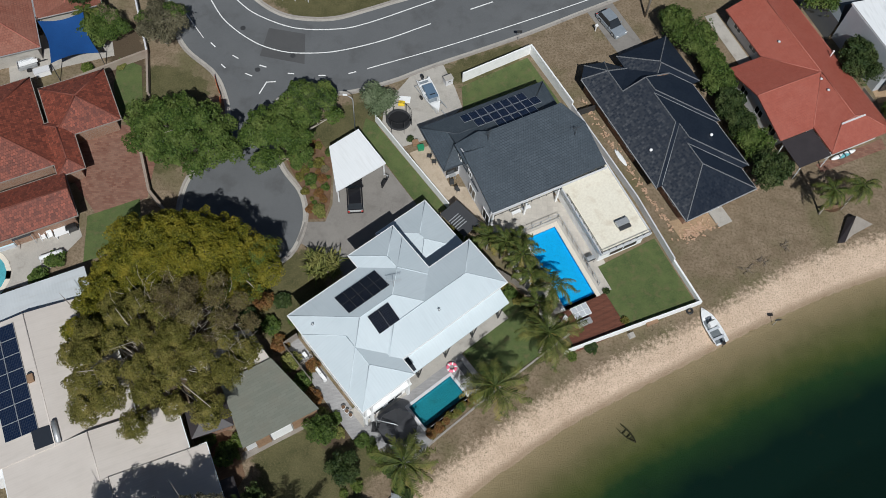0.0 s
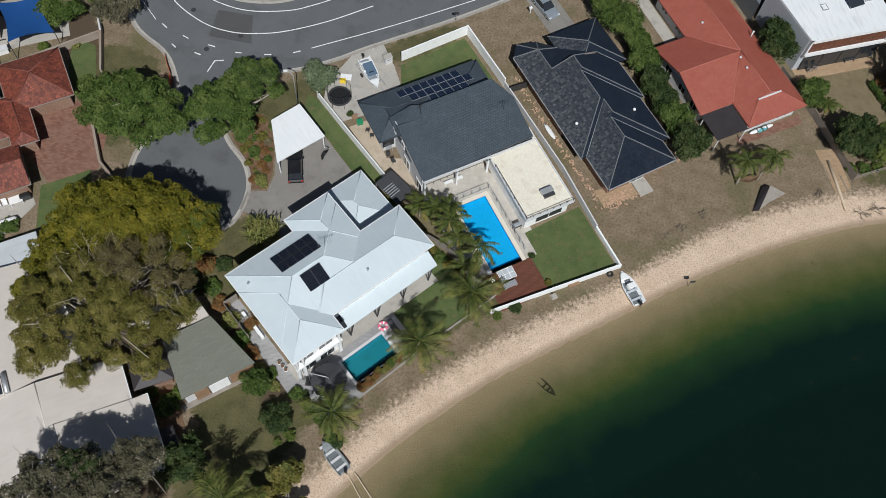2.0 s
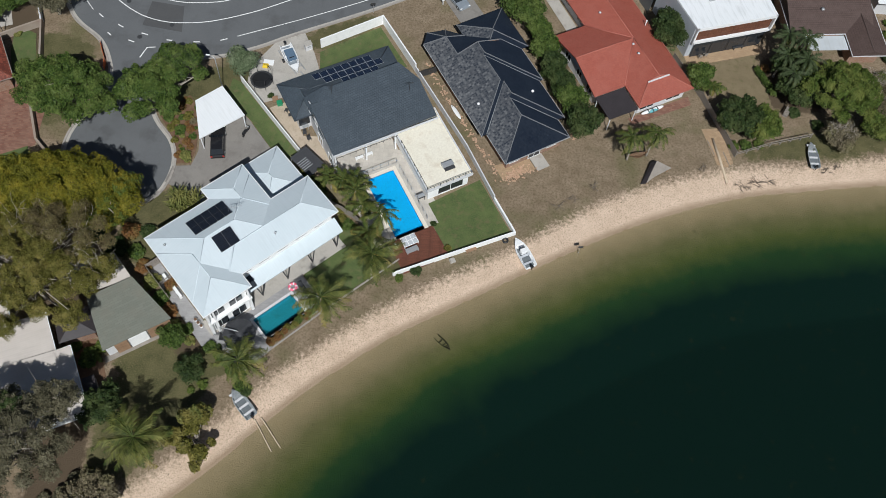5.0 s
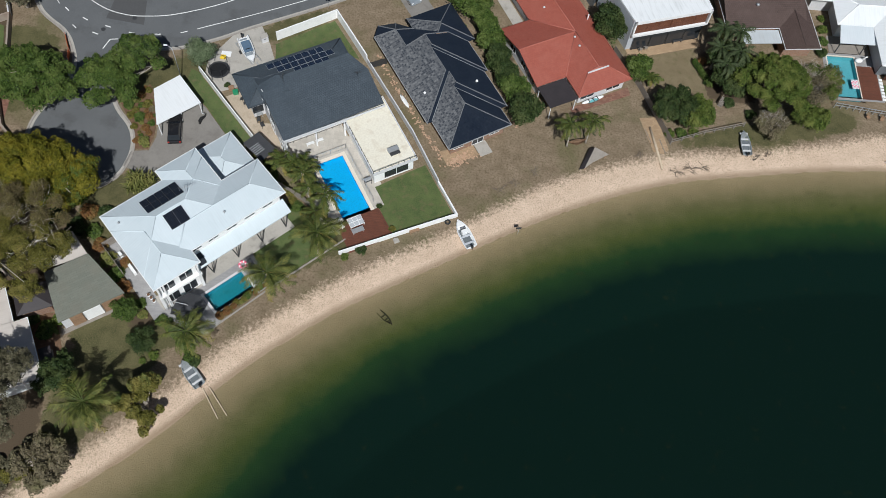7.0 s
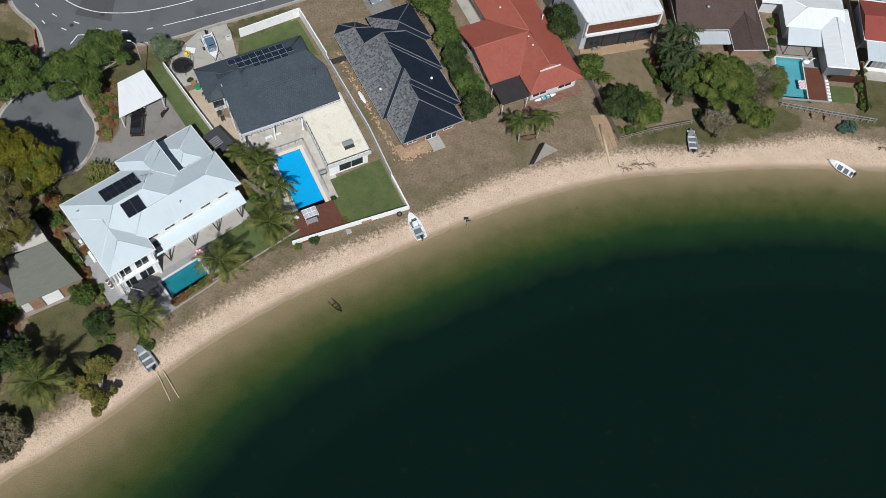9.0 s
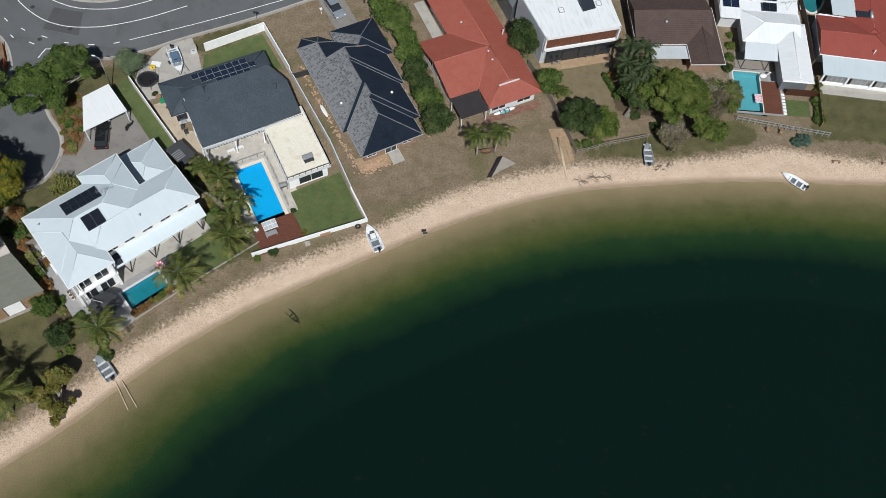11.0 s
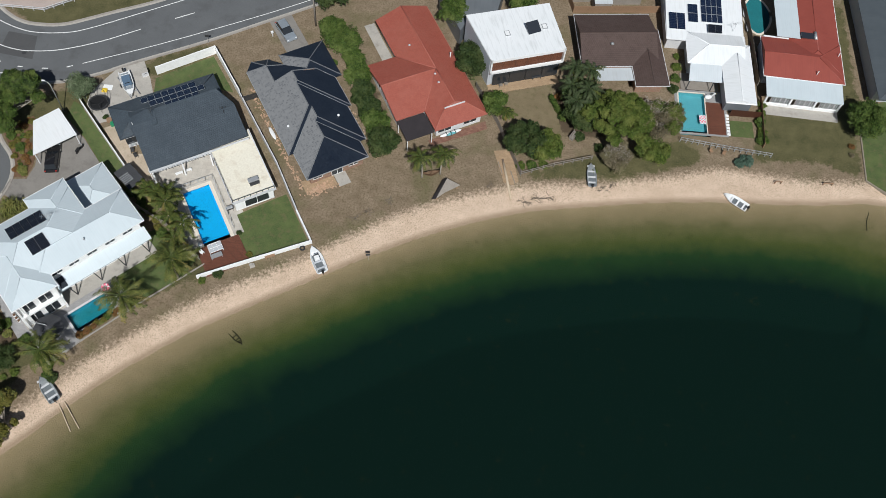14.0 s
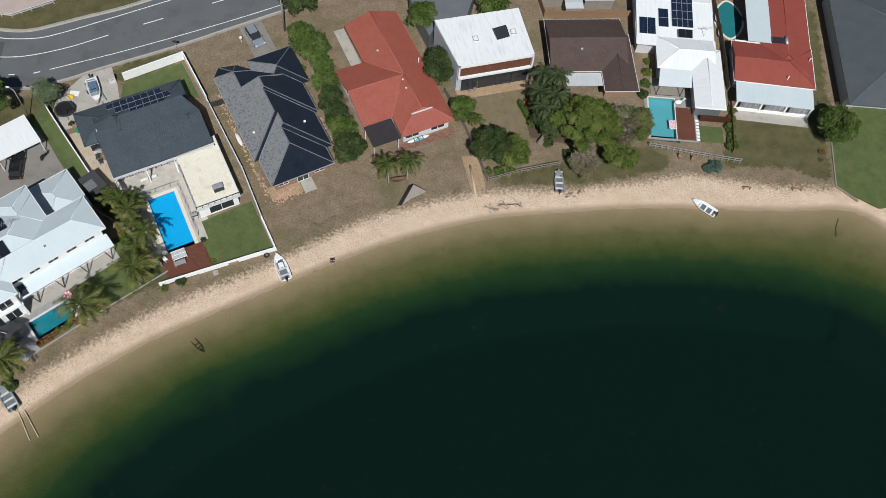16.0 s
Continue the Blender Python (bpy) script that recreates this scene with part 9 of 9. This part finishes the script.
# beach frames and low chairs
for x, y, L in ((96.2, 58.8, 0.9), (103.8, 59.4, 1.3)):
    t = thing("beach_frame", x, y, ground_z(x, y), 4, "small weathered timber frame standing on sand", "frame", "beach frames")
    for s in (-L / 2, L / 2):
        part("post", boxes((s - 0.06, s + 0.06, -0.06, 0.06, -0.2, 0.55)), "timber", t)
    part("beam", boxes((-L / 2 - 0.1, L / 2 + 0.1, -0.06, 0.06, 0.55, 0.66)), "timber", t)
for x, y, a in ((86.2, 63.1, 30), (88.1, 62.9, -20)):
    chair(x, y, a, "timber", "brown timber beach chair facing the lake", 0.0)
# garden bench under the trees
bn = thing("bench", 65.1, 63.4, 0, 60, "grey slatted garden bench under trees", "bench")
for k in range(5):
    part("slat", boxes((-0.8, 0.8, -0.3 + 0.13 * k, -0.2 + 0.13 * k, 0.42, 0.46)), "timber_grey", bn)
part("backrest", boxes((-0.8, 0.8, 0.36, 0.4, 0.46, 0.9)), "timber_grey", bn)
for s in (-0.7, 0.7):
    part("leg", boxes((s - 0.04, s + 0.04, -0.28, 0.36, 0, 0.42)), "timber_grey", bn)
# things against the red roofed bungalow
for k, (u, v, m) in enumerate(((69.7, 31.35, "white_plastic"), (70.4, 31.25, "pool_aqua"), (71.1, 31.35, "white_plastic"))):
    t = thing("surfboard", *rh.world(u, v), 0.05, 29, "pale board stacked against bungalow wall", "surfboard", "stacked boards")
    bm = bmesh.new()
    bmesh.ops.create_uvsphere(bm, u_segments=16, v_segments=8, radius=1, matrix=Matrix.Translation((0, 0, 0.35)) @ Matrix.Diagonal((1.1, 0.26, 0.22, 1)))
    part("board", bm, m, t, smooth=True)
    part("strap", boxes((-0.06, 0.06, -0.28, 0.28, 0.1, 0.6)), "dark_metal", t)
# patio furniture before the modern house
bn = thing("bench", 59.0, 74.0, 0.06, 19, "dark patio bench before glass doors", "bench")
part("seat", boxes((-0.8, 0.8, -0.22, 0.22, 0.4, 0.46)), "dark_metal", bn)
for s in (-0.65, 0.65):
    part("leg", boxes((s - 0.04, s + 0.04, -0.2, 0.2, 0, 0.4)), "dark_metal", bn)
for x, y in ((53.4, 71.6), (54.2, 72.0)):
    chair(x, y, 200, "timber_grey", "grey timber chair on stone patio", 0.07)
# hammock between the queen palms
hm = thing("hammock", 44.1, 53.75, 0, 18, "brown rope hammock slung between two palms", "hammock")
bm = bmesh.new()
prev = None
for k in range(11):
    s = k / 10
    x, z = -1.35 + 2.7 * s, 1.1 - 1.7 * s * (1 - s)
    w = 0.42 * math.sin(math.pi * s) + 0.03
    cur = [bm.verts.new((x, -w, z + 0.08)), bm.verts.new((x, 0, z - 0.06)), bm.verts.new((x, w, z + 0.08))]
    if prev:
        bm.faces.new((prev[0], prev[1], cur[1], cur[0]))
        bm.faces.new((prev[1], prev[2], cur[2], cur[1]))
    prev = cur
bmesh.ops.solidify(bm, geom=bm.faces, thickness=0.02)
part("bed", bm, "timber", hm)
rods("hammock_rope", [[(43.3, 52.58, 1.1), (43.4, 52.6, 1.1)]], 0.02, "timber", "short rope end tied to palm trunk", "rope")


def dead_branch(x, y, seed, size=1.6):
    r = random.Random(seed)
    z = ground_z(x, y)
    bm = bmesh.new()
    a0 = r.uniform(0, 6.28)
    for k in range(9):
        a = a0 + r.uniform(-0.9, 0.9) + (math.pi if k % 3 == 0 else 0)
        p = Vector((x + r.uniform(-0.4, 0.4), y + r.uniform(-0.3, 0.3), z + 0.06))
        e = p + Vector((math.cos(a), math.sin(a) * 0.8, 0.0)) * size * r.uniform(0.5, 1.0)
        mid = p.lerp(e, 0.5) + Vector((r.uniform(-0.2, 0.2), r.uniform(-0.2, 0.2), 0.1))
        tube(bm, [p, mid, e], [0.04, 0.03, 0.012], 5)
        for s in (0.3, -0.35):
            f = mid + Vector((math.cos(a + s * 2), math.sin(a + s * 2), 0.05)) * size * 0.35
            tube(bm, [mid, f], [0.022, 0.008], 4)
    solid("dead_branch", bm, "bark", "fallen dead branch with bare twigs on sand", "branch", "fallen branches")


for k, (x, y) in enumerate(((58.1, 51.2), (60.0, 51.9), (61.6, 52.3), (69.6, 54.6), (71.2, 55.4), (35.6, 46.6), (33.8, 45.4), (38.6, 48.8), (53.0, 53.2))):
    dead_branch(x, y, 900 + k, 1.5 if k < 3 else 0.9)
# scattered tufts where grass thins out into sand, past counting
rngn = np.random.default_rng(3)
N = 15000
tx = rngn.uniform(-12, 114, N)
ty2 = rngn.uniform(-2, 66, N)
dd, sxx = shore_distance(tx, ty2)
wide_t = np.interp(sxx, *zip(*GRASS_BEGINS))
keep = (dd > wide_t * 0.62) & (dd < wide_t + 4.5) & (rngn.random(N) < np.clip((dd - wide_t * 0.55) / 3.0, 0.05, 1))
zz = ground_height(dd, sxx)
pts = np.stack([tx, ty2, zz], 1)[keep]
pts = pts[:5200]
vs, fs = [], []
for p in pts:
    for q in range(3):
        a, s = rngn.uniform(0, 6.28), rngn.uniform(0.05, 0.15)
        d1 = np.array((math.cos(a), math.sin(a), 0.0)) * s
        b = len(vs)
        vs += [tuple(p - d1 * 0.5), tuple(p + d1 * 0.5), tuple(p + d1 * 0.9 + np.array((rngn.uniform(-0.1, 0.1), rngn.uniform(-0.1, 0.1), rngn.uniform(0.05, 0.16))))]
        fs.append((b, b + 1, b + 2))
me = bpy.data.meshes.new("grass_tufts")
me.from_pydata(vs, [], fs)
me.materials.append(M["leaf_dry"])
tagged(new("grass_tufts", me), "sparse dry grass tufts thinning out on sand", "grass", kind="stuff")


# poolside clutter behind the terracotta roof
for x, y, r in ((-43.5, 41.0, 35), (-42.8, 41.3, 30)):
    t = thing("pool_chair", x, y, 0.04, r, "white plastic pool chair on concrete yard", "chair", "pool chairs")
    part("seat", boxes((-0.28, 0.28, -0.3, 0.3, 0.36, 0.41, 0.015)), "white_plastic", t)
    part("backrest", boxes((-0.28, 0.28, 0.27, 0.32, 0.41, 0.9, 0.015)), "white_plastic", t)
    for sx in (-0.25, 0.25):
        part("armrest", boxes((sx - 0.03, sx + 0.03, -0.28, 0.27, 0.58, 0.62, 0.01)), "white_plastic", t)
        for sy in (-0.26, 0.26):
            part("leg", boxes((sx - 0.03, sx + 0.03, sy - 0.03, sy + 0.03, 0, 0.36)), "white_plastic", t)
t = thing("garden_table", -41.6, 41.7, 0.04, 30, "white rectangular garden table in the yard", "table")
part("tabletop", boxes((-0.75, 0.75, -0.5, 0.5, 0.68, 0.73, 0.015)), "white_plastic", t)
for sx in (-0.65, 0.65):
    for sy in (-0.4, 0.4):
        part("leg", boxes((sx - 0.04, sx + 0.04, sy - 0.04, sy + 0.04, 0, 0.68)), "white_plastic", t)
t = thing("patio_heap", -40.7, 42.3, 0.04, 30, "dark covered barbecue with folded chairs", "barbecue")
part("body", boxes((-0.6, 0.6, -0.3, 0.3, 0.1, 0.8, 0.05)), "dark_metal", t)
part("lid", boxes((-0.5, 0.5, -0.26, 0.26, 0.804, 1.0, 0.06)), "black_plastic", t)
for sx in (-0.5, 0.5):
    part("leg", boxes((sx - 0.04, sx + 0.04, -0.25, 0.25, 0, 0.1)), "galv", t)
t = thing("pool_roller", -42.0, 38.9, 0.04, 28, "white pool cover wound on a roller", "pool cover")
bm = bmesh.new()
tube(bm, [(-1.2, 0, 0.55), (1.2, 0, 0.55)], 0.26, 14)
part("rolled_cover", bm, "white_plastic", t, smooth=True)
for sx in (-1.28, 1.28):
    part("stand", boxes((sx - 0.05, sx + 0.05, -0.3, 0.3, 0, 0.08), (sx - 0.05, sx + 0.05, -0.05, 0.05, 0.084, 0.6)), "galv", t)
t = thing("spa_tub", -47.4, 40.0, 0.0, 27, "square spa tub with pale blue cover", "spa")
part("shell", boxes((-1.0, 1.0, -0.9, 0.9, 0, 0.7, 0.05)), "render_grey", t)
part("cover", boxes((-0.95, 0.95, -0.85, 0.85, 0.704, 0.78, 0.03)), "pool_cover", t, "pale blue cover")
t = thing("grey_awning", -45.2, 40.4, 0.0, 29, "grey fabric awning on slim poles", "awning")
part("canopy", boxes((-1.0, 1.0, -0.7, 0.7, 2.1, 2.16, 0.02)), "umbrella_grey", t)
for sx in (-0.9, 0.9):
    for sy in (-0.6, 0.6):
        part("pole", boxes((sx - 0.03, sx + 0.03, sy - 0.03, sy + 0.03, 0, 2.1)), "galv", t)
bush(-42.6, 36.4, 1.2, "leaf_green", "flowering shrub at the yard's edge", 4)

# sunken court beside the garden hut
paving("side_court", [(-24.4, 22.4), (-19.0, 21.8), (-17.2, 17.6), (-18.6, 14.2), (-20.6, 17.8)], "mulch", "dark leaf-littered side court", 0.03)
sb = thing("side_bin_store", -18.1, 15.8, 0, -62, "low dark lean-to store against cream house", "shed")
part("wall", boxes((-1.2, 1.2, -0.6, 0.6, 0, 1.3)), "timber_grey", sb)
part("roof", boxes((-1.3, 1.3, -0.7, 0.7, 1.304, 1.38, 0.02)), "dark_sheet", sb)
bush(-19.3, 19.4, 1.4, "leaf_green", "bright green bush in a side court", 2)
bush(-18.6, 20.8, 0.9, "leaf_lime", "bright green bush in a side court", 5)
bush(-21.8, 19.6, 1.0, "leaf_red", "reddish shrub in a dark court", 1)

# far side of the road
paving("gravel_court", [(-30, 84), (-13.8, 83.5), (-14.7, 81.1), (-17.6, 79.2), (-20.0, 77.6), (-30, 77.4)], "gravel_pink", "pale pinkish gravel court beyond the road", 0.04)
fence([(-30, 77.2), (-20.0, 77.3), (-17.4, 79.0), (-14.4, 81.0), (-13.0, 83.6)], 0.9, 1.6, "render_pale", "low pale rail fence round gravel court")
# trailer in the sail yard
t = thing("box_trailer", -51.6, 63.3, 0.04, 28, "galvanised box trailer loaded with white boards", "trailer")
part("bed", boxes((-1.1, 1.1, -0.65, 0.65, 0.45, 0.55)), "galv", t)
for a, b, c, d in ((-1.1, 1.1, 0.61, 0.65), (-1.1, 1.1, -0.65, -0.61), (-1.1, -1.06, -0.61, 0.61), (1.06, 1.1, -0.61, 0.61)):
    part("side_panel", boxes((a, b, c, d, 0.554, 0.85)), "galv", t)
part("drawbar", boxes((1.1, 2.2, -0.05, 0.05, 0.42, 0.5)), "dark_metal", t)
for sy in (-0.75, 0.75):
    bm = bmesh.new()
    tube(bm, [(0, sy - 0.08, 0.3), (0, sy + 0.08, 0.3)], 0.3, 14)
    part("wheel", bm, "black_plastic", t)
part("white_board", boxes((-0.9, 1.3, -0.4, 0.1, 0.9, 0.98, 0.01)), "white_plastic", t)
t = thing("white_cabinet", -49.6, 62.5, 0.04, 28, "white outdoor storage box beside brick wall", "storage box")
part("body", boxes((-0.9, 0.9, -0.4, 0.4, 0, 0.8, 0.03)), "white_plastic", t)
part("lid", boxes((-0.95, 0.95, -0.45, 0.45, 0.804, 0.88, 0.02)), "render_pale", t)
# dark timber screen below the white gable
t = thing("timber_screen_fence", 91.9, 70.6, 0.0, 1.5, "red-brown timber screen fence beside lawn", "fence")
for k in range(24):
    part("slat", boxes((-2.4 + 0.2 * k, -2.22 + 0.2 * k, -0.03, 0.03, 0.05, 1.5)), "timber_screen", t)
